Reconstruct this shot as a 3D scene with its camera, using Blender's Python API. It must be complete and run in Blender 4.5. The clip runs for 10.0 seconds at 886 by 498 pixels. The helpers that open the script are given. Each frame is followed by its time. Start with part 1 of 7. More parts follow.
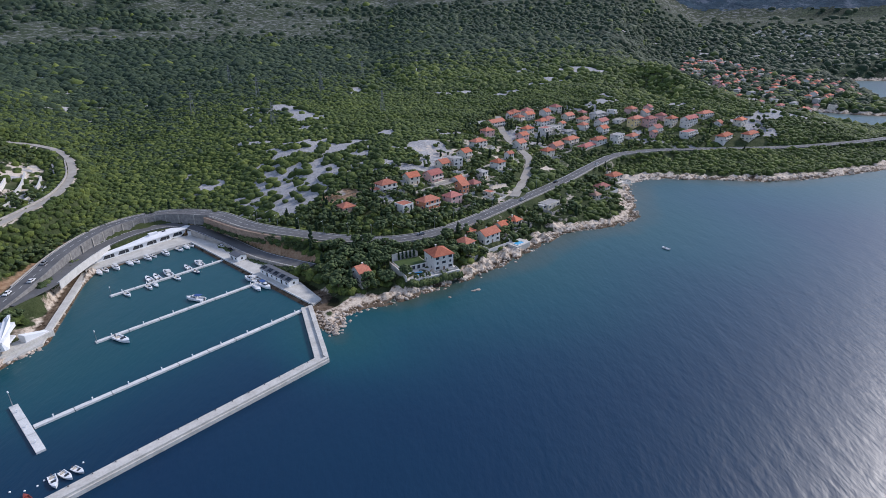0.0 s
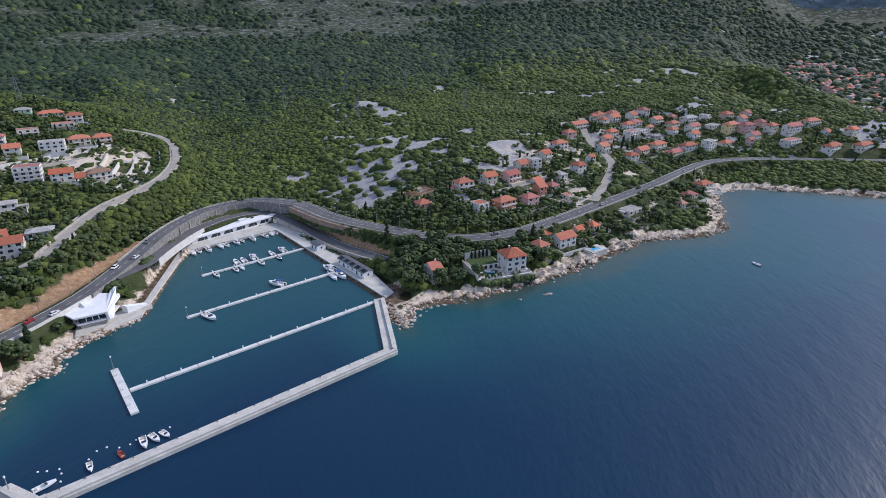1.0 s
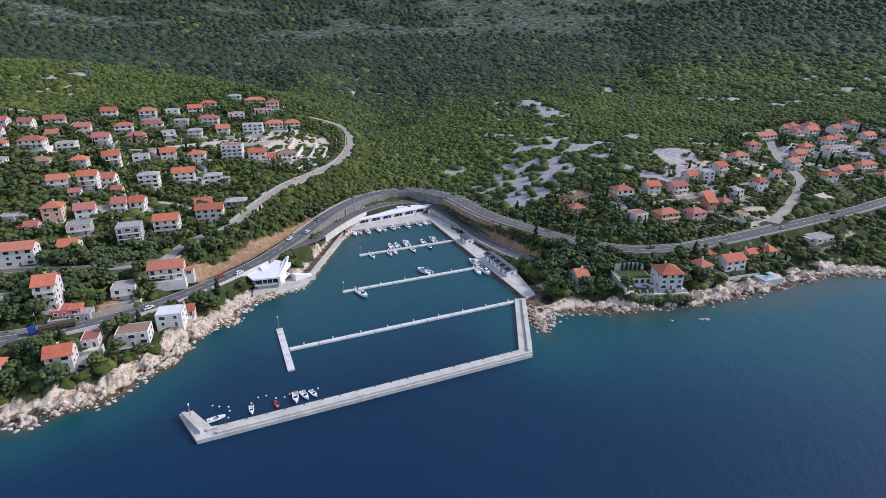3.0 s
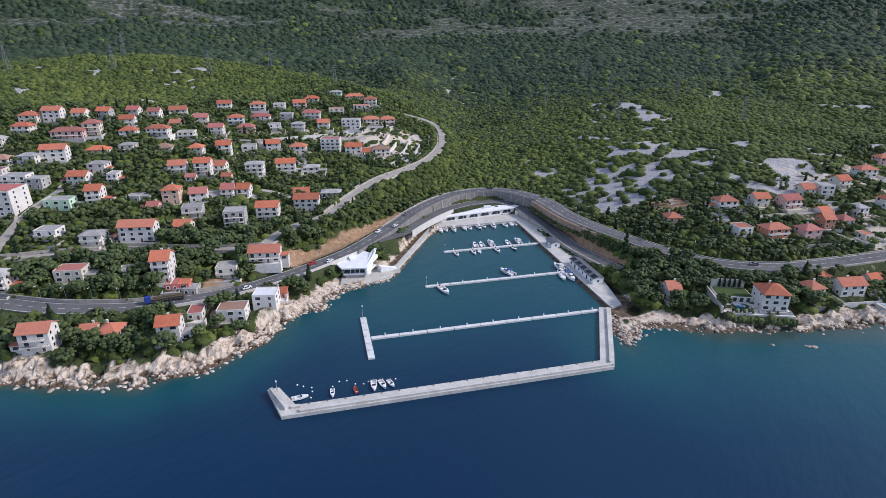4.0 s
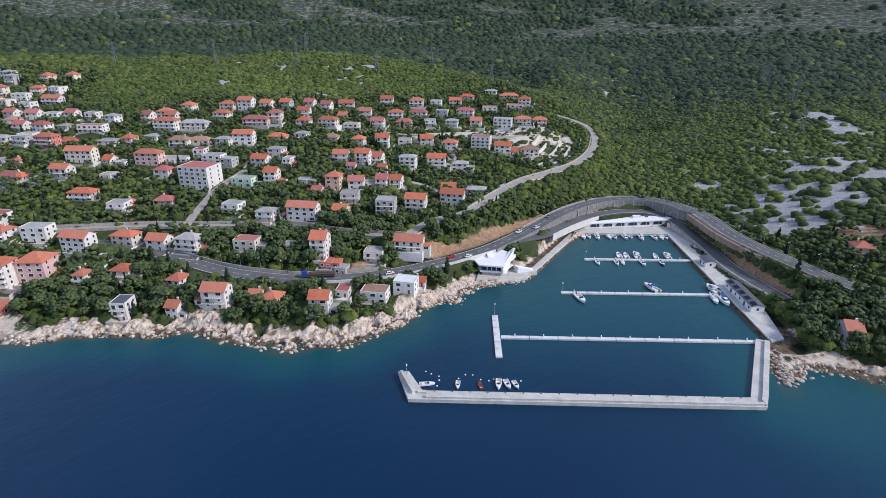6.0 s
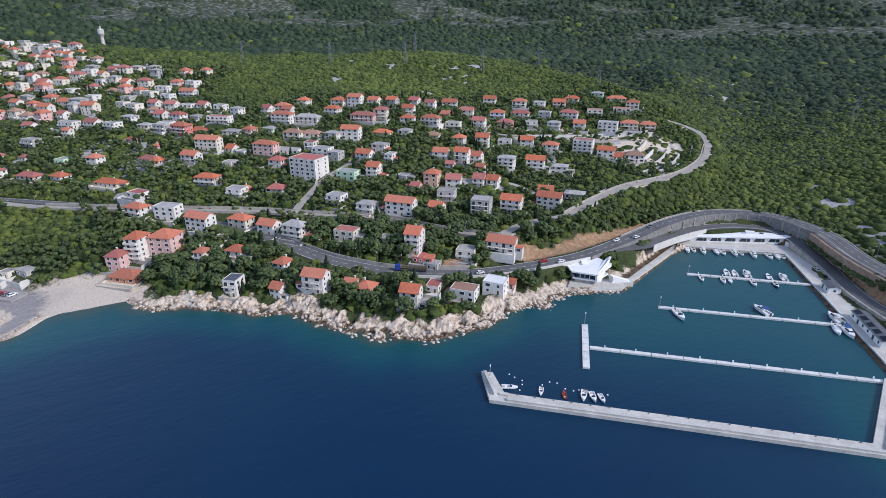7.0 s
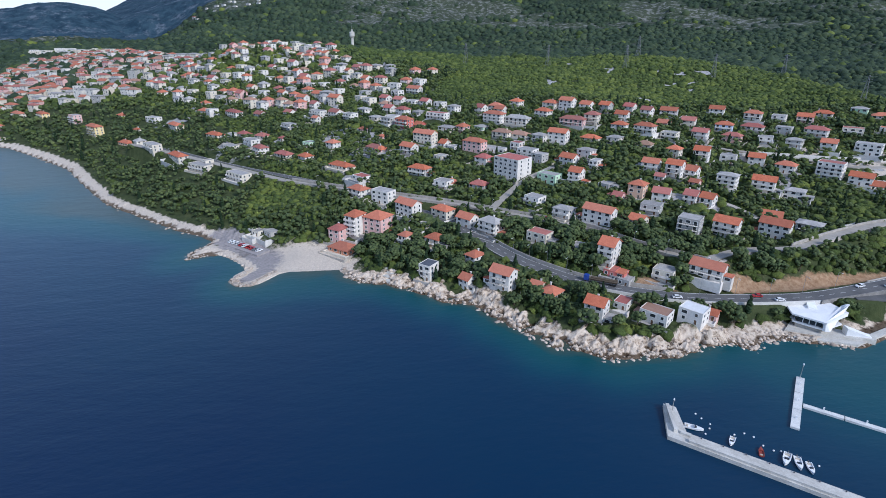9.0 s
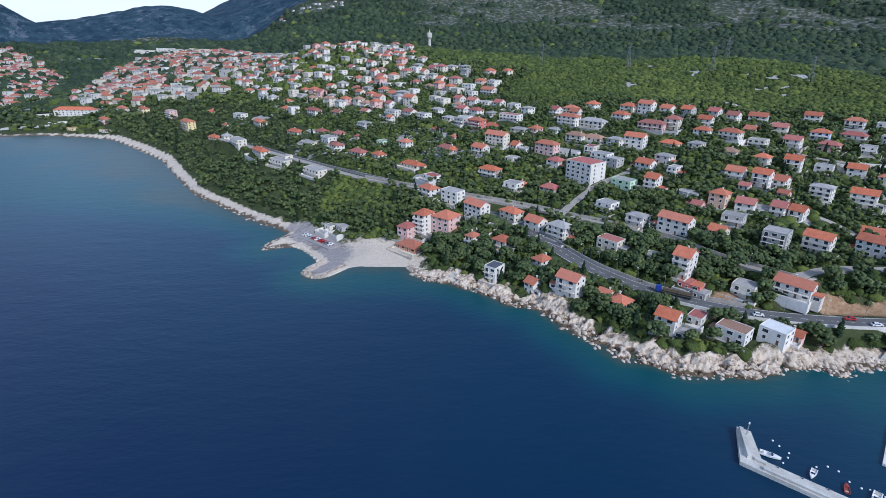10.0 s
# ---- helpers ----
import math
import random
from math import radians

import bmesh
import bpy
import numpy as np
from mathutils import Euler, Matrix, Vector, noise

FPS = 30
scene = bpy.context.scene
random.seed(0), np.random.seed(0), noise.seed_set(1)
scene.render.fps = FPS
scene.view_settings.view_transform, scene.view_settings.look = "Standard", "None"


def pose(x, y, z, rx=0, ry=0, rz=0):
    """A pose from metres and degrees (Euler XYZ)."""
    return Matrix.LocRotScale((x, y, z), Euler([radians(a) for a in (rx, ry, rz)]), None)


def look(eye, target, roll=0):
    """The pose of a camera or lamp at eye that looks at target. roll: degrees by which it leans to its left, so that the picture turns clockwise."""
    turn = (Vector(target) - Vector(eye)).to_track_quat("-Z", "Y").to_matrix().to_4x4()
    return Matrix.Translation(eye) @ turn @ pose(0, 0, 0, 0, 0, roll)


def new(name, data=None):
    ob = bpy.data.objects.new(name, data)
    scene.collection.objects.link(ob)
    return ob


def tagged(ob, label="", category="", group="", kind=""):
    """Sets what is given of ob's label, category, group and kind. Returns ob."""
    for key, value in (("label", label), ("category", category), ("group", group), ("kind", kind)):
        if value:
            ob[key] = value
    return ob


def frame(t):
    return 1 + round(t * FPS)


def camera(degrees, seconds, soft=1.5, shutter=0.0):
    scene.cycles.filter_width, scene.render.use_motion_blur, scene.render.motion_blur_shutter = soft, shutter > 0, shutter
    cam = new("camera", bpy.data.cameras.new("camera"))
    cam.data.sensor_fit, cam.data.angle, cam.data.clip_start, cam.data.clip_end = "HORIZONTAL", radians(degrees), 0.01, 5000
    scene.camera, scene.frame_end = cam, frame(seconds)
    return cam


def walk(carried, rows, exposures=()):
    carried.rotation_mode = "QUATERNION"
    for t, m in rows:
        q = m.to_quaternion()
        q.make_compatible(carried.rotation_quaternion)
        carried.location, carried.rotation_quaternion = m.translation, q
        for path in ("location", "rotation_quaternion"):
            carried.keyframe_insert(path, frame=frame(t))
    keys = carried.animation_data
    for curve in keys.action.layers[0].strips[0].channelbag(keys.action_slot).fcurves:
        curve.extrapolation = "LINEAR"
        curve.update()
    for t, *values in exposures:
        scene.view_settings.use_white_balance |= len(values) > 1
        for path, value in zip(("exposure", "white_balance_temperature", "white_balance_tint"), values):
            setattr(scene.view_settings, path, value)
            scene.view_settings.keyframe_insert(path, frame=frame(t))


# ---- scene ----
# ---- the camera: it hovers and turns ----
cam = camera(78.65, 10.0, soft=0.5)
EYE = (0.0, 0.0, 120.0)
PATH = [
    (0.0, pose(*EYE, 67.75, 0.38, -0.16)),
    (0.5, pose(*EYE, 67.73, 0.22, 5.08)),
    (1.0, pose(*EYE, 67.71, 0.15, 8.30)),
    (1.5, pose(*EYE, 67.71, 0.08, 11.80)),
    (2.0, pose(*EYE, 67.71, 0.02, 15.62)),
    (2.5, pose(*EYE, 67.69, -0.05, 20.24)),
    (4.0, pose(*EYE, 67.56, -0.13, 34.73)),
    (4.5, pose(*EYE, 67.54, -0.28, 39.36)),
    (5.0, pose(*EYE, 67.49, -0.26, 43.15)),
    (6.5, pose(*EYE, 67.55, 0.09, 55.18)),
    (7.0, pose(*EYE, 67.54, 0.00, 61.00)),
    (7.5, pose(*EYE, 67.58, -0.02, 66.84)),
    (8.0, pose(*EYE, 67.65, 0.01, 72.57)),
    (8.5, pose(*EYE, 67.73, 0.01, 77.88)),
    (9.0, pose(*EYE, 67.82, 0.08, 82.54)),
    (9.5, pose(*EYE, 67.88, 0.17, 86.55)),
    (10.0, pose(*EYE, 67.93, 0.16, 90.10)),
]
walk(cam, PATH, [(0.0, 0.30, 6100, 17), (2.5, 0.42, 6250, 18), (5.0, 0.42, 6200, 18), (7.5, 0.36, 5950, 15), (10.0, 0.30, 5600, 12)])

# ---- daylight: a half-veiled sun and the sky ----
SUN_ELEVATION, SUN_FROM = radians(35), radians(56)      # SUN_FROM: degrees clockwise from +y
world = bpy.data.worlds.new("sky")
scene.world = world
world.use_nodes = True
wn = world.node_tree
sky = wn.nodes.new("ShaderNodeTexSky")
sky.sky_type = "NISHITA"
sky.sun_disc = False
sky.sun_elevation, sky.sun_rotation = SUN_ELEVATION, SUN_FROM
sky.air_density, sky.dust_density, sky.ozone_density = 1.0, 0.4, 4.0
# thin broken cloud over the whole sky
way = wn.nodes.new("ShaderNodeTexCoord")
flat = wn.nodes.new("ShaderNodeMapping")
flat.inputs["Scale"].default_value = (1.0, 1.0, 2.2)
wn.links.new(way.outputs["Generated"], flat.inputs[0])
puffs = wn.nodes.new("ShaderNodeTexNoise")
puffs.inputs["Scale"].default_value, puffs.inputs["Detail"].default_value, puffs.inputs["Roughness"].default_value = 2.6, 6.0, 0.6
wn.links.new(flat.outputs[0], puffs.inputs["Vector"])
cover = wn.nodes.new("ShaderNodeMapRange")
cover.inputs["From Min"].default_value, cover.inputs["From Max"].default_value, cover.inputs["To Min"].default_value, cover.inputs["To Max"].default_value = 0.38, 0.64, 0.06, 0.48
wn.links.new(puffs.outputs["Fac"], cover.inputs["Value"])
cloudy = wn.nodes.new("ShaderNodeMix")
cloudy.data_type = "RGBA"
cloudy.inputs[7].default_value = (4.5, 4.7, 5.0, 1.0)
# the veil thickens towards the horizon
height_up = wn.nodes.new("ShaderNodeSeparateXYZ")
wn.links.new(way.outputs["Generated"], height_up.inputs[0])
veil = wn.nodes.new("ShaderNodeMapRange")
veil.inputs["From Min"].default_value, veil.inputs["From Max"].default_value, veil.inputs["To Min"].default_value, veil.inputs["To Max"].default_value = 0.0, 0.22, 0.85, 0.0
wn.links.new(height_up.outputs["Z"], veil.inputs["Value"])
thick = wn.nodes.new("ShaderNodeMath")
thick.operation = "MAXIMUM"
wn.links.new(cover.outputs[0], thick.inputs[0])
wn.links.new(veil.outputs[0], thick.inputs[1])
wn.links.new(thick.outputs[0], cloudy.inputs[0])
wn.links.new(sky.outputs[0], cloudy.inputs[6])
wn.links.new(cloudy.outputs[2], wn.nodes["Background"].inputs[0])
wn.nodes["Background"].inputs[1].default_value = 0.15
sun = new("sun", bpy.data.lights.new("sun", "SUN"))
sun.data.energy, sun.data.angle, sun.data.color = 2.5, radians(10.0), (1.0, 0.94, 0.84)
sun.matrix_world = look((math.sin(SUN_FROM) * 10, math.cos(SUN_FROM) * 10, 10 * math.tan(SUN_ELEVATION)), (0, 0, 0))
# ---- the lie of the land (metres, z up, sea at 0) ----
BW_U = Vector((0.664, 0.747, 0.0)).normalized()      # along the breakwater
BW_V = Vector((-BW_U.y, BW_U.x, 0.0))                # into the basin
BW_O = Vector((-124.0, 88.0, 0.0))                   # its outer corner


def marina(u, v, z=0.0):
    """Marina coordinates: u along the breakwater, v into the basin."""
    return BW_O + BW_U * u + BW_V * v + Vector((0, 0, z))


def mxy(u, v):
    p = marina(u, v)
    return (p.x, p.y)


far_west = [(-2600, -4200), (-1500, -2300), (-1050, -1300), (-800, -820), (-700, -640), (-662, -542), (-673, -509), (-661, -438),
            (-646, -395), (-595, -341), (-531, -279), (-474, -241), (-411, -197), (-374, -158), (-347, -129), (-332, -109)]
beach_shore = [(-322, -98), (-302, -108), (-295, -107), (-296, -101), (-303, -90), (-298, -83), (-283, -71), (-276, -67), (-263, -74), (-257.5, -72),
               (-256, -65), (-265, -58.5), (-271, -54), (-270, -36), (-270, -21), (-260, -16), (-253, -10), (-248, 4), (-238, 18), (-226, 30), (-221, 44), (-203, 53), (-193, 61)]
point_shore = [(-180, 69), (-177, 80), (-168, 90), (-169, 104), (-168, 116), (-173, 131), (-175, 140), (-167, 148), (-174, 156), (-173, 168)]
basin_shore = [mxy(29, 92), mxy(50, 99.5), mxy(86, 163), mxy(143, 164), mxy(143, 42), mxy(133, 26)]
villa_shore = [(-45, 198), (-44, 214), (-36, 221), (-23, 226), (-7, 238), (7, 247), (26, 262), (43, 281), (62, 302), (77, 319), (100, 326), (116, 331),
               (133, 348), (142, 386), (154, 433), (175, 447), (223, 444), (266, 436), (307, 442), (350, 456), (397, 474)]
far_east = [(470, 520), (560, 570), (548, 640), (525, 700), (535, 815), (560, 822), (603, 787), (640, 776), (720, 815), (728, 870), (707, 885),
            (755, 960), (802, 1060), (850, 1180), (919, 1312), (1028, 1303), (1300, 1250), (2600, 1300), (4900, 1500)]
COAST = np.array(far_west + beach_shore + point_shore + basin_shore + villa_shore + far_east, float)
LAND = np.vstack([COAST, [(5200, 9000), (-9000, 9000), (-9000, -4200)]])


def seg_dist(x, y, line, want_s=False):
    """Distance of points to a polyline; with want_s also the position along it (vertex units)."""
    best = np.full(x.shape, 1e12)
    pos = np.zeros(x.shape)
    for i in range(len(line) - 1):
        ax, ay = line[i][:2]
        bx, by = line[i + 1][:2]
        dx, dy = bx - ax, by - ay
        t = np.clip(((x - ax) * dx + (y - ay) * dy) / (dx * dx + dy * dy), 0, 1)
        q = (x - ax - t * dx) ** 2 + (y - ay - t * dy) ** 2
        near = q < best
        best = np.where(near, q, best)
        if want_s:
            pos = np.where(near, i + t, pos)
    return (np.sqrt(best), pos) if want_s else np.sqrt(best)


def inland(x, y):
    """Distance from the shore: positive on land, negative on water."""
    inside = np.zeros(x.shape, bool)
    n = len(LAND)
    for i in range(n):
        (ax, ay), (bx, by) = LAND[i], LAND[(i + 1) % n]
        if ay == by:
            continue
        hit = ((ay > y) != (by > y)) & (x < (bx - ax) * (y - ay) / (by - ay) + ax)
        inside ^= hit
    d = seg_dist(x, y, COAST)
    return np.where(inside, d, -d)


def smooth(a, b, v):
    t = np.clip((v - a) / (b - a), 0, 1)
    return t * t * (3 - 2 * t)


def wob(x, y, size, seed=0.0):
    """Cheap smooth noise in -1..1 from crossed waves of uneven direction."""
    v = 0.0
    for k in range(5):
        a = 1.3 + 2.399 * k + seed
        f = (1.0 + 0.37 * k) / size
        v = v + np.sin((x * math.cos(a) + y * math.sin(a)) * f * 6.283 + 1.7 * k + seed * 3.1 + 1.3 * np.sin((x * math.sin(a) - y * math.cos(a)) * f * 4.1 + seed))
    return v / 3.2


def hash2(i, j):
    v = np.sin(i * 127.1 + j * 311.7) * 43758.5453
    return v - np.floor(v)


def grain(x, y, size):
    """Value noise in 0..1."""
    x, y = x / size, y / size
    i, j = np.floor(x), np.floor(y)
    u, v = x - i, y - j
    u, v = u * u * (3 - 2 * u), v * v * (3 - 2 * v)
    return ((hash2(i, j) * (1 - u) + hash2(i + 1, j) * u) * (1 - v) + (hash2(i, j + 1) * (1 - u) + hash2(i + 1, j + 1) * u) * v)


TOWN_D, TOWN_H = [0, 14, 60, 265, 400, 440, 500, 640, 860, 1200, 1800, 2600, 3300, 4000, 5200], [0, 3.8, 15, 55, 74, 76.5, 75, 60, 55, 62, 104, 190, 330, 560, 880]
EAST_D, EAST_H = [0, 14, 60, 150, 300, 600, 1000, 1700, 2500, 3200, 4000, 5200], [0, 3.2, 14, 32, 43, 52, 68, 104, 190, 330, 560, 880]
VALE_D, VALE_H = [0, 14, 60, 150, 300, 500, 800, 1200, 1800, 2600, 3300, 4000, 5200], [0, 3, 9, 16, 22, 30, 48, 68, 104, 190, 330, 560, 880]
VALE_FROM, VALE_TO = np.array((-190.0, 290.0)), np.array((-0.56, 0.83))


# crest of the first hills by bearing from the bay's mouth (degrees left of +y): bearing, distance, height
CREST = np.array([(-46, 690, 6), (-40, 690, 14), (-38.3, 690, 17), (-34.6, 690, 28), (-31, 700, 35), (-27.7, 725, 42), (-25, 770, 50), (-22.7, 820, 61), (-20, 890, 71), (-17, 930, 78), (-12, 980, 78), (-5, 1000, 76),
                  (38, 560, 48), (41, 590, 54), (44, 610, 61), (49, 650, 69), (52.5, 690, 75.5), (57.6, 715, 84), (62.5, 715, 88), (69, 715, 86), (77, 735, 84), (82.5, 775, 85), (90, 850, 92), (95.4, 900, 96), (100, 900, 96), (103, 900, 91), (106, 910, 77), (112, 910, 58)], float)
# the low land behind the harbour: heights at eight distances, for five bearings
HARBOUR_R = (650, 800, 1000, 1300, 1600, 1900, 2600, 3400)
HARBOUR_AZ = (106, 111, 116, 120, 125, 131)
HARBOUR_H = ((38, 28, 14, 6, 3, 2), (57, 45, 24, 12, 6, 3), (72, 58, 37, 25, 12, 6), (64, 66, 52, 34, 18, 12), (56, 65, 61, 45, 40, 38), (54, 58, 60, 55, 74, 84), (58, 58, 58, 58, 58, 60), (75, 70, 66, 66, 66, 66))
EAST_PLAIN_R, EAST_PLAIN_H = (600, 900, 1200, 1500, 2000, 2500, 3200, 4000, 5000), (5, 7, 17, 27, 52, 84, 150, 480, 900)


def hills(x, y, d):
    """Height of the bare hillside at d metres inland."""
    rx, ry = x - VALE_FROM[0], y - VALE_FROM[1]
    across = -(rx * VALE_TO[1] - ry * VALE_TO[0])            # positive on the town's side
    town = np.interp(d, TOWN_D, TOWN_H)
    east = np.interp(d, EAST_D, EAST_H)
    vale = np.interp(d, VALE_D, VALE_H)
    along = rx * VALE_TO[0] + ry * VALE_TO[1]
    wide = 60 + 0.12 * np.clip(along, 0, 800)
    w = smooth(-0.25 * wide, 1.1 * wide, across)
    e = smooth(0.15 * wide, 2.2 * wide, -across)
    h = vale * (1 - w) * (1 - e) + town * w + east * e
    # the crest with the tower, the western foothill, the low harbour town
    h = h + 26 * np.exp(-(((x + 930) / 230) ** 2 + ((y - 10) / 260) ** 2))
    h = h + 24 * np.exp(-(((x + 920) / 230) ** 2 + ((y + 210) / 150) ** 2))
    west = smooth(-230, -620, y) * (1 - smooth(1500, 2300, d))
    h = h * (1 - 0.62 * west)
    r = np.hypot(x, y)
    az = np.degrees(np.arctan2(-x, y))
    far = np.interp(r, [1500, 1900, 2500, 3200, 4000, 5000], [0, 88, 165, 310, 540, 860]) * smooth(0, 1000, d)
    h = np.maximum(h, far)
    gap = np.clip((az - 98) / 18.5, 0, 1)                              # the range ends and sea shows beyond it
    k = gap * smooth(900, 1700, d)
    h = h * (1 - k) + np.minimum(h, 60 - 58 * smooth(3000, 3600, r) * smooth(0.8, 1.0, gap)) * k
    slope = np.interp(r, (560, 700, 1000, 1500, 2000, 2600, 3300), (28, 44, 74, 98, 134, 215, 370)) * smooth(-24, -16, az) * (1 - smooth(2, 16, az)) * smooth(60, 200, d)
    h = np.maximum(h, slope)
    plain = smooth(-18, -24, az) * smooth(680, 850, r) * smooth(-10, 90, d)       # the low land behind the eastern ridge
    h = h * (1 - plain) + np.interp(r, EAST_PLAIN_R, EAST_PLAIN_H) * plain
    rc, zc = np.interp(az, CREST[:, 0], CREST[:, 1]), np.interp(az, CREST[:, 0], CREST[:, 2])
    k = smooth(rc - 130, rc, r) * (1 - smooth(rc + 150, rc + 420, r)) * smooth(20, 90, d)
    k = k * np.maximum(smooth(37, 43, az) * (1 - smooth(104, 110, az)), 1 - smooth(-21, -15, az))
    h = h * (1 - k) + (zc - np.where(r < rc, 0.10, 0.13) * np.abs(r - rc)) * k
    plain = smooth(103.5, 110, az) * smooth(60, 150, d) * (1 - smooth(3300, 3600, r))
    if np.any(plain > 0):
        flat_h = np.zeros(np.shape(x))
        nodes = [np.interp(az, HARBOUR_AZ, row) for row in HARBOUR_H]
        for r0, r1, h0, h1 in zip(HARBOUR_R, HARBOUR_R[1:], nodes, nodes[1:]):
            t = np.clip((r - r0) / (r1 - r0), 0, 1)
            flat_h = np.where(r >= r0, h0 + (h1 - h0) * t, flat_h)
        h = h * (1 - plain) + np.where(r < 650, h, flat_h) * plain
    # the long bare hill beyond the plain
    foot = np.interp(az, (104, 108, 111, 113, 115, 117, 119.3, 122.3, 127.2, 134), (150, 170, 185, 232, 256, 250, 216, 178, 148, 110))
    h = np.maximum(h, foot * np.exp(-((r - 3850) / 520) ** 2) * smooth(103, 108, az))
    # relief
    amp = smooth(20, 220, d)
    h = h + amp * (1.8 * wob(x, y, 170, 1.0) + 0.8 * wob(x, y, 60, 2.0))
    big = smooth(1200, 3200, d) * (1 - 0.85 * gap) * (1 - 0.9 * smooth(100, 107, az))
    h = h + big * (28 * wob(x, y, 900, 4.0) + 14 * wob(x, y, 380, 5.0) + 5 * wob(x, y, 150, 6.0))
    return h


def raw_height(x, y):
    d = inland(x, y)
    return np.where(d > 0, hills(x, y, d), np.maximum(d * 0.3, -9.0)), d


# roads and paved platforms: centre lines with their heights, half width, and how far the slope is graded
HIGHWAY = [(-520, -190, 19), (-440, -110, 19), (-380, -40, 19), (-330, 20, 17), (-285, 50, 13.5), (-252, 66, 12), (-234, 79, 11), (-217, 97, 10), (-201, 127, 9.5),
           (-194, 158, 9.3), (-191, 190, 9.6), (-195, 226, 10.6), (-201, 262, 11.5), (-201, 293, 12), (-193, 315, 12), (-175, 329, 12),
           (-145, 325.5, 12), (-114, 303, 12), (-85, 289.5, 12), (-54, 280, 12), (-26, 278.5, 12), (-1, 291, 12), (23, 316, 12),
           (52, 350, 12.5), (93, 399, 13), (127, 445, 13.5), (157, 480, 14), (195, 497, 14), (260, 503, 14), (330, 508, 14), (420, 535, 14), (500, 575, 14), (530, 640, 14)]
ACCESS = [(-190, 208, 10.0), (-187.5, 232, 8.8), (-192, 258, 7.8), (-193, 284, 7.2), (-185.5, 307, 7.0), (-171, 320.5, 6.6), (-153, 317.5, 5.2),
          (-129, 302, 3.4), (-102, 279.5, 3.2), (-70, 261, 3.8)]
UPPER = [(-216, 152, 18), (-224, 175, 19), (-222, 205, 20), (-232, 235, 21.5), (-240, 268, 23), (-240, 300, 24), (-243, 330, 25), (-258, 368, 26.5), (-282, 405, 29), (-306, 428, 32), (-330, 436, 35), (-352, 434, 38)]
SECOND = [(-520, -215, 24), (-440, -120, 21), (-385, -60, 20), (-352, -12, 20.5), (-318, 45, 20), (-300, 70, 19.5), (-268, 111, 19), (-240, 130, 18.5), (-216, 152, 18)]
EAST_LANE = [(49, 356, 13), (62, 398, 15), (72, 445, 19), (62, 488, 24), (58, 530, 28), (60, 590, 32)]
TOWN_LANE = [(-301, 68, 20), (-315, 80, 24), (-332, 98, 29.5), (-350, 122, 33)]
HILL_LANE = [(-357, 253, 37.0), (-349, 276, 36.2), (-342, 301, 35.2), (-336, 320, 34.4), (-332, 340, 34), (-327, 362, 34), (-326, 386, 34)]
ROW_LANE = [(-386, 205, 43.5), (-383, 231, 42), (-363, 257, 38), (-350, 286, 36), (-335, 303, 34.5), (-321, 322, 33), (-316, 350, 33)]
YARD_LANE = [(-242, 214, 21), (-255, 211, 21.5), (-269, 210, 22.5), (-280, 203, 25), (-290, 181, 28), (-296, 166, 28.5)]
EAST_ROW = [(-20, 341, 20), (7, 369, 20.5), (28, 398, 21.5), (50, 432, 22)]
GRADED = [(UPPER, 3.4, 16.0), (HIGHWAY, 5.5, 5.0), (ACCESS, 4.9, 3.0), (SECOND, 3.2, 6.0), (EAST_LANE, 3.5, 7.0), (TOWN_LANE, 2.5, 6.0), (ROW_LANE, 2.4, 5.0), (HILL_LANE, 2.6, 6.0), (YARD_LANE, 2.4, 5.0), (EAST_ROW, 2.2, 4.0),
          ([(*mxy(148.5, 40), 1.1), (*mxy(149.5, 168), 1.1)], 6.0, 3.5),
          ([(*mxy(88, 169), 1.1), (*mxy(150, 173), 1.1)], 5.5, 1.5),
          ([(*mxy(29, 95), 1.1), (*mxy(49, 103), 1.1), (*mxy(84, 166), 1.1)], 2.5, 4.5),
          ([(-178, 176, 2.1), (-180, 190, 2.1)], 6.0, 4.0),
          ([(-22, 252, 5.2), (-4, 262, 5.2)], 8.0, 3.0),
          ([(-310, -85, 1.9), (-290, -60, 1.9), (-270, -66, 1.5)], 7.0, 12.0),
          ([(-712, -565, 2.9), (-736, -516, 2.9)], 13.0, 10.0),
          ([(-187, 124, 5.6), (-181, 135, 5.6)], 5.0, 3.5),
          ([(-190, 109, 5.4), (-184, 119, 5.4)], 4.5, 3.5),
          ([(-193, 88, 6.2), (-190, 94, 6.2)], 5.5, 4.0),
          ([(-226, 53, 6.0), (-221, 60, 6.0)], 5.5, 4.0)]


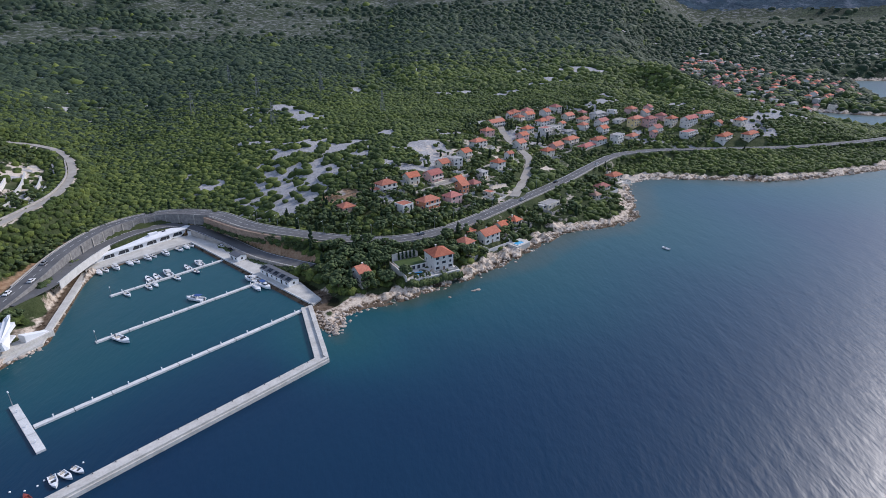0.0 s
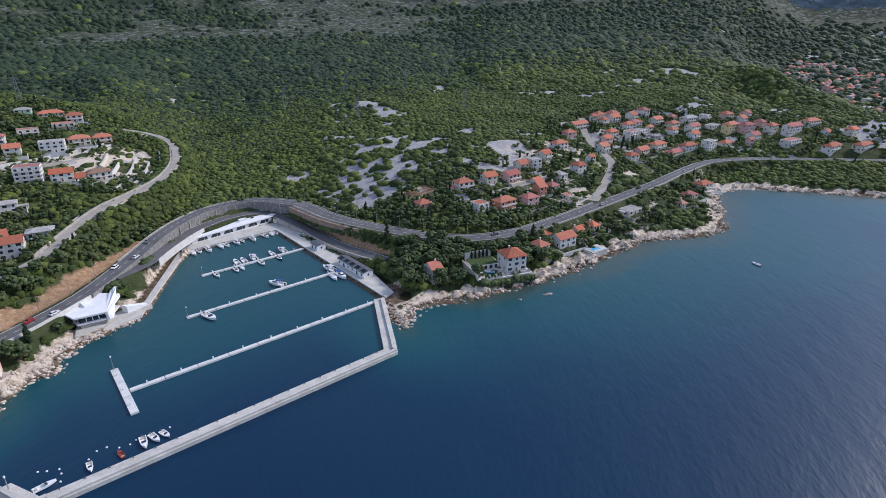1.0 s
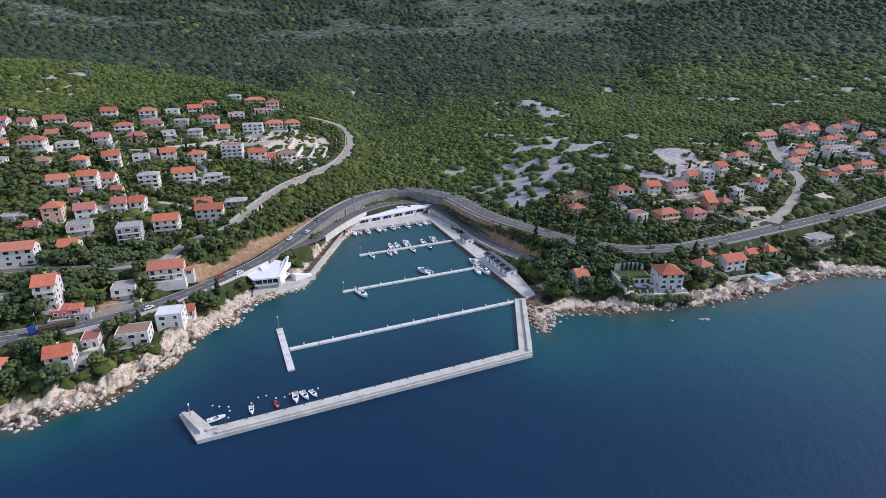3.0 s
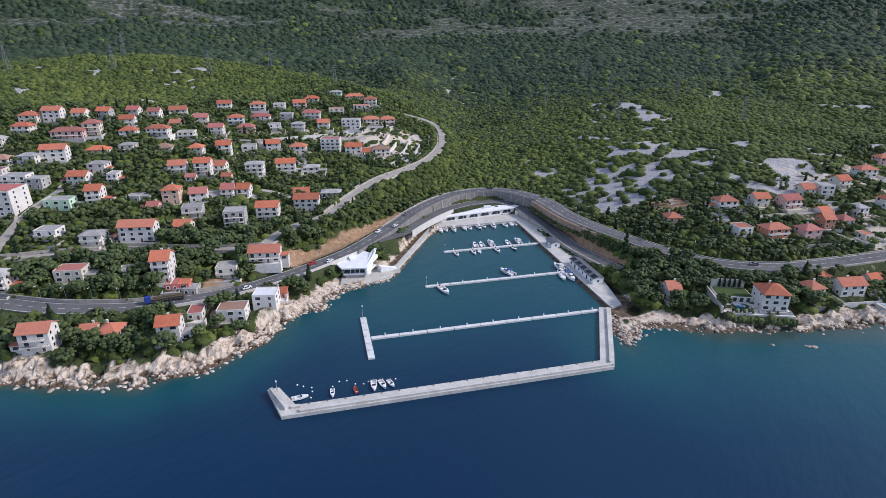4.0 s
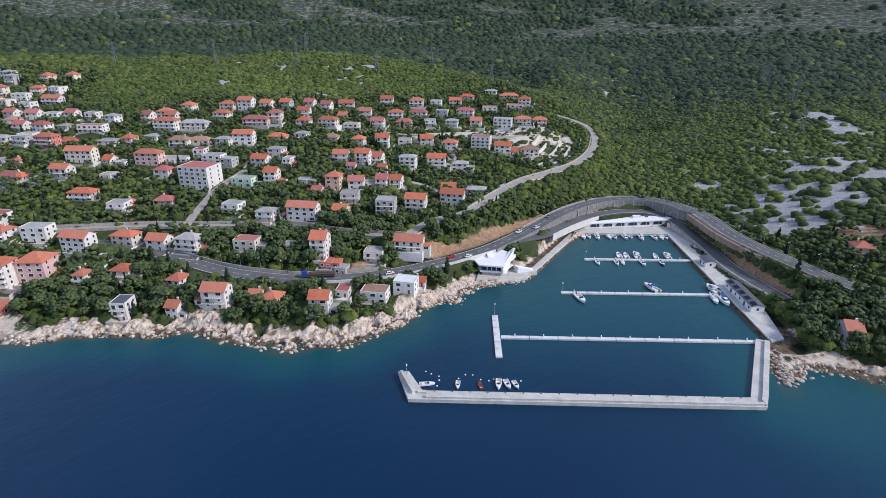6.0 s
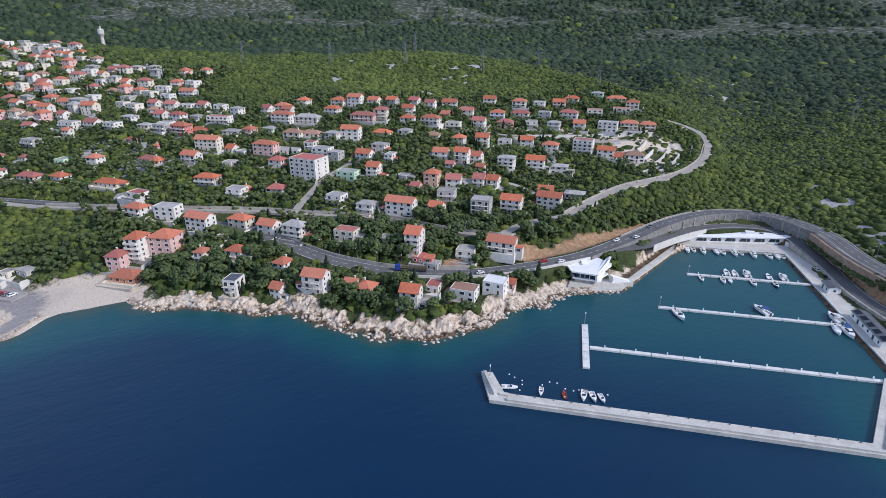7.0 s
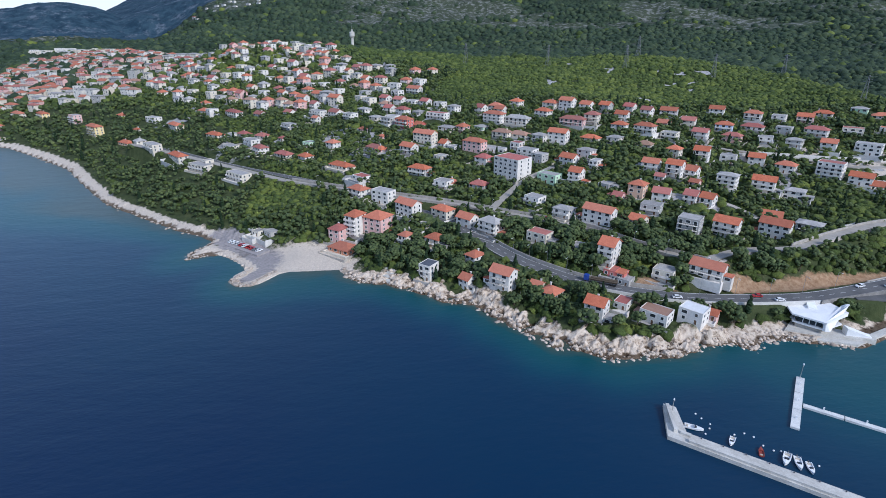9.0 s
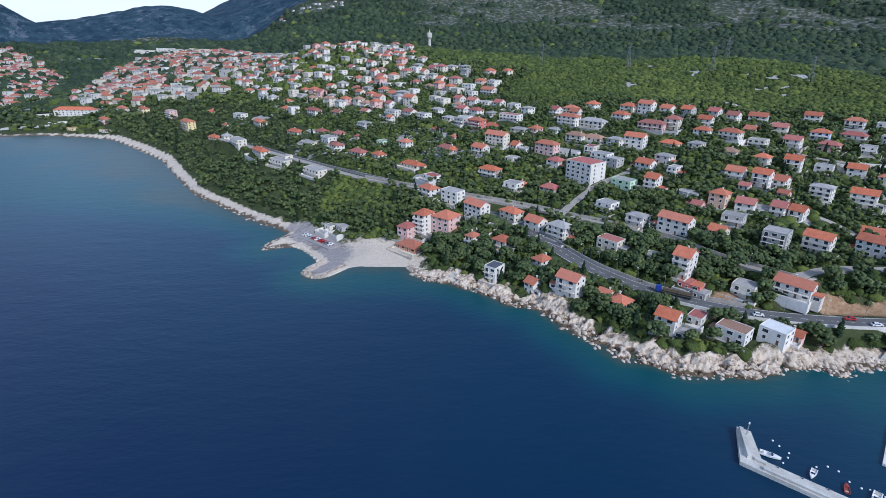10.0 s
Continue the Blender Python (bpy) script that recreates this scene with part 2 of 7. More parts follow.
def height(x, y):
    """Ground height with the roads cut into it, and the distance inland."""
    h, d = raw_height(x, y)
    for line, half, grade in GRADED:
        arr = np.array(line, float)
        lo, hi = arr[:, :2].min(0) - 30, arr[:, :2].max(0) + 30
        m = (x > lo[0]) & (x < hi[0]) & (y > lo[1]) & (y < hi[1]) & (d > -3)
        if not m.any():
            continue
        dist, pos = seg_dist(x[m], y[m], line, True)
        z = np.interp(pos, np.arange(len(line)), arr[:, 2]) - 0.45
        k = smooth(half, half + grade, dist)
        h[m] = z * (1 - k) + h[m] * k
    # ragged limestone along the open shore
    rough = smooth(-3, 3, d) * (1 - smooth(9, 22, d)) * smooth(22, 40, seg_dist(x, y, basin_shore))
    beach = np.exp(-(((x + 280) / 34) ** 2 + ((y + 55) / 46) ** 2))
    rough = rough * (1 - np.clip(beach * 1.6, 0, 1)) * (1 - 0.75 * smooth(-60, -130, y))
    crag = 1.9 * np.abs(grain(x, y, 7.0) - 0.5) * 2 + 1.5 * np.abs(grain(x + 40, y, 3.1) - 0.5) * 2 + 0.7 * grain(x, y + 9, 1.4)
    ledge = np.abs(np.sin(x * 0.55 + y * 0.35 + 2.5 * grain(x, y, 9.0)))
    cleft = np.abs(grain(x * 0.9 + y * 0.4, (y - 0.45 * x) * 0.45, 5.0) - 0.5) * 2
    h = h + rough * (1.35 * crag + 0.8 * ledge + 2.4 * np.sqrt(cleft) - 3.6)
    h = h * (1 - 0.55 * np.clip(beach * 1.5, 0, 1) * smooth(60, 20, d) * (d > 0))
    return h, d


# ---- materials ----
def material(name, rough=0.85, metal=0.0, spec=0.3):
    m = bpy.data.materials.new(name)
    m.use_nodes = True
    b = m.node_tree.nodes["Principled BSDF"]
    b.inputs["Roughness"].default_value, b.inputs["Metallic"].default_value = rough, metal
    b.inputs["Specular IOR Level"].default_value = spec
    return m, m.node_tree, b


def node(nt, kind, **values):
    n = nt.nodes.new(kind)
    for key, v in values.items():
        n.inputs[key].default_value = v
    return n


def noise_tex(nt, scale, detail=4.0, rough=0.6, coords="Object"):
    co = nt.nodes.new("ShaderNodeTexCoord")
    n = node(nt, "ShaderNodeTexNoise", Scale=scale, Detail=detail, Roughness=rough)
    nt.links.new(co.outputs[coords], n.inputs["Vector"])
    return n.outputs["Fac"]


def ramp(nt, fac, stops):
    r = nt.nodes.new("ShaderNodeValToRGB")
    e = r.color_ramp.elements
    while len(e) < len(stops):
        e.new(0.5)
    for s, (p, c) in zip(e, stops):
        s.position, s.color = p, (*c, 1.0)
    nt.links.new(fac, r.inputs[0])
    return r.outputs[0]


def mix(nt, fac, a, b, blend="MIX"):
    n = nt.nodes.new("ShaderNodeMix")
    n.data_type, n.blend_type = "RGBA", blend
    for sock, v in ((n.inputs[0], fac), (n.inputs[6], a), (n.inputs[7], b)):
        if isinstance(v, (int, float)):
            sock.default_value = v
        elif isinstance(v, tuple):
            sock.default_value = (*v, 1.0)
        else:
            nt.links.new(v, sock)
    return n.outputs[2]


def maths(nt, op, a, b=0.0, clamp=False):
    n = nt.nodes.new("ShaderNodeMath")
    n.operation, n.use_clamp = op, clamp
    for sock, v in zip(n.inputs, (a, b)):
        if isinstance(v, (int, float)):
            sock.default_value = v
        else:
            nt.links.new(v, sock)
    return n.outputs[0]


def bump(nt, b, fac, strength=0.4, dist=0.1):
    n = nt.nodes.new("ShaderNodeBump")
    n.inputs["Strength"].default_value, n.inputs["Distance"].default_value = strength, dist
    nt.links.new(fac, n.inputs["Height"])
    nt.links.new(n.outputs[0], b.inputs["Normal"])


def surface(name, dark, light, scale, rough=0.85, fine=6.0, bump_by=0.25, dist=0.05, vary=0.0, metal=0.0, spec=0.3):
    """A plain surface with stains at one scale, grain at a finer one, and an optional difference from piece to piece."""
    m, nt, b = material(name, rough, metal, spec)
    big = noise_tex(nt, scale, 3.0)
    small = noise_tex(nt, scale * fine, 4.0)
    both = maths(nt, "ADD", maths(nt, "MULTIPLY", big, 0.6), maths(nt, "MULTIPLY", small, 0.4))
    c = ramp(nt, both, [(0.32, dark), (0.68, light)])
    if vary:
        info = nt.nodes.new("ShaderNodeObjectInfo")
        v = maths(nt, "ADD", maths(nt, "MULTIPLY", info.outputs["Random"], 2 * vary), 1.0 - vary)
        hsv = nt.nodes.new("ShaderNodeHueSaturation")
        nt.links.new(v, hsv.inputs["Value"])
        nt.links.new(c, hsv.inputs["Color"])
        c = hsv.outputs[0]
    nt.links.new(c, b.inputs["Base Color"])
    if bump_by:
        bump(nt, b, small, bump_by, dist)
    return m


def attr(nt, name):
    a = nt.nodes.new("ShaderNodeAttribute")
    a.attribute_name = name
    return a.outputs["Fac"]


def ground_material():
    m, nt, b = material("hillside", 0.95, 0.0, 0.15)
    grass = ramp(nt, noise_tex(nt, 0.02, 6.0, 0.65), [(0.3, (0.036, 0.050, 0.020)), (0.55, (0.056, 0.070, 0.030)), (0.75, (0.13, 0.115, 0.070))])
    scrub = ramp(nt, noise_tex(nt, 0.16, 5.0, 0.7), [(0.38, (0.030, 0.046, 0.016)), (0.62, (0.075, 0.092, 0.036))])
    green = mix(nt, 0.55, grass, scrub)
    karst = ramp(nt, noise_tex(nt, 0.5, 6.0, 0.75), [(0.30, (0.10, 0.105, 0.10)), (0.40, (0.30, 0.292, 0.29)), (0.56, (0.42, 0.408, 0.40)), (0.75, (0.52, 0.505, 0.49))])
    shore = ramp(nt, noise_tex(nt, 0.35, 7.0, 0.7), [(0.36, (0.08, 0.06, 0.045)), (0.43, (0.38, 0.30, 0.225)), (0.53, (0.62, 0.52, 0.415)), (0.72, (0.78, 0.68, 0.565))])
    pebble = ramp(nt, noise_tex(nt, 1.2, 6.0, 0.7), [(0.3, (0.46, 0.39, 0.315)), (0.7, (0.70, 0.61, 0.505))])
    earth = ramp(nt, noise_tex(nt, 0.4, 5.0, 0.7), [(0.3, (0.22, 0.12, 0.065)), (0.7, (0.46, 0.32, 0.20))])
    edge = noise_tex(nt, 0.22, 5.0, 0.7)

    def masked(base, top, name, soft=0.25):
        k = maths(nt, "ADD", attr(nt, name), maths(nt, "MULTIPLY", maths(nt, "SUBTRACT", edge, 0.5), 1.3))
        k = maths(nt, "MULTIPLY", maths(nt, "SUBTRACT", k, 0.5 - soft), 0.5 / soft, True)
        return mix(nt, k, base, top)

    # valley woods: the dark greens hold the cloud shade lying over them
    shaded_forest = ramp(nt, noise_tex(nt, 0.11, 6.0, 0.75), [(0.42, (0.012, 0.024, 0.015)), (0.50, (0.030, 0.050, 0.028)), (0.60, (0.062, 0.085, 0.046))])
    shaded_forest = mix(nt, 1.0, shaded_forest, ramp(nt, noise_tex(nt, 0.006, 5.0, 0.65), [(0.35, (0.6, 0.62, 0.66)), (0.65, (1.3, 1.25, 1.15))]), "MULTIPLY")
    green = masked(green, shaded_forest, "shaded_forest", 0.2)
    rocks = ramp(nt, noise_tex(nt, 0.05, 5.0, 0.7), [(0.5, (0.0, 0.0, 0.0)), (0.60, (1.0, 1.0, 1.0))])
    garigue = mix(nt, 0.5, green, (0.085, 0.095, 0.055))
    green = mix(nt, maths(nt, "MULTIPLY", attr(nt, "crag"), 0.75), green, mix(nt, rocks, garigue, (0.27, 0.27, 0.25)))
    c = masked(green, karst, "karst", 0.12)
    c = masked(c, earth, "earth", 0.12)
    c = masked(c, shore, "shore", 0.12)
    c = masked(c, pebble, "pebble", 0.12)
    gravel = ramp(nt, noise_tex(nt, 0.8, 6.0, 0.7), [(0.3, (0.235, 0.215, 0.21)), (0.7, (0.40, 0.365, 0.35))])
    c = masked(c, gravel, "gravel", 0.15)
    wet = masked((1.0, 1.0, 1.0), (0.24, 0.21, 0.18), "wet", 0.2)
    c = mix(nt, 1.0, c, wet, "MULTIPLY")
    nt.links.new(c, b.inputs["Base Color"])
    crowns = maths(nt, "MULTIPLY", maths(nt, "MULTIPLY", noise_tex(nt, 0.09, 4.0, 0.7), attr(nt, "shaded_forest")), 9.0)
    bump(nt, b, maths(nt, "ADD", noise_tex(nt, 0.7, 8.0, 0.75), crowns), 0.9, 0.8)
    return m


def sea_material():
    m, nt, b = material("sea_water", 0.34, 0.0, 0.5)
    b.inputs["IOR"].default_value = 1.33
    # depth also carries the sky sheen painted on the western water
    depth = attr(nt, "depth")
    patch = maths(nt, "ADD", depth, maths(nt, "MULTIPLY", maths(nt, "SUBTRACT", noise_tex(nt, 0.012, 4.0), 0.5), 0.22))
    c = ramp(nt, patch, [(0.0, (0.045, 0.070, 0.055)), (0.08, (0.005, 0.064, 0.074)), (0.30, (0.002, 0.054, 0.076)), (0.60, (0.001, 0.033, 0.066)), (1.0, (0.0006, 0.017, 0.055))])
    nt.links.new(c, b.inputs["Base Color"])
    co = nt.nodes.new("ShaderNodeTexCoord")
    turn = nt.nodes.new("ShaderNodeMapping")
    turn.inputs["Rotation"].default_value = (0, 0, radians(35))
    turn.inputs["Scale"].default_value = (1.0, 0.38, 1.0)
    nt.links.new(co.outputs["Object"], turn.inputs[0])
    heights = []
    for scale, detail in ((0.55, 3.0), (0.11, 4.0)):
        w = node(nt, "ShaderNodeTexNoise", Scale=scale, Detail=detail, Roughness=0.55)
        nt.links.new(turn.outputs[0], w.inputs["Vector"])
        heights.append(w.outputs["Fac"])
    h = maths(nt, "ADD", maths(nt, "MULTIPLY", heights[0], 0.35), heights[1])
    bump(nt, b, h, 0.36, 0.9)
    return m


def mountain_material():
    m, nt, b = material("haze_tinted_mountains", 0.95, 0.0, 0.1)
    # air haze is painted in: the blue of both woods and rock
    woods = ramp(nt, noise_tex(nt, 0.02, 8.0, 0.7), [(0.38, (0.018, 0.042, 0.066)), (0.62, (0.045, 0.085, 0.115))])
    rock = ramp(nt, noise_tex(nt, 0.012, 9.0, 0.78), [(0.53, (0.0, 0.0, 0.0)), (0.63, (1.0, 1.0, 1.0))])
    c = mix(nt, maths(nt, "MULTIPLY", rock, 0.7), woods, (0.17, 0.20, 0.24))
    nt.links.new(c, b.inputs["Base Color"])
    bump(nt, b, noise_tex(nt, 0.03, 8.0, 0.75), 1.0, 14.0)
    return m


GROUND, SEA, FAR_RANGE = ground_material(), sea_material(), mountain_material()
CONCRETE = surface("quay_concrete", (0.40, 0.38, 0.34), (0.62, 0.60, 0.55), 0.25, 0.9, 8.0)
PALE_CONCRETE = surface("pontoon_concrete", (0.50, 0.50, 0.48), (0.72, 0.71, 0.68), 0.3, 0.85, 8.0)
ASPHALT = surface("asphalt", (0.085, 0.085, 0.088), (0.15, 0.148, 0.145), 0.12, 0.9, 12.0)


# ---- mesh helpers ----
def part(name, bm, mat, parent=None, label="", smooth_faces=False):
    """Links a bmesh (or a ready mesh) as one mesh object under a thing or part."""
    if isinstance(bm, bpy.types.Mesh):
        me = bm
    else:
        me = bpy.data.meshes.new(name)
        bm.to_mesh(me)
        bm.free()
    if mat is not None and not me.materials:
        for one in (mat if isinstance(mat, (list, tuple)) else [mat]):
            me.materials.append(one)
    if smooth_faces:
        me.polygons.foreach_set("use_smooth", [True] * len(me.polygons))
    ob = new(name, me)
    if parent is not None:
        ob.parent = parent
    if label:
        ob["label"] = label
    return ob


def box(bm, x0, x1, y0, y1, z0, z1, mi=0):
    v = [bm.verts.new((x, y, z)) for z in (z0, z1) for y in (y0, y1) for x in (x0, x1)]
    for q in ((0, 2, 3, 1), (4, 5, 7, 6), (0, 1, 5, 4), (2, 6, 7, 3), (0, 4, 6, 2), (1, 3, 7, 5)):
        bm.faces.new([v[i] for i in q]).material_index = mi


def ready(name, bm, mats):
    me = bpy.data.meshes.new(name)
    bm.to_mesh(me)
    bm.free()
    for m in mats:
        me.materials.append(m)
    return me


def sheet(name, verts, quads, mat):
    """A mesh from numpy arrays."""
    me = bpy.data.meshes.new(name)
    me.vertices.add(len(verts))
    me.vertices.foreach_set("co", np.asarray(verts, np.float32).ravel())
    k = quads.shape[1]
    me.loops.add(quads.size)
    me.loops.foreach_set("vertex_index", quads.ravel().astype(np.int32))
    me.polygons.add(len(quads))
    me.polygons.foreach_set("loop_start", np.arange(0, quads.size, k, dtype=np.int32))
    me.materials.append(mat)
    me.update()
    me.validate()
    return me


def shade_smooth(me):
    me.polygons.foreach_set("use_smooth", np.ones(len(me.polygons), bool))


def paint(me, name, values):
    me.attributes.new(name, "FLOAT", "POINT").data.foreach_set("value", np.asarray(values, np.float32))


def grid_quads(n, m):
    i = np.arange(n * m).reshape(n, m)
    return np.stack([i[:-1, :-1], i[1:, :-1], i[1:, 1:], i[:-1, 1:]], -1).reshape(-1, 4)


# ---- ground ----
BARE = ((-101, 409, 36, 30), (-112, 372, 26, 34), (-89, 450, 24, 12), (-58, 386, 28, 11), (-30, 390, 24, 9), (-104, 343, 16, 16), (-13, 438, 12, 20),
        (-161, 464, 15, 7), (-140, 440, 12, 6), (-168, 588, 24, 18), (-205, 596, 10, 6), (-102, 498, 11, 8), (-46, 476, 12, 8), (5, 424, 8, 7), (-130, 505, 8, 5),
        (-293, 364, 6, 11), (-277, 352, 6, 6), (-268, 334, 5, 8), (-301, 388, 5, 9), (-286, 384, 4, 8), (-262, 318, 6, 4), (150, 850, 44, 30), (196, 838, 40, 24), (20, 700, 24, 14))


def rock_amount(x, y, d):
    """Bare karst: the slope east of the bay, clearings on the hills, the high mountains."""
    n = 0.5 * grain(x, y, 24) + 0.5 * grain(x + 70, y, 9)
    slope = np.zeros(np.shape(x))
    for px, py, rx, ry in BARE:
        slope = np.maximum(slope, np.exp(-(((x - px) / rx) ** 2 + ((y - py) / ry) ** 2)))
    patch = smooth(0.28, 0.38, slope + 1.15 * (n - 0.5)) * (slope > 0.12)
    n2 = 0.6 * grain(x, y + 300, 40) + 0.4 * grain(x, y, 13)
    clear = smooth(0.64, 0.70, n2) * smooth(-260, -160, x) * smooth(290, 350, y) * smooth(45, 80, d) * smooth(900, 420, d)
    clear = np.maximum(clear, smooth(0.70, 0.75, n2) * smooth(60, 120, d) * smooth(1300, 900, d) * (x < -260) * 0.9)
    return np.clip(np.maximum(patch, clear), 0, 1)


def crag_amount(x, y, d):
    """Rocky open ground on the upper slopes, most of it east of the valley."""
    az = np.degrees(np.arctan2(-x, y))
    n = 0.6 * grain(x, y, 300) + 0.4 * grain(x, y, 110)
    return smooth(1000, 1700, d) * smooth(0.36, 0.62, n + 0.30 * smooth(42, 10, az) - 0.12)


def earth_amount(x, y):
    """Rusty cut banks beside the roads and a small quarry."""
    off = seg_dist(x, y, HIGHWAY[8:14])
    bank = np.exp(-((off - 11) / 5.5) ** 2) * (x < -198) * (off > 5) * smooth(0.15, 0.4, grain(x, y, 14))
    low = np.exp(-((seg_dist(x, y, ACCESS[6:]) - 6.5) / 2.5) ** 2) * (seg_dist(x, y, HIGHWAY) > 4.5) * (seg_dist(x, y, HIGHWAY) < 17)
    pit = np.exp(-(((x + 66) / 15) ** 2 + ((y - 340) / 12) ** 2))
    return np.clip(1.1 * bank + 0.9 * low + 1.2 * pit, 0, 1)


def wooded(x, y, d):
    """The woods in the valley behind the first hills: the mask for their painted cloud shade."""
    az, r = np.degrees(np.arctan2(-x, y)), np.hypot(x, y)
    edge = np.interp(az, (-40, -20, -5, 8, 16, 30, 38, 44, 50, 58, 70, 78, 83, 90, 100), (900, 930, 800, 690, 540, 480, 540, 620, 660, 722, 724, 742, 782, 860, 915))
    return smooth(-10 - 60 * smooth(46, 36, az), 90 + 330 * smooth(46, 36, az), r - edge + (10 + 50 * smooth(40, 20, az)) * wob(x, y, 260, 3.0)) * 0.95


def make_ground():
    radius = np.concatenate([[60, 100], np.linspace(140, 330, 150), np.geomspace(332, 3320, 235)])
    angle = np.radians(np.linspace(-62, 152, 680))
    r, a = np.meshgrid(radius, angle, indexing="ij")
    x, y = (-r * np.sin(a)).ravel(), (r * np.cos(a)).ravel()
    h, d = height(x, y)
    me = sheet("ground", np.stack([x, y, h], 1), grid_quads(*r.shape)[:, ::-1], GROUND)
    crag = (d < 20).reshape(r.shape)[:-1, :-1].ravel()
    me.polygons.foreach_set("use_smooth", ~crag)
    paint(me, "karst", rock_amount(x, y, d))
    paint(me, "crag", crag_amount(x, y, d))
    near_basin = seg_dist(x, y, basin_shore)
    paint(me, "shore", np.clip(1.25 * (1 - smooth(4, 14, d + 4 * wob(x, y, 31) + 5 * smooth(-60, -130, y))), 0, 1) * smooth(4000, 900, np.hypot(x, y)) * (h < 14))
    beach = np.exp(-(((x + 278) / 25) ** 2 + ((y + 50) / 36) ** 2)) + np.exp(-(((x - 158) / 16) ** 2 + ((y - 443) / 12) ** 2))
    west = smooth(11, 6, d) * smooth(-60, -110, y) * (x < -250)
    yards = 1.2 * np.maximum(np.exp(-(((x + 304) / 30) ** 2 + ((y - 352) / 44) ** 2)), 0.8 * np.exp(-(((x + 352) / 24) ** 2 + ((y - 290) / 44) ** 2))) * smooth(0.3, 0.5, 0.5 * grain(x, y, 11) + 0.5 * grain(x, y, 4))
    village = np.exp(-(((x - 45) / 75) ** 2 + ((y - 410) / 95) ** 2)) * smooth(0.46, 0.58, 0.5 * grain(x + 13, y, 12) + 0.5 * grain(x, y, 5)) * (seg_dist(x, y, HIGHWAY) > 6)
    village = village + 0.8 * np.exp(-(((x + 60) / 26) ** 2 + ((y - 345) / 16) ** 2)) * grain(x, y, 6)
    verge = yards + 0.85 * village + 0.95 * np.exp(-((seg_dist(x, y, UPPER) - 3.4) / 1.2) ** 2) * smooth(0.2, 0.5, grain(x, y, 12))
    paint(me, "pebble", np.clip(1.5 * beach * (d < 50) + 0.9 * west + verge, 0, 1))
    paint(me, "gravel", np.clip(1.3 - seg_dist(x, y, [(-325, -95), (-306, -76), (-288, -64), (-268, -67)]) / 13, 0, 1) * (d > 2.5))
    paint(me, "shaded_forest", wooded(x, y, d))
    paint(me, "earth", earth_amount(x, y))
    paint(me, "wet", smooth(1.3, 0.4, h) * (1 - np.clip(1.4 * beach, 0, 1)))
    return tagged(new("ground", me), "green coastal hillside with pale limestone shore and karst", "ground", kind="structure")


def make_sea():
    radius = np.concatenate([[0.001, 50], np.geomspace(90, 4990, 110)])
    angle = np.radians(np.linspace(-180, 180, 421))
    r, a = np.meshgrid(radius, angle, indexing="ij")
    x, y = (-r * np.sin(a)).ravel(), (r * np.cos(a)).ravel()
    d = -inland(x, y)
    # the western term: turquoise shallows, widened to paint in reflected sky
    wide = 0.55 + 2.0 * smooth(-110, 150, x) * smooth(0, 200, y) + 5.0 * smooth(-310, -480, x)
    deep = smooth(-4, 62, d / wide) * 0.8 + 0.2 * smooth(50, 260, d / wide)
    # sky sheen put into the colour: western water lightened as if less deep
    deep = deep * (1 - 0.68 * smooth(-220, -500, x) * smooth(600, 150, d))
    deep = deep * (1 - 0.75 * np.exp(-(((x + 252) / 20) ** 2 + ((y + 42) / 26) ** 2)))
    u = (x - BW_O.x) * BW_U.x + (y - BW_O.y) * BW_U.y
    v = (x - BW_O.x) * BW_V.x + (y - BW_O.y) * BW_V.y
    basin = smooth(-10, 50, u) * smooth(170, 150, u) * smooth(-5, 70, v)
    deep = deep * (1 - basin) + basin * (0.26 - 0.16 * smooth(20, 150, v))
    me = sheet("sea", np.stack([x, y, 0 * x], 1), grid_quads(*r.shape)[:, ::-1], SEA)
    shade_smooth(me)
    paint(me, "depth", np.clip(deep, 0, 1))
    return tagged(new("sea", me), "deep blue sea turning teal near the shore", "sea", kind="structure")


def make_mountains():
    """The far ranges, kilometres behind the hills, with the haze before them in their colour."""
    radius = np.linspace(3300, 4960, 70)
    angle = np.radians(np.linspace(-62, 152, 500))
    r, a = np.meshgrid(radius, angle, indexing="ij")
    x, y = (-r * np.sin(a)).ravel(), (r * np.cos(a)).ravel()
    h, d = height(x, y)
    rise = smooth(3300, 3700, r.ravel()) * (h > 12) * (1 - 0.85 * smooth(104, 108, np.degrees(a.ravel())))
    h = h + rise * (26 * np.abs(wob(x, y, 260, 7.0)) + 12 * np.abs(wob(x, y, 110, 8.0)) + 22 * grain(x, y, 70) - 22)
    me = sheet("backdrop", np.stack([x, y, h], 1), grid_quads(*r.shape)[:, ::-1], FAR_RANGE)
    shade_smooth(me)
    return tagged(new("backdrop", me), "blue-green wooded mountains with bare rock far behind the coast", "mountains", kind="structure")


make_ground()
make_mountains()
make_sea()


# ---- roads ----
def smooth_line(points, step):
    """Catmull-Rom samples along a polyline, about step metres apart."""
    p = [Vector(q) for q in points]
    p = [2 * p[0] - p[1]] + p + [2 * p[-1] - p[-2]]
    out = []
    for i in range(1, len(p) - 2):
        n = max(2, round((p[i + 1] - p[i]).length / step))
        for k in range(n):
            t = k / n
            out.append(0.5 * ((2 * p[i]) + (p[i + 1] - p[i - 1]) * t + (2 * p[i - 1] - 5 * p[i] + 4 * p[i + 1] - p[i + 2]) * t * t
                              + (3 * p[i] - p[i - 1] - 3 * p[i + 1] + p[i + 2]) * t ** 3))
    return out + [p[-2]]


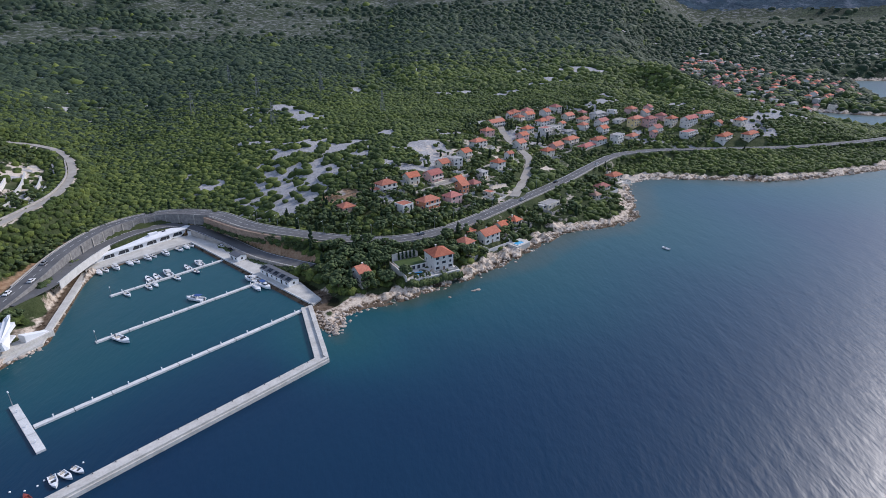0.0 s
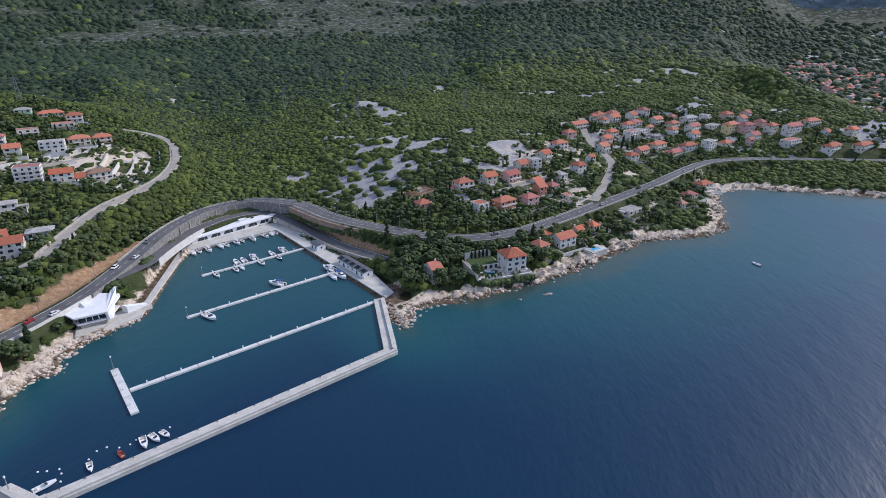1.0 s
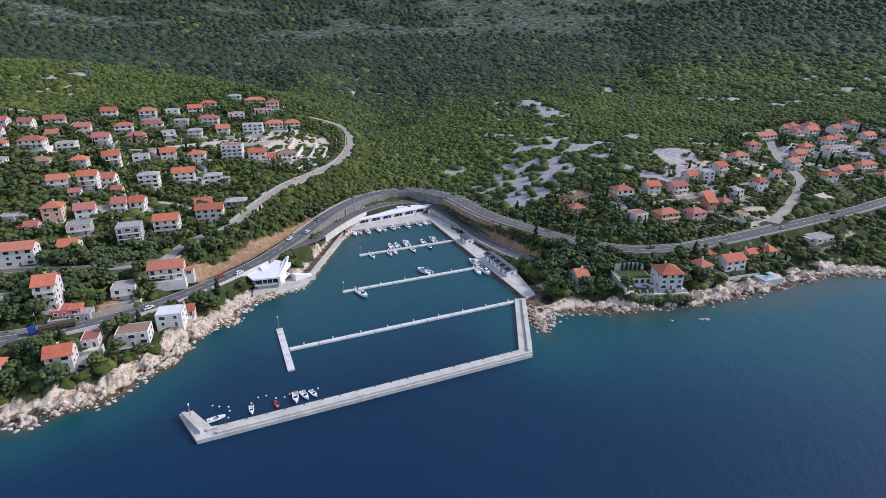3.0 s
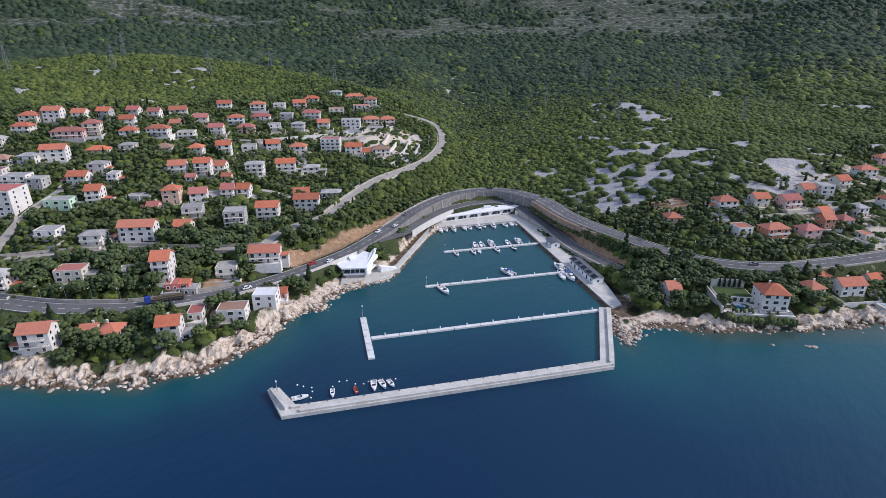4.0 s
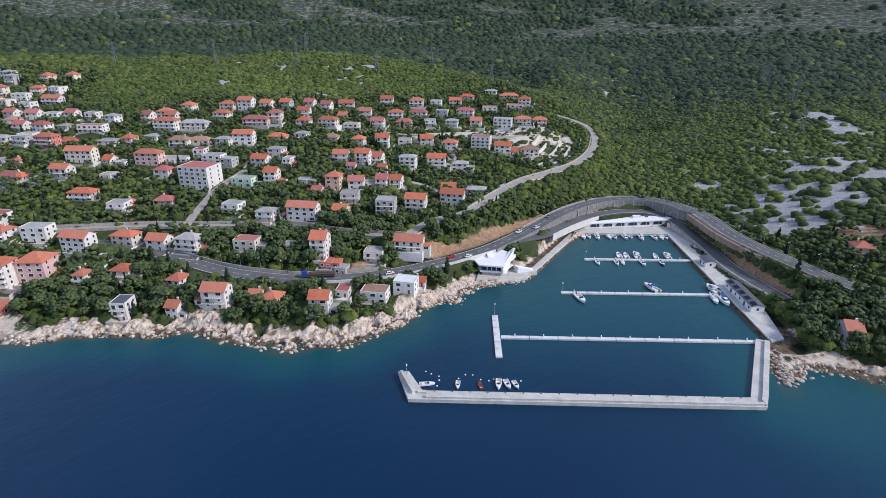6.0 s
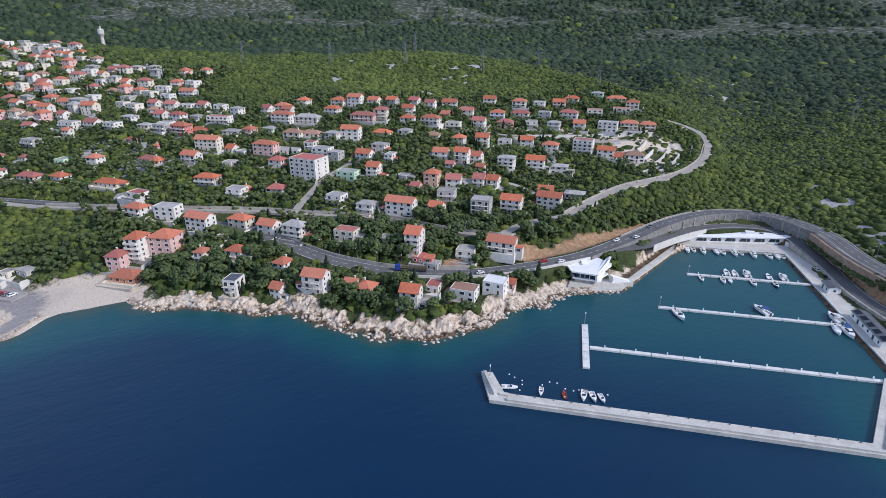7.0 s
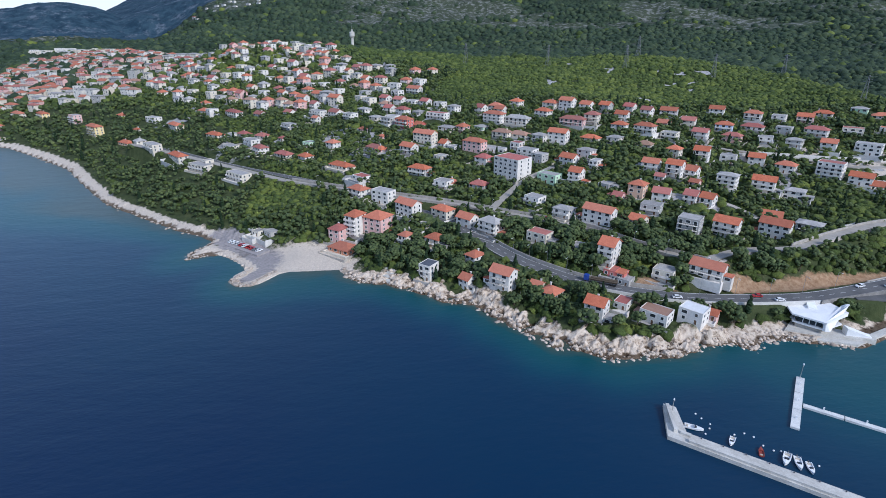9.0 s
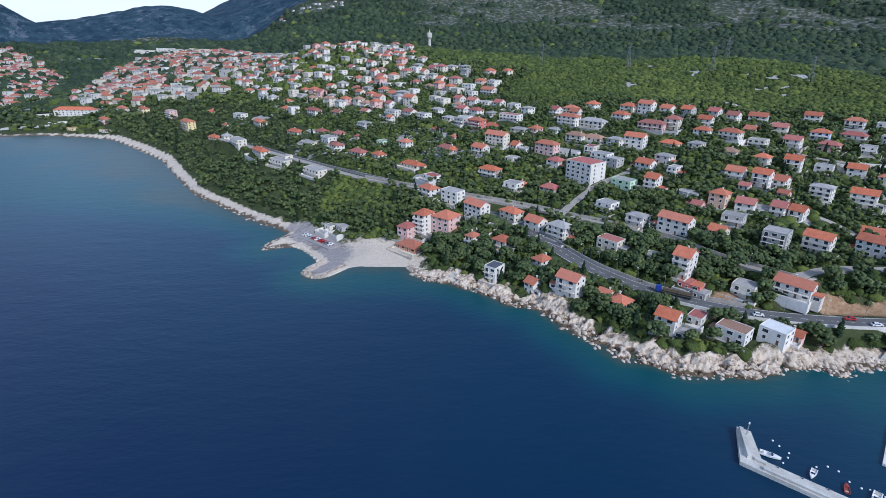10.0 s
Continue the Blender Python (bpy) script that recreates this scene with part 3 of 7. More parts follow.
def strip(points, profile, close=False):
    """Sweeps a cross-section [(across, up), ...] along a level-headed line. Across is to the right of the way."""
    bm = bmesh.new()
    rows = []
    for i, p in enumerate(points):
        w = (points[min(i + 1, len(points) - 1)] - points[max(i - 1, 0)])
        w = Vector((w.x, w.y, 0)).normalized()
        right = Vector((w.y, -w.x, 0))
        rows.append([bm.verts.new(p + right * a + Vector((0, 0, b))) for a, b in profile])
    n = len(profile)
    for r0, r1 in zip(rows, rows[1:]):
        for k in range(n if close else n - 1):
            bm.faces.new((r0[k], r1[k], r1[(k + 1) % n], r0[(k + 1) % n]))
    if close:
        bm.faces.new(rows[0])
        bm.faces.new(rows[-1][::-1])
    bmesh.ops.recalc_face_normals(bm, faces=bm.faces)
    return bm


def slab(half, top=0.0, deep=0.6):
    return [(-half, top), (half, top), (half, top - deep), (-half, top - deep)]


def lay_road(name, line, half, mat, label, category="road"):
    return tagged(part(name, strip(smooth_line(line, 5.0), slab(half), True), mat), label, category, kind="structure")


PAVING = surface("old_asphalt", (0.27, 0.245, 0.21), (0.42, 0.385, 0.335), 0.15, 0.95, 10.0)
LINE_PAINT = surface("road_paint", (0.55, 0.55, 0.53), (0.75, 0.75, 0.72), 0.6, 0.8, bump_by=0.0)
STONE_WALL = surface("stone_wall", (0.26, 0.24, 0.21), (0.50, 0.46, 0.41), 0.4, 0.95, 6.0, 0.5, 0.15)
PALE_WALL = surface("pale_parapet", (0.48, 0.46, 0.42), (0.66, 0.64, 0.60), 0.3, 0.9, 6.0)

highway = lay_road("road", HIGHWAY, 4.6, ASPHALT, "grey asphalt coast road with pale edge lines")
access = lay_road("road", ACCESS, 4.3, ASPHALT, "grey asphalt access road down to the marina")
upper = lay_road("road", UPPER, 2.6, PAVING, "pale narrow road winding up the hillside")
second = lay_road("road", SECOND, 2.8, PAVING, "pale village street between garden walls")
east_lane = lay_road("road", EAST_LANE, 3.2, PAVING, "pale lane climbing into the village")
town_lane = lay_road("road", TOWN_LANE, 2.3, PAVING, "pale lane climbing between the houses")
for lane in (ROW_LANE, HILL_LANE, YARD_LANE, EAST_ROW):
    lay_road("road", lane, 2.1, PAVING, "narrow pale lane between the houses")


def lines_on(road, line, half, dashes=True):
    pts = smooth_line(line, 5.0)
    for s in (-1, 1):
        part("edge_line", strip([p + Vector((0, 0, 0.03)) for p in pts], [(s * (half - 0.55) - 0.1, 0), (s * (half - 0.55) + 0.1, 0), (s * (half - 0.55) + 0.1, -0.05), (s * (half - 0.55) - 0.1, -0.05)], True), LINE_PAINT, road)
    if dashes:
        fine = smooth_line(line, 3.0)
        bm = bmesh.new()
        for a, b in list(zip(fine, fine[1:]))[::2]:
            w = Vector((b.x - a.x, b.y - a.y, 0)).normalized()
            r = Vector((w.y, -w.x, 0)) * 0.09
            up = Vector((0, 0, 0.035))
            bm.faces.new([bm.verts.new(q + up) for q in (a - r, b - r, b + r, a + r)])
        mark = part("centre_line", bm, LINE_PAINT, road)
        mark["kind"] = "stuff"


lines_on(highway, HIGHWAY, 4.6)
lines_on(access, ACCESS[1:], 4.2, False)


def wall_along(name, line, side, off, low, high, mat, label, thick=0.4, category="wall"):
    a, b = side * off, side * (off + thick)
    bm = strip(smooth_line(line, 5.0), [(a, low), (b, low), (b, high), (a, high)], True)
    return tagged(part(name, bm, mat), label, category, kind="structure")


CUT_STONE = surface("dark_stonework", (0.13, 0.125, 0.12), (0.32, 0.305, 0.285), 0.5, 0.95, 7.0, 0.7, 0.2)
bay_wall = wall_along("retaining_wall", HIGHWAY[10:17], 1, 4.75, -5.8, 0.75, CUT_STONE, "grey stone retaining wall under the coast road")
for i, p in enumerate(smooth_line(HIGHWAY[12:17], 9.0)[:-1]):
    ahead = smooth_line(HIGHWAY[12:17], 9.0)[i + 1] - p
    w = Vector((ahead.x, ahead.y, 0)).normalized()
    r = Vector((w.y, -w.x, 0))
    bm = bmesh.new()
    c = [p + r * a + w * b for a, b in ((5.1, -0.3), (5.4, -0.3), (5.4, 0.3), (5.1, 0.3))]
    lo = [bm.verts.new((q.x, q.y, p.z - 6.4)) for q in c]
    hi = [bm.verts.new((q.x, q.y, p.z + 0.3)) for q in c]
    bm.faces.new(hi)
    for k in range(4):
        bm.faces.new((lo[k], lo[(k + 1) % 4], hi[(k + 1) % 4], hi[k]))
    bmesh.ops.recalc_face_normals(bm, faces=bm.faces)
    part("pilaster", bm, STONE_WALL, bay_wall)
wall_along("parapet", HIGHWAY[7:11], 1, 4.75, -3.0, 0.85, PALE_WALL, "pale concrete parapet along the coast road")
RUST_ROCK = surface("rusty_cut_rock", (0.20, 0.13, 0.095), (0.50, 0.37, 0.27), 0.35, 0.95, 6.0, 0.9, 0.4)
wall_along("rock_cut", HIGHWAY[16:20], 1, 5.0, -7.0, -0.4, RUST_ROCK, "rusty brown rock cutting below the coast road", 2.2)
wall_along("parapet", HIGHWAY[16:28], 1, 4.75, -4.0, 0.45, STONE_WALL, "low grey stone parapet along the coast road")
wall_along("parapet", HIGHWAY[11:24], -1, 4.75, -1.0, 0.45, STONE_WALL, "low grey stone parapet on the uphill side")
wall_along("garden_wall", SECOND[2:], 1, 3.0, -3.0, 0.9, STONE_WALL, "grey stone garden wall along the street")
wall_along("garden_wall", SECOND[2:], -1, 3.0, -1.0, 1.5, STONE_WALL, "grey stone garden wall along the street")
wall_along("parapet", UPPER[1:6], 1, 2.7, -3.5, 0.5, STONE_WALL, "low stone wall along the hillside road")
wall_along("retaining_wall", ACCESS[6:], 1, 4.4, -3.0, 0.35, STONE_WALL, "grey stone retaining wall above the quay")
wall_along("parapet", ACCESS[1:4], 1, 4.4, -3.5, 0.6, PALE_WALL, "pale concrete wall beside the access road")
wall_along("retaining_wall", HILL_LANE, 1, 2.7, -3.8, 0.9, PALE_WALL, "pale retaining wall under the hill street", 0.6)
wall_along("retaining_wall", HILL_LANE[1:], -1, 2.7, -1.0, 1.6, PALE_WALL, "pale retaining wall under the hill street", 0.5)
wall_along("garden_wall", HIGHWAY[4:9], -1, 4.8, -1.0, 1.6, STONE_WALL, "grey stone wall below the gardens")


# ---- the marina ----
WHITE = surface("white_render", (0.70, 0.70, 0.69), (0.84, 0.84, 0.83), 0.3, 0.7, 6.0, 0.1, 0.02)
DARK_METAL = surface("dark_sheet_roof", (0.07, 0.075, 0.085), (0.13, 0.135, 0.15), 0.4, 0.5, 5.0)
GALVANISED = surface("galvanised_steel", (0.35, 0.36, 0.37), (0.55, 0.56, 0.57), 2.0, 0.4, bump_by=0.0, metal=0.8)
HULL_WHITE = surface("white_gelcoat", (0.74, 0.74, 0.73), (0.86, 0.86, 0.85), 0.6, 0.3, bump_by=0.0, spec=0.5)
HULL_BLUE = surface("navy_gelcoat", (0.02, 0.035, 0.09), (0.035, 0.06, 0.14), 0.6, 0.3, bump_by=0.0, spec=0.5)
HULL_RED = surface("red_paint", (0.22, 0.045, 0.035), (0.34, 0.08, 0.06), 0.8, 0.6, bump_by=0.0)
COVER_WHITE = surface("pale_canvas", (0.50, 0.50, 0.49), (0.68, 0.68, 0.66), 1.0, 0.9)
COVER_BLUE = surface("blue_canvas", (0.03, 0.07, 0.20), (0.06, 0.12, 0.30), 1.0, 0.9)
DECK_TAN = surface("tan_deck", (0.42, 0.36, 0.28), (0.58, 0.52, 0.43), 1.0, 0.8)
TINTED, _nt, _b = material("tinted_glass", 0.06, 0.0, 0.7)
_nt.links.new(ramp(_nt, noise_tex(_nt, 0.5), [(0.3, (0.012, 0.016, 0.022)), (0.7, (0.035, 0.045, 0.055))]), _b.inputs["Base Color"])


def prism(bm, outline, z0, z1, mi=0):
    """An upright prism over a plan outline; z1 may be a list, one height for each corner."""
    tops = z1 if isinstance(z1, (list, tuple)) else [z1] * len(outline)
    low = [bm.verts.new((x, y, z0)) for x, y in outline]
    top = [bm.verts.new((x, y, z)) for (x, y), z in zip(outline, tops)]
    faces = [bm.faces.new(low[::-1]), bm.faces.new(top)]
    n = len(outline)
    for i in range(n):
        faces.append(bm.faces.new((low[i], low[(i + 1) % n], top[(i + 1) % n], top[i])))
    for f in faces:
        f.material_index = mi
    bmesh.ops.recalc_face_normals(bm, faces=faces)


def block(outline, z0, z1):
    bm = bmesh.new()
    prism(bm, outline, z0, z1)
    return bm


def muv(*pairs):
    return [mxy(u, v) for u, v in pairs]


def rect(u0, u1, v0, v1):
    return muv((u0, v0), (u1, v0), (u1, v1), (u0, v1))


def make_breakwater():
    base = tagged(new("breakwater"), "long pale concrete breakwater with a raised sea wall", "breakwater")
    part("deck", block(muv((-1, 0.3), (120.2, 0.3), (123.4, 6), (142.4, 42), (137.6, 44), (117, 5.3), (3.6, 5.3), (-2.2, 16.5), (-6.2, 16)), -4, 1.35), CONCRETE, base)
    part("sea_wall", block(muv((5, 0.8), (119.6, 0.8), (119.6, 2.0), (5, 2.0)), 1.36, 2.15), CONCRETE, base, "raised pale concrete sea wall")
    part("sea_wall", block(muv((119.7, 0.7), (120.3, 0.7), (123.4, 6.2), (141.5, 41), (139.9, 41.8), (121.6, 6.8), (119.7, 3.4)), 1.36, 2.2), CONCRETE, base, "raised pale concrete sea wall")
    part("parapet", block(muv((-5.4, 15), (-4.3, 15.3), (1.2, 3.6), (0.1, 3.1)), 1.36, 2.6), CONCRETE, base)
    part("block", block(muv((2, 3.4), (5.0, 3.4), (5.0, 4.6), (2, 4.6)), 1.36, 2.1), CONCRETE, base)
    for i in range(18):
        u = 8 + i * 6.2
        bm = bmesh.new()
        bmesh.ops.create_cone(bm, cap_ends=True, segments=8, radius1=0.16, radius2=0.22, depth=0.45, matrix=Matrix.Translation(marina(u, 4.8, 1.57)))
        part("bollard", bm, DARK_METAL, base)
    return base


make_breakwater()


def make_beacon(p, h, lamp):
    post = tagged(new("beacon"), "slim harbour light post at the pier end", "beacon", "harbour lights")
    post.location = p
    bm = bmesh.new()
    bmesh.ops.create_cone(bm, cap_ends=True, segments=10, radius1=0.16, radius2=0.10, depth=h, matrix=Matrix.Translation((0, 0, h / 2)))
    part("pole", bm, GALVANISED, post)
    bm = bmesh.new()
    bmesh.ops.create_cone(bm, cap_ends=True, segments=10, radius1=0.28, radius2=0.2, depth=0.6, matrix=Matrix.Translation((0, 0, h + 0.3)))
    part("lantern", bm, lamp, post)


make_beacon(marina(-2.8, 14, 1.35), 4.2, HULL_WHITE)
make_beacon(marina(31.7, 60.4, 0.75), 5.5, HULL_WHITE)
make_beacon(marina(65.6, 84.6, 0.75), 4.5, HULL_WHITE)
make_beacon(marina(85.2, 125.7, 0.75), 4.0, HULL_WHITE)


def make_pontoon(along, u0, u1, v0, v1):
    """A row of floating concrete modules with service pillars."""
    pier = tagged(new("pontoon"), "long pale floating concrete pontoon with service pillars", "pontoon", "pontoons in the basin")
    length = (u1 - u0) if along else (v1 - v0)
    n = max(2, round(length / 12))
    for i in range(n):
        a, b = i / n, (i + 1) / n
        g = 0.12
        if along:
            o = rect(u0 + length * a + g, u0 + length * b - g, v0, v1)
        else:
            o = rect(u0, u1, v0 + length * a + g, v0 + length * b - g)
        part("module", block(o, -0.5, 0.72), PALE_CONCRETE, pier)
        m = (a + b) / 2
        cu, cv = (u0 + length * m, v1 - 0.35) if along else ((u0 + u1) / 2, v0 + length * m)
        part("service_pillar", block(rect(cu - 0.2, cu + 0.2, cv - 0.2, cv + 0.2), 0.725, 1.75), WHITE, pier)
    return pier


make_pontoon(True, 33.4, 139.8, 42.0, 43.9)
make_pontoon(False, 30.6, 33.2, 28, 61)
make_pontoon(True, 65, 142.6, 83.7, 85.5)
make_pontoon(True, 84.5, 142.6, 124.8, 126.6)


def quay(name, outline, label, z=1.5):
    return tagged(part(name, block(outline, -4, z), CONCRETE), label, "quay", kind="structure")


quay("quay", muv((143, 42), (149, 44), (153, 66), (154, 100), (153, 130), (154, 163.9), (143, 163.9)), "wide pale concrete quay along the basin")
quay("quay", muv((86, 164), (154, 164), (158, 176), (150, 187), (120, 182), (88, 174)), "wide pale concrete quay below the marina building")
quay("quay", muv((28, 91), (50, 98.4), (87, 161.8), (84.3, 164.5), (48.6, 101.6), (27.5, 94.4)), "pale concrete walkway along the rocky bank", 1.45)
bank = part("kerb", block(muv((142.7, 44.2), (143.15, 44.2), (143.15, 163.6), (142.7, 163.6)), 1.0, 1.7), PALE_CONCRETE)
tagged(bank, "pale concrete kerb along the quay edge", "kerb", kind="structure")


def make_shed(u0, u1, v0, v1, name, label):
    shed = tagged(new(name), label, "shed")
    part("wall", block(rect(u0, u1, v0, v1), 1.5, 4.3), WHITE, shed)
    bm = bmesh.new()
    um = (u0 + u1) / 2
    e = 0.35
    prof = [(u0 - e, 4.25), (um, 5.1), (u1 + e, 4.25), (u1 + e, 4.45), (um, 5.3), (u0 - e, 4.45)]
    a = [bm.verts.new(marina(u, v0 - e, z)) for u, z in prof]
    b = [bm.verts.new(marina(u, v1 + e, z)) for u, z in prof]
    for i in range(6):
        bm.faces.new((a[i], a[(i + 1) % 6], b[(i + 1) % 6], b[i]))
    for s in (a, b):
        bm.faces.new((s[0], s[1], s[4], s[5]))
        bm.faces.new((s[1], s[2], s[3], s[4]))
    bmesh.ops.recalc_face_normals(bm, faces=bm.faces)
    part("roof", bm, DARK_METAL, shed, "dark grey sheet roof")
    for s in (v0, v1):
        bm = bmesh.new()
        o = 0.02 if s == v1 else -0.02
        tri = [bm.verts.new(marina(u, s + dd, z)) for dd in (0, -o * 8) for u, z in ((u0, 4.25), (u1, 4.25), (um, 5.05))]
        bm.faces.new(tri[:3]), bm.faces.new(tri[3:])
        for i in range(3):
            bm.faces.new((tri[i], tri[(i + 1) % 3], tri[3 + (i + 1) % 3], tri[3 + i]))
        bmesh.ops.recalc_face_normals(bm, faces=bm.faces)
        part("gable", bm, WHITE, shed)
    n = round((v1 - v0) / 4.2)
    for i in range(n):
        v = v0 + (v1 - v0) * (i + 0.5) / n
        wide, low, high = (0.6, 1.5, 3.6) if i % 3 == 1 else (0.55, 2.4, 3.5)
        part("door" if i % 3 == 1 else "window", block(rect(u0 - 0.08, u0 + 0.05, v - wide, v + wide), low, high), TINTED, shed)
    part("window", block(rect(um - 0.5, um + 0.5, v0 - 0.08, v0 + 0.05), 2.4, 3.5), TINTED, shed)
    for i in range(5 if v1 - v0 > 20 else 0):
        v = v0 + 2 + (v1 - v0 - 4) * i / 4
        bm = bmesh.new()
        q = [bm.verts.new(marina(u, vv, z)) for u, vv, z in ((um - 2.6, v - 1.7, 4.68), (um - 0.4, v - 1.7, 5.28), (um - 0.4, v + 1.7, 5.28), (um - 2.6, v + 1.7, 4.68))]
        f = bm.faces.new(q)
        bmesh.ops.solidify(bm, geom=[f], thickness=0.06)
        part("roof_panel", bm, TINTED, shed)


make_shed(146, 151.8, 66, 92, "marina_shed", "long white service building with a dark sheet roof on the quay")
make_shed(145.6, 151, 114.5, 122.5, "marina_hut", "small white hut with a dark sheet roof on the quay")


def make_marina_building():
    home = tagged(new("marina_building"), "low white marina building with slanted dark windows and flat roof", "building")
    plan = muv((87, 171.5), (146, 178.6), (150, 181), (147, 184), (138, 184.3), (127, 183), (112, 177.6), (99, 174.5))
    part("wall", block(plan, 1.5, [4.2, 5.4, 5.4, 5.4, 5.4, 5.3, 4.9, 4.5]), WHITE, home)
    roof = muv((86.0, 170.4), (146.6, 177.6), (151, 181), (147.6, 184.8), (138.2, 185.1), (126.8, 183.8), (111.8, 178.4), (98.6, 175.3))
    hs = [4.22, 5.42, 5.42, 5.42, 5.42, 5.32, 4.92, 4.52]
    bm = bmesh.new()
    low = [bm.verts.new((x, y, h)) for (x, y), h in zip(roof, hs)]
    top = [bm.verts.new((x, y, h + 0.55)) for (x, y), h in zip(roof, hs)]
    mid = bm.verts.new(marina(130, 180.5, 6.2))
    for i in range(8):
        j = (i + 1) % 8
        bm.faces.new((low[i], low[j], top[j], top[i]))
        bm.faces.new((top[i], top[j], mid))
    bm.faces.new(low[::-1])
    bmesh.ops.recalc_face_normals(bm, faces=bm.faces)
    part("roof", bm, WHITE, home, "white membrane roof with a deep fascia")
    for i in range(7):
        u = 92.5 + i * 8.1
        wide, lean = (3.1 if i else 1.6), 1.1
        v = 171.5 + (u - 87) * 0.1203
        z1 = 3.9 + 0.13 * i
        bm = bmesh.new()
        f = lambda uu, z, off: bm.verts.new(marina(uu, 171.5 + (uu - 87) * 0.1203 - off, z))
        for off in (0.10,):
            q = [f(u - wide, 2.0 + 0.12 * i, off), f(u + wide, 2.0 + 0.12 * i, off), f(u + wide - lean * 0.3, z1, off), f(u - wide + lean, z1, off)]
            back = [f(u - wide, 2.0 + 0.12 * i, -0.05), f(u + wide, 2.0 + 0.12 * i, -0.05), f(u + wide - lean * 0.3, z1, -0.05), f(u - wide + lean, z1, -0.05)]
            bm.faces.new(q)
            for k in range(4):
                bm.faces.new((q[k], back[k], back[(k + 1) % 4], q[(k + 1) % 4]))
        bmesh.ops.recalc_face_normals(bm, faces=bm.faces)
        win = part("window", bm, TINTED, home, "slanted dark window")
        for k in (-0.35, 0.3):
            part("mullion", block(rect(u + k * wide - 0.07, u + k * wide + 0.07, v - 0.16, v + 0.02), 2.05 + 0.12 * i, z1 - 0.05), WHITE, win)
    part("roof_unit", block(rect(126, 131, 180.2, 182.4), 5.7, 7.4), WHITE, home)
    part("ramp", block(muv((146.5, 176), (156, 171), (157.5, 174), (150.5, 182)), 1.5, [4.6, 2.0, 2.0, 4.8]), WHITE, home, "white ramp at the end of the building")
    part("roof_hatch", block(rect(134, 136, 181.5, 182.5), 5.7, 6.6), TINTED, home)


make_marina_building()


def make_clubhouse():
    club = tagged(new("clubhouse"), "white angular pavilion with a glazed front over the water", "building")
    part("terrace", block([(-178, 168.5), (-171.5, 181), (-165.2, 199.5), (-169.5, 202), (-175, 191), (-185, 177)], -1.5, 2.35), CONCRETE, club)
    part("plinth", block([(-187, 178), (-180, 174.5), (-173.6, 181.5), (-176, 190), (-186, 190)], 1.5, 4.1), STONE_WALL, club)
    floor = [(-190, 178), (-180.6, 173.6), (-172.0, 181), (-175.2, 192), (-187, 193)]
    part("floor_slab", block(floor, 4.11, 4.75), WHITE, club)
    glass = [(-188, 178.6), (-180.4, 175.0), (-173.6, 181.2), (-176.4, 190.6), (-186, 191.5)]
    part("glazing", block(glass, 4.76, 7.4), TINTED, club, "dark glazed walls")
    for (ax, ay), (bx, by) in zip(glass, glass[1:]):
        for k in range(5):
            t = k / 4
            x, y = ax + (bx - ax) * t, ay + (by - ay) * t
            part("mullion", block([(x - 0.13, y - 0.13), (x + 0.13, y - 0.13), (x + 0.13, y + 0.13), (x - 0.13, y + 0.13)], 4.77, 7.39), WHITE, club)
    part("roof", block([(-192.5, 177.5), (-181, 172.8), (-171.3, 180.8), (-176.5, 195), (-189, 195)], 7.41, [8.3, 8.1, 8.1, 9.2, 8.6]), WHITE, club, "sharp-edged white roof")
    bm = bmesh.new()
    for dx in (0.0, 0.9):
        for x, y, z in ((-171.2, 180.9, 4.2), (-170.7, 182.6, 4.2), (-179.2, 197.3, 11.4), (-180.4, 196.0, 10.0), (-172.2, 181.0, 8.1)):
            bm.verts.new((x - dx, y - dx * 0.5, z))
    bm.verts.ensure_lookup_table()
    v = bm.verts
    bm.faces.new([v[i] for i in range(5)])
    bm.faces.new([v[9 - i] for i in range(5)])
    for i in range(5):
        bm.faces.new((v[i], v[5 + i], v[5 + (i + 1) % 5], v[(i + 1) % 5]))
    bmesh.ops.recalc_face_normals(bm, faces=bm.faces)
    part("fin", bm, WHITE, club, "white fin rising over the roof")
    part("skylight", block([(-187.5, 184), (-183.5, 182), (-182, 184.5), (-186, 187)], 8.2, [10.0, 9.0, 8.8, 10.0]), WHITE, club)
    part("stair", block([(-173.5, 191), (-170.0, 190), (-166.5, 198.5), (-169, 199.5)], 2.0, [5.5, 5.5, 2.7, 2.7]), WHITE, club, "white outdoor stair")


make_clubhouse()


# ---- boats ----
def loft(sections):
    """A skin through equal-length rows of points."""
    bm = bmesh.new()
    rows = [[bm.verts.new(p) for p in row] for row in sections]
    for a, b in zip(rows, rows[1:]):
        for i in range(len(a) - 1):
            bm.faces.new((a[i], a[i + 1], b[i + 1], b[i]))
    return bm, rows


def hull_mesh(n, beam, mat):
    """A planing hull 1 long (bow at +x), with freeboard; open on top."""
    sec = []
    for k in range(9):
        t = k / 8
        half = beam / 2 * (1 - max(0, (t - 0.45) / 0.55) ** 2.2) * (0.92 + 0.08 * min(1, t * 4))
        sheer = 0.105 + 0.05 * t * t
        keel = -0.04 + 0.07 * max(0, (t - 0.7) / 0.3) ** 2
        x = -0.5 + t
        sec.append([(x, -half, sheer), (x - 0.0, -half * 0.86, 0.01), (x, 0, keel), (x, half * 0.86, 0.01), (x, half, sheer)])
    bm, rows = loft(sec)
    bm.faces.new(rows[0])
    bmesh.ops.remove_doubles(bm, verts=bm.verts, dist=0.002)
    bmesh.ops.recalc_face_normals(bm, faces=bm.faces)
    return ready(n, bm, [mat])


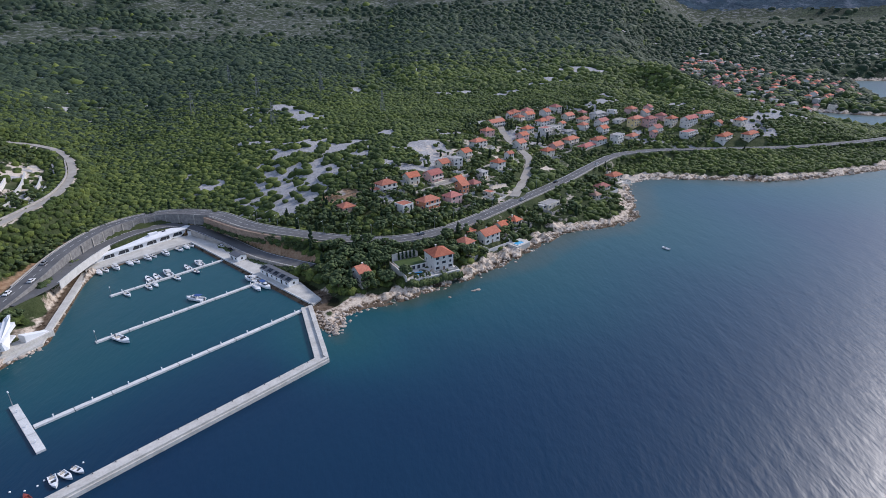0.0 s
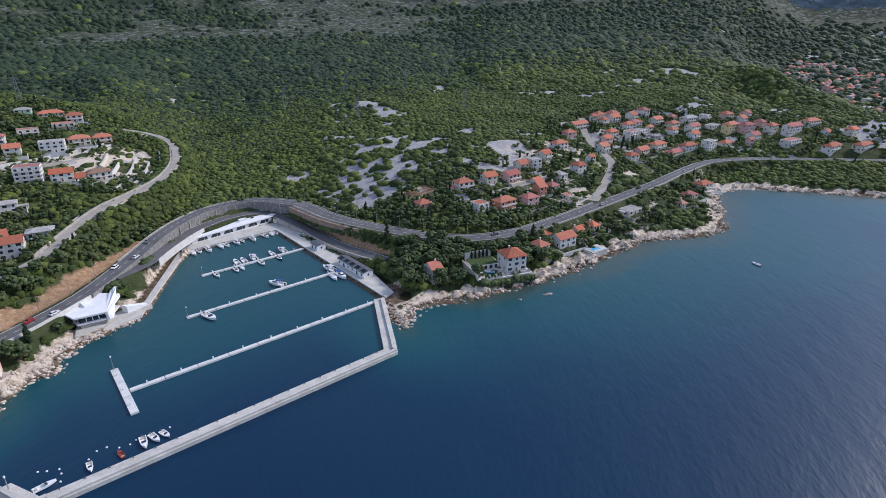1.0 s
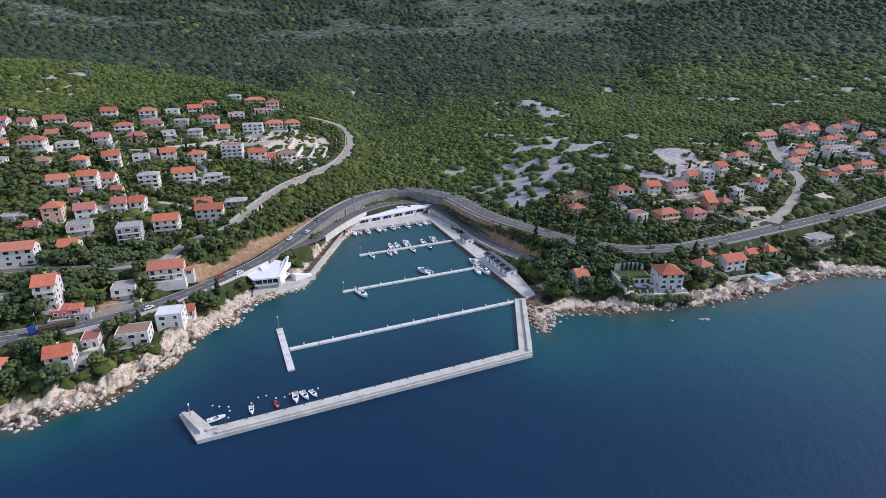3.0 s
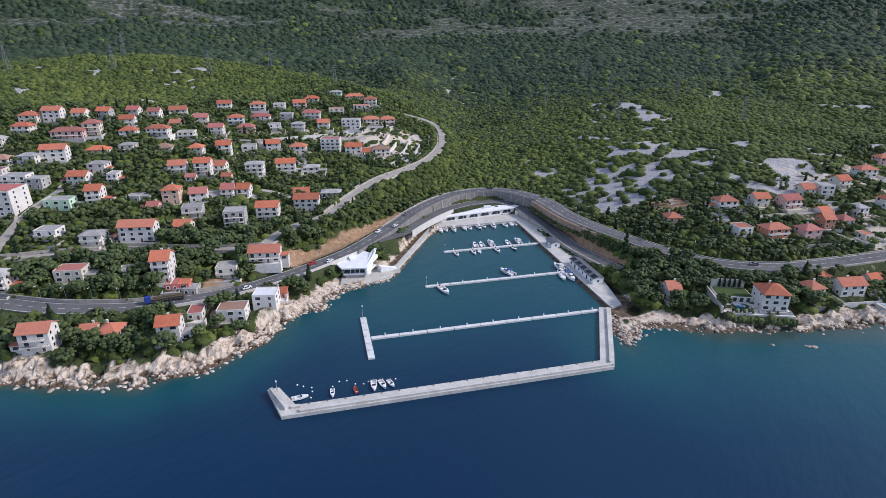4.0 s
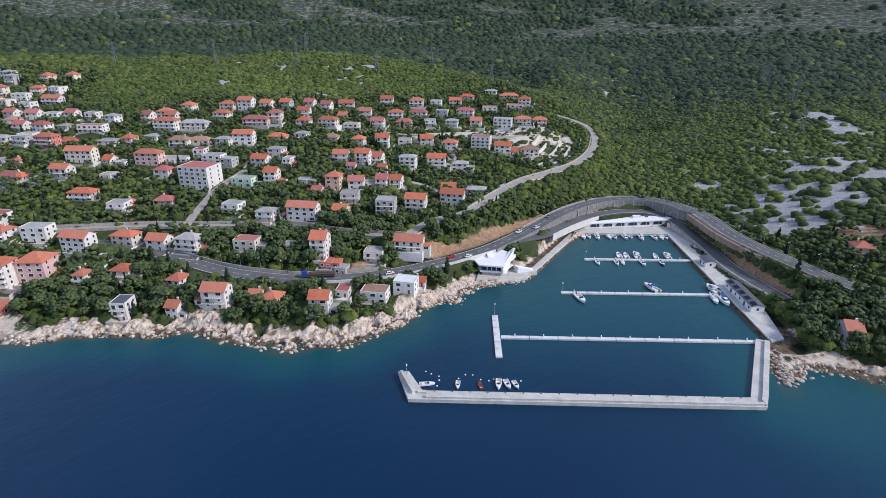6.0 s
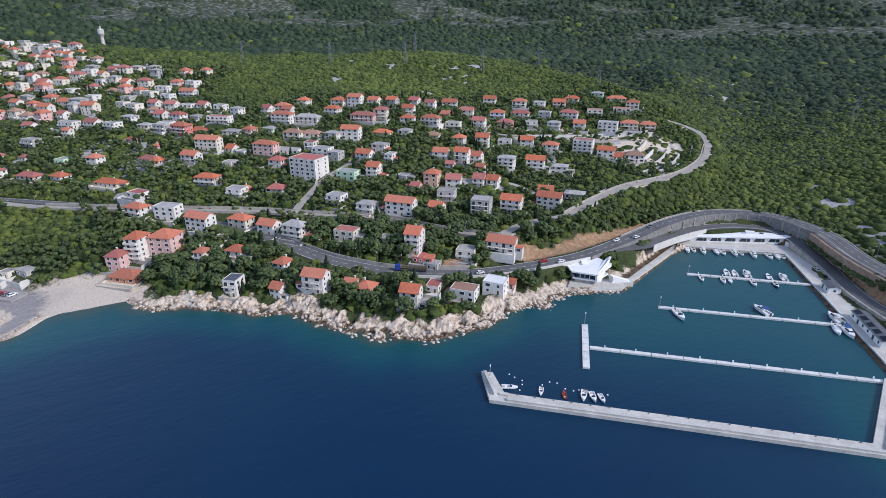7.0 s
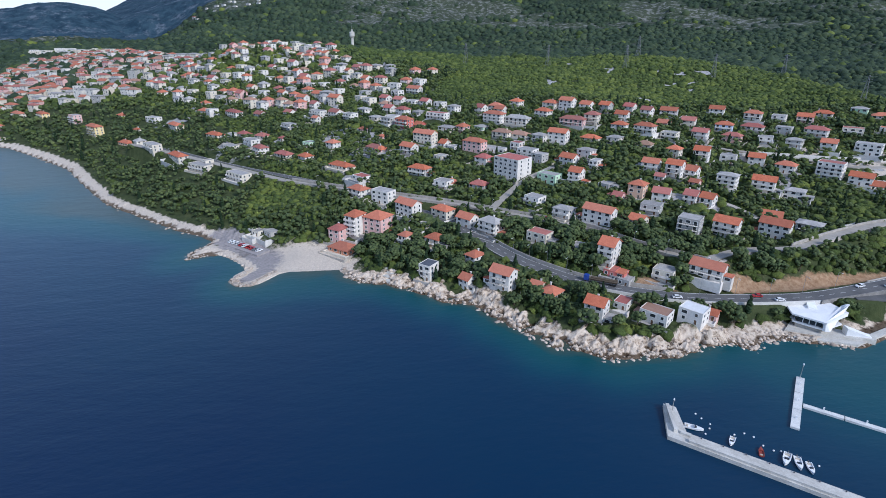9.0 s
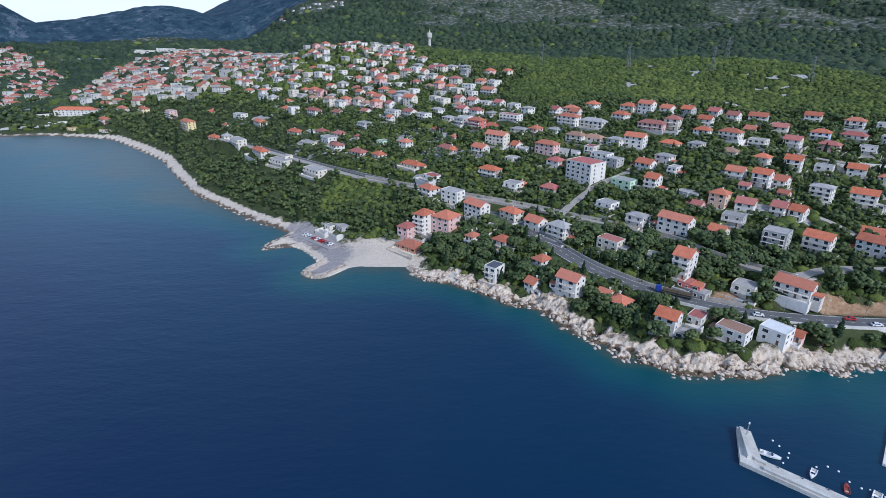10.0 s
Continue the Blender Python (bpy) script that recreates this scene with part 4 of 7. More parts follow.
def deck_mesh(n, beam, cockpit, mat):
    """Foredeck and side decks at the sheer, a sunk cockpit aft."""
    bm = bmesh.new()
    half = lambda t: beam / 2 * (1 - max(0, (t - 0.45) / 0.55) ** 2.2) * 0.99
    z = lambda t: 0.100 + 0.05 * t * t
    ts = [cockpit, 0.7, 0.82, 0.92, 0.995]
    L = [bm.verts.new((-0.5 + t, -half(t), z(t))) for t in ts]
    M = [bm.verts.new((-0.5 + t, 0, z(t) + 0.018)) for t in ts]
    R = [bm.verts.new((-0.5 + t, half(t), z(t))) for t in ts]
    for a, b in ((L, M), (M, R)):
        for i in range(len(ts) - 1):
            bm.faces.new((a[i], a[i + 1], b[i + 1], b[i]))
    w = half(0.2) * 0.78
    c = cockpit - 0.5
    box(bm, -0.47, c, -w, w, 0.03, 0.045)
    box(bm, -0.5, c, -half(0.2), -w, 0.03, 0.112)
    box(bm, -0.5, c, w, half(0.2), 0.03, 0.112)
    box(bm, c - 0.01, c + 0.01, -half(cockpit), half(cockpit), 0.03, 0.125)
    bmesh.ops.recalc_face_normals(bm, faces=bm.faces)
    return ready(n, bm, [mat])


def taper_box(n, x0, x1, w0, w1, z0, z1, rake, mat):
    bm = bmesh.new()
    lo = [bm.verts.new(p) for p in ((x0, -w0, z0), (x1, -w1, z0), (x1, w1, z0), (x0, w0, z0))]
    hi = [bm.verts.new(p) for p in ((x0 + 0.01, -w0 * 0.85, z1), (x1 - rake, -w1 * 0.8, z1), (x1 - rake, w1 * 0.8, z1), (x0 + 0.01, w0 * 0.85, z1))]
    bm.faces.new(hi)
    bm.faces.new(lo[::-1])
    for i in range(4):
        bm.faces.new((lo[i], lo[(i + 1) % 4], hi[(i + 1) % 4], hi[i]))
    bmesh.ops.recalc_face_normals(bm, faces=bm.faces)
    return ready(n, bm, [mat])


def outboard_mesh():
    bm = bmesh.new()
    box(bm, -0.56, -0.50, -0.03, 0.03, 0.06, 0.17)
    box(bm, -0.545, -0.515, -0.012, 0.012, -0.05, 0.06)
    return ready("outboard", bm, [DARK_METAL])


BEAM = 0.36
HULLS = {"w": hull_mesh("hull", BEAM, HULL_WHITE), "b": hull_mesh("hull", BEAM, HULL_BLUE), "r": hull_mesh("hull", BEAM, HULL_RED)}
DECKS = {"w": deck_mesh("deck", BEAM, 0.52, HULL_WHITE), "t": deck_mesh("deck", BEAM, 0.62, HULL_RED)}
CABIN = taper_box("cabin", -0.12, 0.24, 0.115, 0.085, 0.11, 0.235, 0.10, HULL_WHITE)
CABIN_GLASS = taper_box("cabin_window", -0.10, 0.205, 0.118, 0.094, 0.165, 0.212, 0.03, TINTED)
SCREEN = taper_box("windscreen", 0.02, 0.16, 0.12, 0.09, 0.115, 0.19, 0.09, TINTED)
AWNING = {c: taper_box("canopy", -0.34, 0.0, 0.13, 0.12, 0.27, 0.29, 0.02, m) for c, m in (("white", COVER_WHITE), ("blue", COVER_BLUE))}
COVER = {c: taper_box("cover", -0.46, 0.12, 0.155, 0.14, 0.105, 0.155, 0.08, m) for c, m in (("white", COVER_WHITE), ("blue", COVER_BLUE))}
OUTBOARD = outboard_mesh()
SEATS = taper_box("bench", -0.40, -0.30, 0.11, 0.11, 0.046, 0.095, 0.0, DECK_TAN)


def boat(u, v, heading, length, kind="open", hull="w", label="", canvas="white"):
    """heading: degrees of the bow from +u towards +v."""
    b = new("motorboat" if kind != "row" else "rowing_boat")
    turn = math.atan2(BW_U.y, BW_U.x) + radians(heading)
    length *= 1.18
    b.matrix_basis = Matrix.Translation(marina(u, v, 0.12)) @ Matrix.Rotation(turn, 4, "Z") @ Matrix.Diagonal((length, length, length, 1))
    part("hull", HULLS[hull], None, b)
    part("deck", DECKS["t" if kind == "row" else "w"], None, b)
    if kind == "cabin":
        cab = part("cabin", CABIN, None, b)
        part("cabin_window", CABIN_GLASS, None, cab)
        part("canopy", AWNING[canvas], None, b, canvas + " canvas canopy")
    elif kind == "open":
        part("windscreen", SCREEN, None, b)
        part("bench", SEATS, None, b)
    elif kind == "covered":
        part("cover", COVER[canvas], None, b, canvas + " canvas cover")
    if kind != "row":
        part("outboard", OUTBOARD, None, b)
    else:
        part("bench", SEATS, None, b)
    words = {"cabin": f"white cabin motorboat with a {canvas} canopy", "open": "white open motorboat with a windscreen", "covered": f"white motorboat under a {canvas} canvas cover", "row": "small red open boat with wooden thwarts"}[kind]
    if hull == "r":
        words = "small red-brown wooden boat"
    if hull == "b":
        words = words.replace("white", "dark blue")
    return tagged(b, label or words + " at its mooring", "boat", "boats in the marina")


for u, k, l in ((91, "covered", 6.5), (94.5, "open", 5.6), (99.5, "cabin", 6.8), (106.7, "covered", 6.2), (110.1, "open", 6.0), (116.2, "cabin", 6.4), (119.8, "open", 4.8), (126, "cabin", 7.0), (134, "open", 6.6), (138.3, "covered", 6.0), (141.3, "open", 5.2)):
    boat(u, 164 - l * 0.62, 270 + (u % 3 - 1) * 3, l, k)
for u, k, l, h in ((105, "open", 6.8, "w"), (108.9, "open", 6.6, "w"), (114.6, "cabin", 7.6, "w"), (125, "open", 6.0, "w"), (131.6, "cabin", 7.2, "w")):
    boat(u, 127.2 + l * 0.6, 90 + (u % 4 - 2) * 2, l, k, h)
for u, k, l, h in ((91, "open", 5.2, "w"), (101.2, "open", 5.4, "w"), (104.6, "covered", 4.6, "w"), (115.3, "open", 5.6, "w"), (125.7, "open", 5.0, "b")):
    boat(u, 124.3 - l * 0.6, 270 + (u % 4 - 2) * 2, l, k, h)
boat(110.4, 91.2, 118, 8.2, "cabin", canvas="blue")
boat(73.3, 78.4, 285, 7.8, "open")
boat(139.6, 90.6, 100, 8.4, "cabin")
boat(136.2, 79.2, 262, 6.6, "covered")
boat(140.0, 78.4, 272, 8.4, "cabin", canvas="blue")
boat(4.9, 10.2, 8, 4.9, "open")
boat(16, 10.2, 268, 4.0, "open")
boat(24.1, 10.3, 100, 3.5, "row", "r")
boat(30.7, 11.0, 266, 5.2, "open")
boat(33.9, 11.0, 284, 4.8, "open")
boat(36.9, 10.8, 288, 4.2, "open")
out = boat(0, 0, 0, 5.0, "open", label="small white motorboat out on the open sea")
out.matrix_basis = Matrix.Translation((129.7, 291.1, 0.1)) @ Matrix.Rotation(2.2, 4, "Z") @ Matrix.Diagonal((5, 5, 5, 1))
BUOY = bmesh.new()
bmesh.ops.create_icosphere(BUOY, subdivisions=2, radius=0.32)
BUOY = ready("buoy", BUOY, [HULL_WHITE])
for u, v in ((3.9, 18.2), (6, 16.8), (8.9, 15.4), (9.1, 13), (8.5, 9.6), (16.2, 14.3), (18.7, 16.7), (21.4, 16.6), (24.3, 13.9), (27.2, 13.3), (29.1, 14.2), (38.9, 13.6)):
    tagged(part("buoy", BUOY, None), "small white round mooring buoy on the water", "buoy", "mooring buoys").location = marina(u, v, 0.1)


# ---- houses ----
PLASTER = {"w": ((0.55, 0.515, 0.465), (0.78, 0.74, 0.68)), "c": ((0.55, 0.49, 0.39), (0.74, 0.68, 0.57)), "p": ((0.60, 0.36, 0.33), (0.74, 0.50, 0.45)),
           "s": ((0.62, 0.40, 0.28), (0.76, 0.53, 0.39)), "o": ((0.52, 0.20, 0.11), (0.66, 0.30, 0.17)), "r": ((0.52, 0.13, 0.11), (0.64, 0.22, 0.18)),
           "g": ((0.33, 0.32, 0.30), (0.50, 0.48, 0.45)), "n": ((0.42, 0.60, 0.40), (0.56, 0.72, 0.52)), "b": ((0.42, 0.52, 0.70), (0.55, 0.63, 0.78)),
           "y": ((0.66, 0.50, 0.22), (0.78, 0.63, 0.34))}
WALL = {k: surface("plaster_" + k, a, b, 0.35, 0.9, 5.0, 0.15, 0.03, vary=0.07) for k, (a, b) in PLASTER.items()}
WALL_WORD = {"w": "white", "c": "cream", "p": "pink", "s": "salmon", "o": "orange", "r": "red", "g": "grey", "n": "pale green", "b": "pale blue", "y": "yellow"}


def tile_material(name, dark, light):
    """Rows of clay tiles: ribs down the slope, courses across it, patches of older tiles."""
    m, nt, b = material(name, 0.85, 0.0, 0.25)
    co = nt.nodes.new("ShaderNodeTexCoord")
    ribs = node(nt, "ShaderNodeTexWave", Scale=1.3, Distortion=0.5, Detail=1.0)
    ribs.bands_direction = "X"
    nt.links.new(co.outputs["Object"], ribs.inputs["Vector"])
    age = noise_tex(nt, 0.5, 4.0, 0.7)
    spots = noise_tex(nt, 3.0, 3.0, 0.7)
    k = maths(nt, "ADD", maths(nt, "MULTIPLY", age, 0.55), maths(nt, "MULTIPLY", spots, 0.45))
    c = ramp(nt, k, [(0.3, dark), (0.65, light)])
    info = nt.nodes.new("ShaderNodeObjectInfo")
    hsv = nt.nodes.new("ShaderNodeHueSaturation")
    nt.links.new(maths(nt, "ADD", maths(nt, "MULTIPLY", info.outputs["Random"], 0.4), 0.78), hsv.inputs["Value"])
    faded = mix(nt, maths(nt, "MULTIPLY", maths(nt, "FRACT", maths(nt, "MULTIPLY", info.outputs["Random"], 7.3)), 0.42), c, (0.42, 0.22, 0.17))
    nt.links.new(faded, hsv.inputs["Color"])
    nt.links.new(hsv.outputs[0], b.inputs["Base Color"])
    bump(nt, b, ribs.outputs["Fac"], 0.5, 0.06)
    return m


ROOF = {"r": tile_material("clay_tiles", (0.36, 0.090, 0.045), (0.60, 0.195, 0.105)), "m": tile_material("dark_red_tiles", (0.28, 0.080, 0.070), (0.46, 0.16, 0.135)),
        "b": tile_material("brown_tiles", (0.27, 0.16, 0.11), (0.42, 0.27, 0.19)), "g": surface("grey_roof", (0.24, 0.23, 0.22), (0.44, 0.42, 0.40), 0.3, 0.95, 5.0, vary=0.15),
        "w": surface("white_roof", (0.58, 0.58, 0.57), (0.78, 0.78, 0.77), 0.3, 0.9), "d": surface("dark_roof", (0.06, 0.065, 0.08), (0.12, 0.13, 0.15), 0.3, 0.6)}
ROOF_WORD = {"r": "orange tiled", "m": "dark red tiled", "b": "brown tiled", "g": "grey", "w": "white", "d": "dark"}
FRAME_WHITE = surface("white_joinery", (0.66, 0.66, 0.64), (0.80, 0.80, 0.78), 1.0, 0.6, bump_by=0.0)
GLASS_DARK, _nt, _b = material("window_glass", 0.08, 0.0, 0.6)
_b.inputs["Base Color"].default_value = (0.030, 0.036, 0.042, 1)
nt_glass = noise_tex(_nt, 0.8)
_nt.links.new(ramp(_nt, nt_glass, [(0.3, (0.018, 0.022, 0.026)), (0.7, (0.055, 0.062, 0.070))]), _b.inputs["Base Color"])
DOOR_WOOD = surface("door_wood", (0.10, 0.055, 0.03), (0.20, 0.12, 0.07), 1.5, 0.6)
RAIL_DARK = surface("railing_metal", (0.05, 0.05, 0.05), (0.10, 0.10, 0.10), 2.0, 0.5, bump_by=0.0)


def window_mesh(w, h):
    """A window facing -y: one shell with a frame standing proud round a sunk pane."""
    bm = bmesh.new()
    f = 0.13
    ring = [[bm.verts.new((sx * (w / 2 + a), y, (h + a) if sz else -a)) for sx, sz in ((-1, 0), (1, 0), (1, 1), (-1, 1))] for a, y in ((f, 0.08), (f, -0.10), (-0.02, -0.10), (-0.02, -0.04))]
    for a, b in zip(ring, ring[1:]):
        for k in range(4):
            bm.faces.new((a[k], a[(k + 1) % 4], b[(k + 1) % 4], b[k]))
    bm.faces.new(ring[3]).material_index = 1
    bmesh.ops.recalc_face_normals(bm, faces=bm.faces)
    return ready("window", bm, [FRAME_WHITE, GLASS_DARK])


WINDOWS = {"small": window_mesh(1.2, 1.4), "wide": window_mesh(2.2, 1.45), "tall": window_mesh(1.7, 2.1)}


def door_mesh():
    bm = bmesh.new()
    box(bm, -0.5, 0.5, -0.06, 0.1, 0, 2.05, 1)
    for x0, x1, z0, z1 in ((-0.6, -0.5, 0, 2.15), (0.5, 0.6, 0, 2.15), (-0.5, 0.5, 2.05, 2.15)):
        box(bm, x0, x1, -0.1, 0.1, z0, z1, 0)
    return ready("door", bm, [FRAME_WHITE, DOOR_WOOD])


DOOR = door_mesh()


def chimney_mesh():
    bm = bmesh.new()
    box(bm, -0.35, 0.35, -0.3, 0.3, -0.8, 1.1, 0)
    box(bm, -0.45, 0.45, -0.4, 0.4, 1.1, 1.25, 0)
    return ready("chimney", bm, [WALL["w"]])


CHIMNEY = chimney_mesh()
BALCONIES = {}


def balcony_mesh(w, solid):
    """A slab with a balustrade on three sides; its back lies on the wall (y = 0, facing -y)."""
    key = (round(w * 2) / 2, solid)
    if key not in BALCONIES:
        w = key[0]
        bm = bmesh.new()
        box(bm, -w / 2, w / 2, -1.5, 0.05, -0.18, 0.0, 0)
        if solid:
            box(bm, -w / 2, w / 2, -1.5, -1.38, 0.0, 0.95, 0)
            for s in (-1, 1):
                x = s * (w / 2 - 0.06)
                box(bm, x - 0.06, x + 0.06, -1.38, 0.0, 0.0, 0.95, 0)
        else:
            for z in (0.45, 0.9):
                box(bm, -w / 2, w / 2, -1.48, -1.42, z, z + 0.07, 1)
            n = max(3, int(w / 0.8))
            for i in range(n + 1):
                x = -w / 2 + 0.05 + (w - 0.1) * i / n
                box(bm, x - 0.03, x + 0.03, -1.47, -1.43, 0, 0.9, 1)
        BALCONIES[key] = ready("balcony", bm, [WALL["w"], RAIL_DARK])
    return BALCONIES[key]


def house_walls(w, d, h, roof, rise, base):
    bm = bmesh.new()
    if roof != "g":
        box(bm, -w / 2, w / 2, -d / 2, d / 2, -base, h)
        if roof == "f":
            t = 0.22
            for x0, x1, y0, y1 in ((-w / 2, w / 2, -d / 2, -d / 2 + t), (-w / 2, w / 2, d / 2 - t, d / 2), (-w / 2, -w / 2 + t, -d / 2 + t, d / 2 - t), (w / 2 - t, w / 2, -d / 2 + t, d / 2 - t)):
                box(bm, x0, x1, y0, y1, h, h + 0.45)
        return bm
    prof = [(-d / 2, -base), (d / 2, -base), (d / 2, h), (0, h + rise), (-d / 2, h)]
    a = [bm.verts.new((-w / 2, y, z)) for y, z in prof]
    b = [bm.verts.new((w / 2, y, z)) for y, z in prof]
    bm.faces.new(a[::-1])
    bm.faces.new(b)
    for i in range(5):
        bm.faces.new((a[i], a[(i + 1) % 5], b[(i + 1) % 5], b[i]))
    bmesh.ops.recalc_face_normals(bm, faces=bm.faces)
    return bm


def house_roof(w, d, h, roof, rise):
    """Gable, hip, low pyramid or flat roof, with thickness and eaves."""
    bm = bmesh.new()
    e, t = 0.55, 0.22
    if roof == "f":
        box(bm, -w / 2 + 0.23, w / 2 - 0.23, -d / 2 + 0.23, d / 2 - 0.23, h + 0.02, h + 0.2)
        return bm
    drop = rise * e / (d / 2)
    lo = h - drop + 0.05
    x, y = w / 2 + e, d / 2 + e
    if roof == "g":
        prof = [(-y, lo), (0, h + rise + 0.05), (y, lo), (y, lo + t), (0, h + rise + 0.05 + t), (-y, lo + t)]
        a = [bm.verts.new((-x, p, z)) for p, z in prof]
        b = [bm.verts.new((x, p, z)) for p, z in prof]
        for i in range(6):
            bm.faces.new((a[i], a[(i + 1) % 6], b[(i + 1) % 6], b[i]))
        for s in (a, b):
            bm.faces.new((s[0], s[1], s[4], s[5]))
            bm.faces.new((s[1], s[2], s[3], s[4]))
    else:
        ridge = max(w / 2 - d / 2, 0.15) if roof == "h" else 0.15
        if roof == "p" and w > d:
            ridge = (w - d) / 2 + 0.15
        low = [bm.verts.new(p) for p in ((-x, -y, lo), (x, -y, lo), (x, y, lo), (-x, y, lo))]
        mid = [bm.verts.new(p) for p in ((-x, -y, lo + t), (x, -y, lo + t), (x, y, lo + t), (-x, y, lo + t))]
        top = [bm.verts.new((-ridge, 0, h + rise + t)), bm.verts.new((ridge, 0, h + rise + t))]
        bm.faces.new(low[::-1])
        for i in range(4):
            bm.faces.new((low[i], low[(i + 1) % 4], mid[(i + 1) % 4], mid[i]))
        bm.faces.new((mid[0], mid[1], top[1], top[0]))
        bm.faces.new((mid[2], mid[3], top[0], top[1]))
        bm.faces.new((mid[1], mid[2], top[1]))
        bm.faces.new((mid[3], mid[0], top[0]))
    bmesh.ops.recalc_face_normals(bm, faces=bm.faces)
    return bm


HOUSES = []                                                  # x, y, radius: kept clear of trees
SEAWARD = math.atan2(0.68, 0.73)                             # houses look down to the sea
house_dice = random.Random(7)


def ground_z(x, y):
    return float(height(np.array([float(x)]), np.array([float(y)]))[0][0])


def under(ob, parent, x, y, z, turn=0.0):
    ob.parent = parent
    ob.matrix_basis = Matrix.Translation((x, y, z)) @ Matrix.Rotation(turn, 4, "Z")
    return ob


def house(x, y, w, d, storeys, look_code, turn=None, name="house", far=0, group="", category="house", label="", z=None):
    """A house by plan, storeys and a code: roof form, roof colour, wall colour."""
    roof, rc, wc = look_code
    dice = house_dice
    turn = SEAWARD + radians(dice.uniform(-7, 7)) if turn is None else turn
    cs, sn = math.cos(turn), math.sin(turn)
    if z is None:
        fx, fy = x + sn * d / 2, y - cs * d / 2                # the front stands on the lower side
        z = max(ground_z(fx, fy), 0.6)
    home = new(name)
    home.matrix_basis = Matrix.Translation((x, y, z)) @ Matrix.Rotation(turn, 4, "Z")
    storey = 2.62
    h = storeys * storey + 0.2
    rise = {"g": 0.30, "h": 0.27, "p": 0.16, "f": 0.0}[roof] * d
    part("wall", house_walls(w, d, h, roof, rise, 4.0), WALL[wc], home)
    part("roof", house_roof(w, d, h, roof, rise), ROOF[rc], home)
    if roof in "gh" and not far and dice.random() < 0.8:
        under(part("chimney", CHIMNEY, None), home, dice.uniform(-0.3, 0.3) * w, dice.uniform(0.05, 0.2) * d, h + rise * 0.75)
    n = max(2, int(w / (3.6, 5.5, 8.0)[int(far)]))
    gap = w / n
    balcony = (not far) and storeys > 1 and dice.random() < 0.6
    solid = dice.random() < 0.6
    for s in range(storeys):
        zs = s * storey
        if balcony and s > 0:
            bw = w * dice.choice((0.5, 0.7, 0.94)) if not solid else w * 0.94
            under(part("balcony", balcony_mesh(bw, solid), None), home, 0, -d / 2, zs + 0.1)
        for i in range(n):
            px = -w / 2 + gap * (i + 0.5)
            if s == 0 and i == n // 2 and not far:
                under(part("door", DOOR, None), home, px, -d / 2, 0.05)
                continue
            kind = "tall" if balcony and s > 0 and i % 2 == 0 else ("wide" if (i + s + n) % 2 == 1 else "small")
            under(part("window", WINDOWS[kind], None), home, px, -d / 2, zs + (0.15 if kind == "tall" else 0.95))
        if far:
            if s == storeys - 1 and far < 2:
                under(part("window", WINDOWS["small"], None), home, w / 2, 0, zs + 0.95, math.pi / 2)
            continue
        for i in range(1 if d < 8 else 2):
            py = -d / 2 + d * ((i + 0.5) / (1 if d < 8 else 2))
            under(part("window", WINDOWS["small"], None), home, w / 2, py, zs + 0.95, math.pi / 2)
            if (i + s) % 2 == 0:
                under(part("window", WINDOWS["small"], None), home, -w / 2, py, zs + 0.95, -math.pi / 2)
    if not far and math.hypot(x, y) < 520 and dice.random() < 0.65:
        tw, td = w + dice.uniform(0, 4), dice.uniform(2.5, 4.5)
        bm = bmesh.new()
        box(bm, -tw / 2, tw / 2, -d / 2 - td, -d / 2 - 0.02, -4.0, 0.02)
        for x0, x1, y0, y1 in ((-tw / 2, tw / 2, -d / 2 - td, -d / 2 - td + 0.2), (-tw / 2, -tw / 2 + 0.2, -d / 2 - td + 0.2, -d / 2 - 0.02), (tw / 2 - 0.2, tw / 2, -d / 2 - td + 0.2, -d / 2 - 0.02)):
            box(bm, x0, x1, y0, y1, 0.02, 0.85)
        part("terrace", bm, dice.choice((WALL["w"], WALL["c"], WALL["g"], STONE_WALL)), home)
    if not far and math.hypot(x, y) < 420 and dice.random() < 0.4:
        aw, ad = dice.uniform(3, 5), dice.uniform(4, 6)
        side = dice.choice((-1, 1))
        bm = bmesh.new()
        ax = side * (w / 2 + aw / 2 + 0.02)
        box(bm, ax - aw / 2, ax + aw / 2, -ad / 2, ad / 2, -4.0, 2.7)
        wing = part("annexe", bm, WALL[wc], home)
        bm = bmesh.new()
        box(bm, ax - aw / 2 - 0.2, ax + aw / 2 + (0.2 if side > 0 else 0), -ad / 2 - 0.25, ad / 2 + 0.25, 2.71, 2.95)
        part("roof", bm, ROOF[dice.choice((rc, "g", "r"))], wing)
        under(part("window", WINDOWS["wide"], None), wing, ax, -ad / 2, 0.9)
    if not far and z is not None and math.hypot(x, y) < 560 and dice.random() < 0.5 and math.hypot(x, y) > 270:
        gw, g0, g1 = w / 2 + dice.uniform(2, 4), d / 2 + dice.uniform(5.0, 7.0), d / 2 + 2.0
        bm = bmesh.new()
        box(bm, -gw, gw, -g0, -g0 + 0.3, -5.0, 0.2)
        for s in (-1, 1):
            box(bm, s * gw - 0.15, s * gw + 0.15, -g0 + 0.31, g1, -4.0, 0.9)
        part("garden_wall", bm, dice.choice((WALL["w"], PALE_WALL, STONE_WALL, STONE_WALL)), home)
    if not label:
        what = {"g": "gabled roof", "h": "hipped roof", "p": "low pitched roof", "f": "flat roof"}[roof]
        size = {1: "single-storey", 2: "two-storey", 3: "three-storey", 4: "four-storey", 5: "five-storey"}[storeys]
        label = f"{WALL_WORD[wc]} {size} house with a {ROOF_WORD[rc]} {what}" + (" and balconies" if balcony else "")
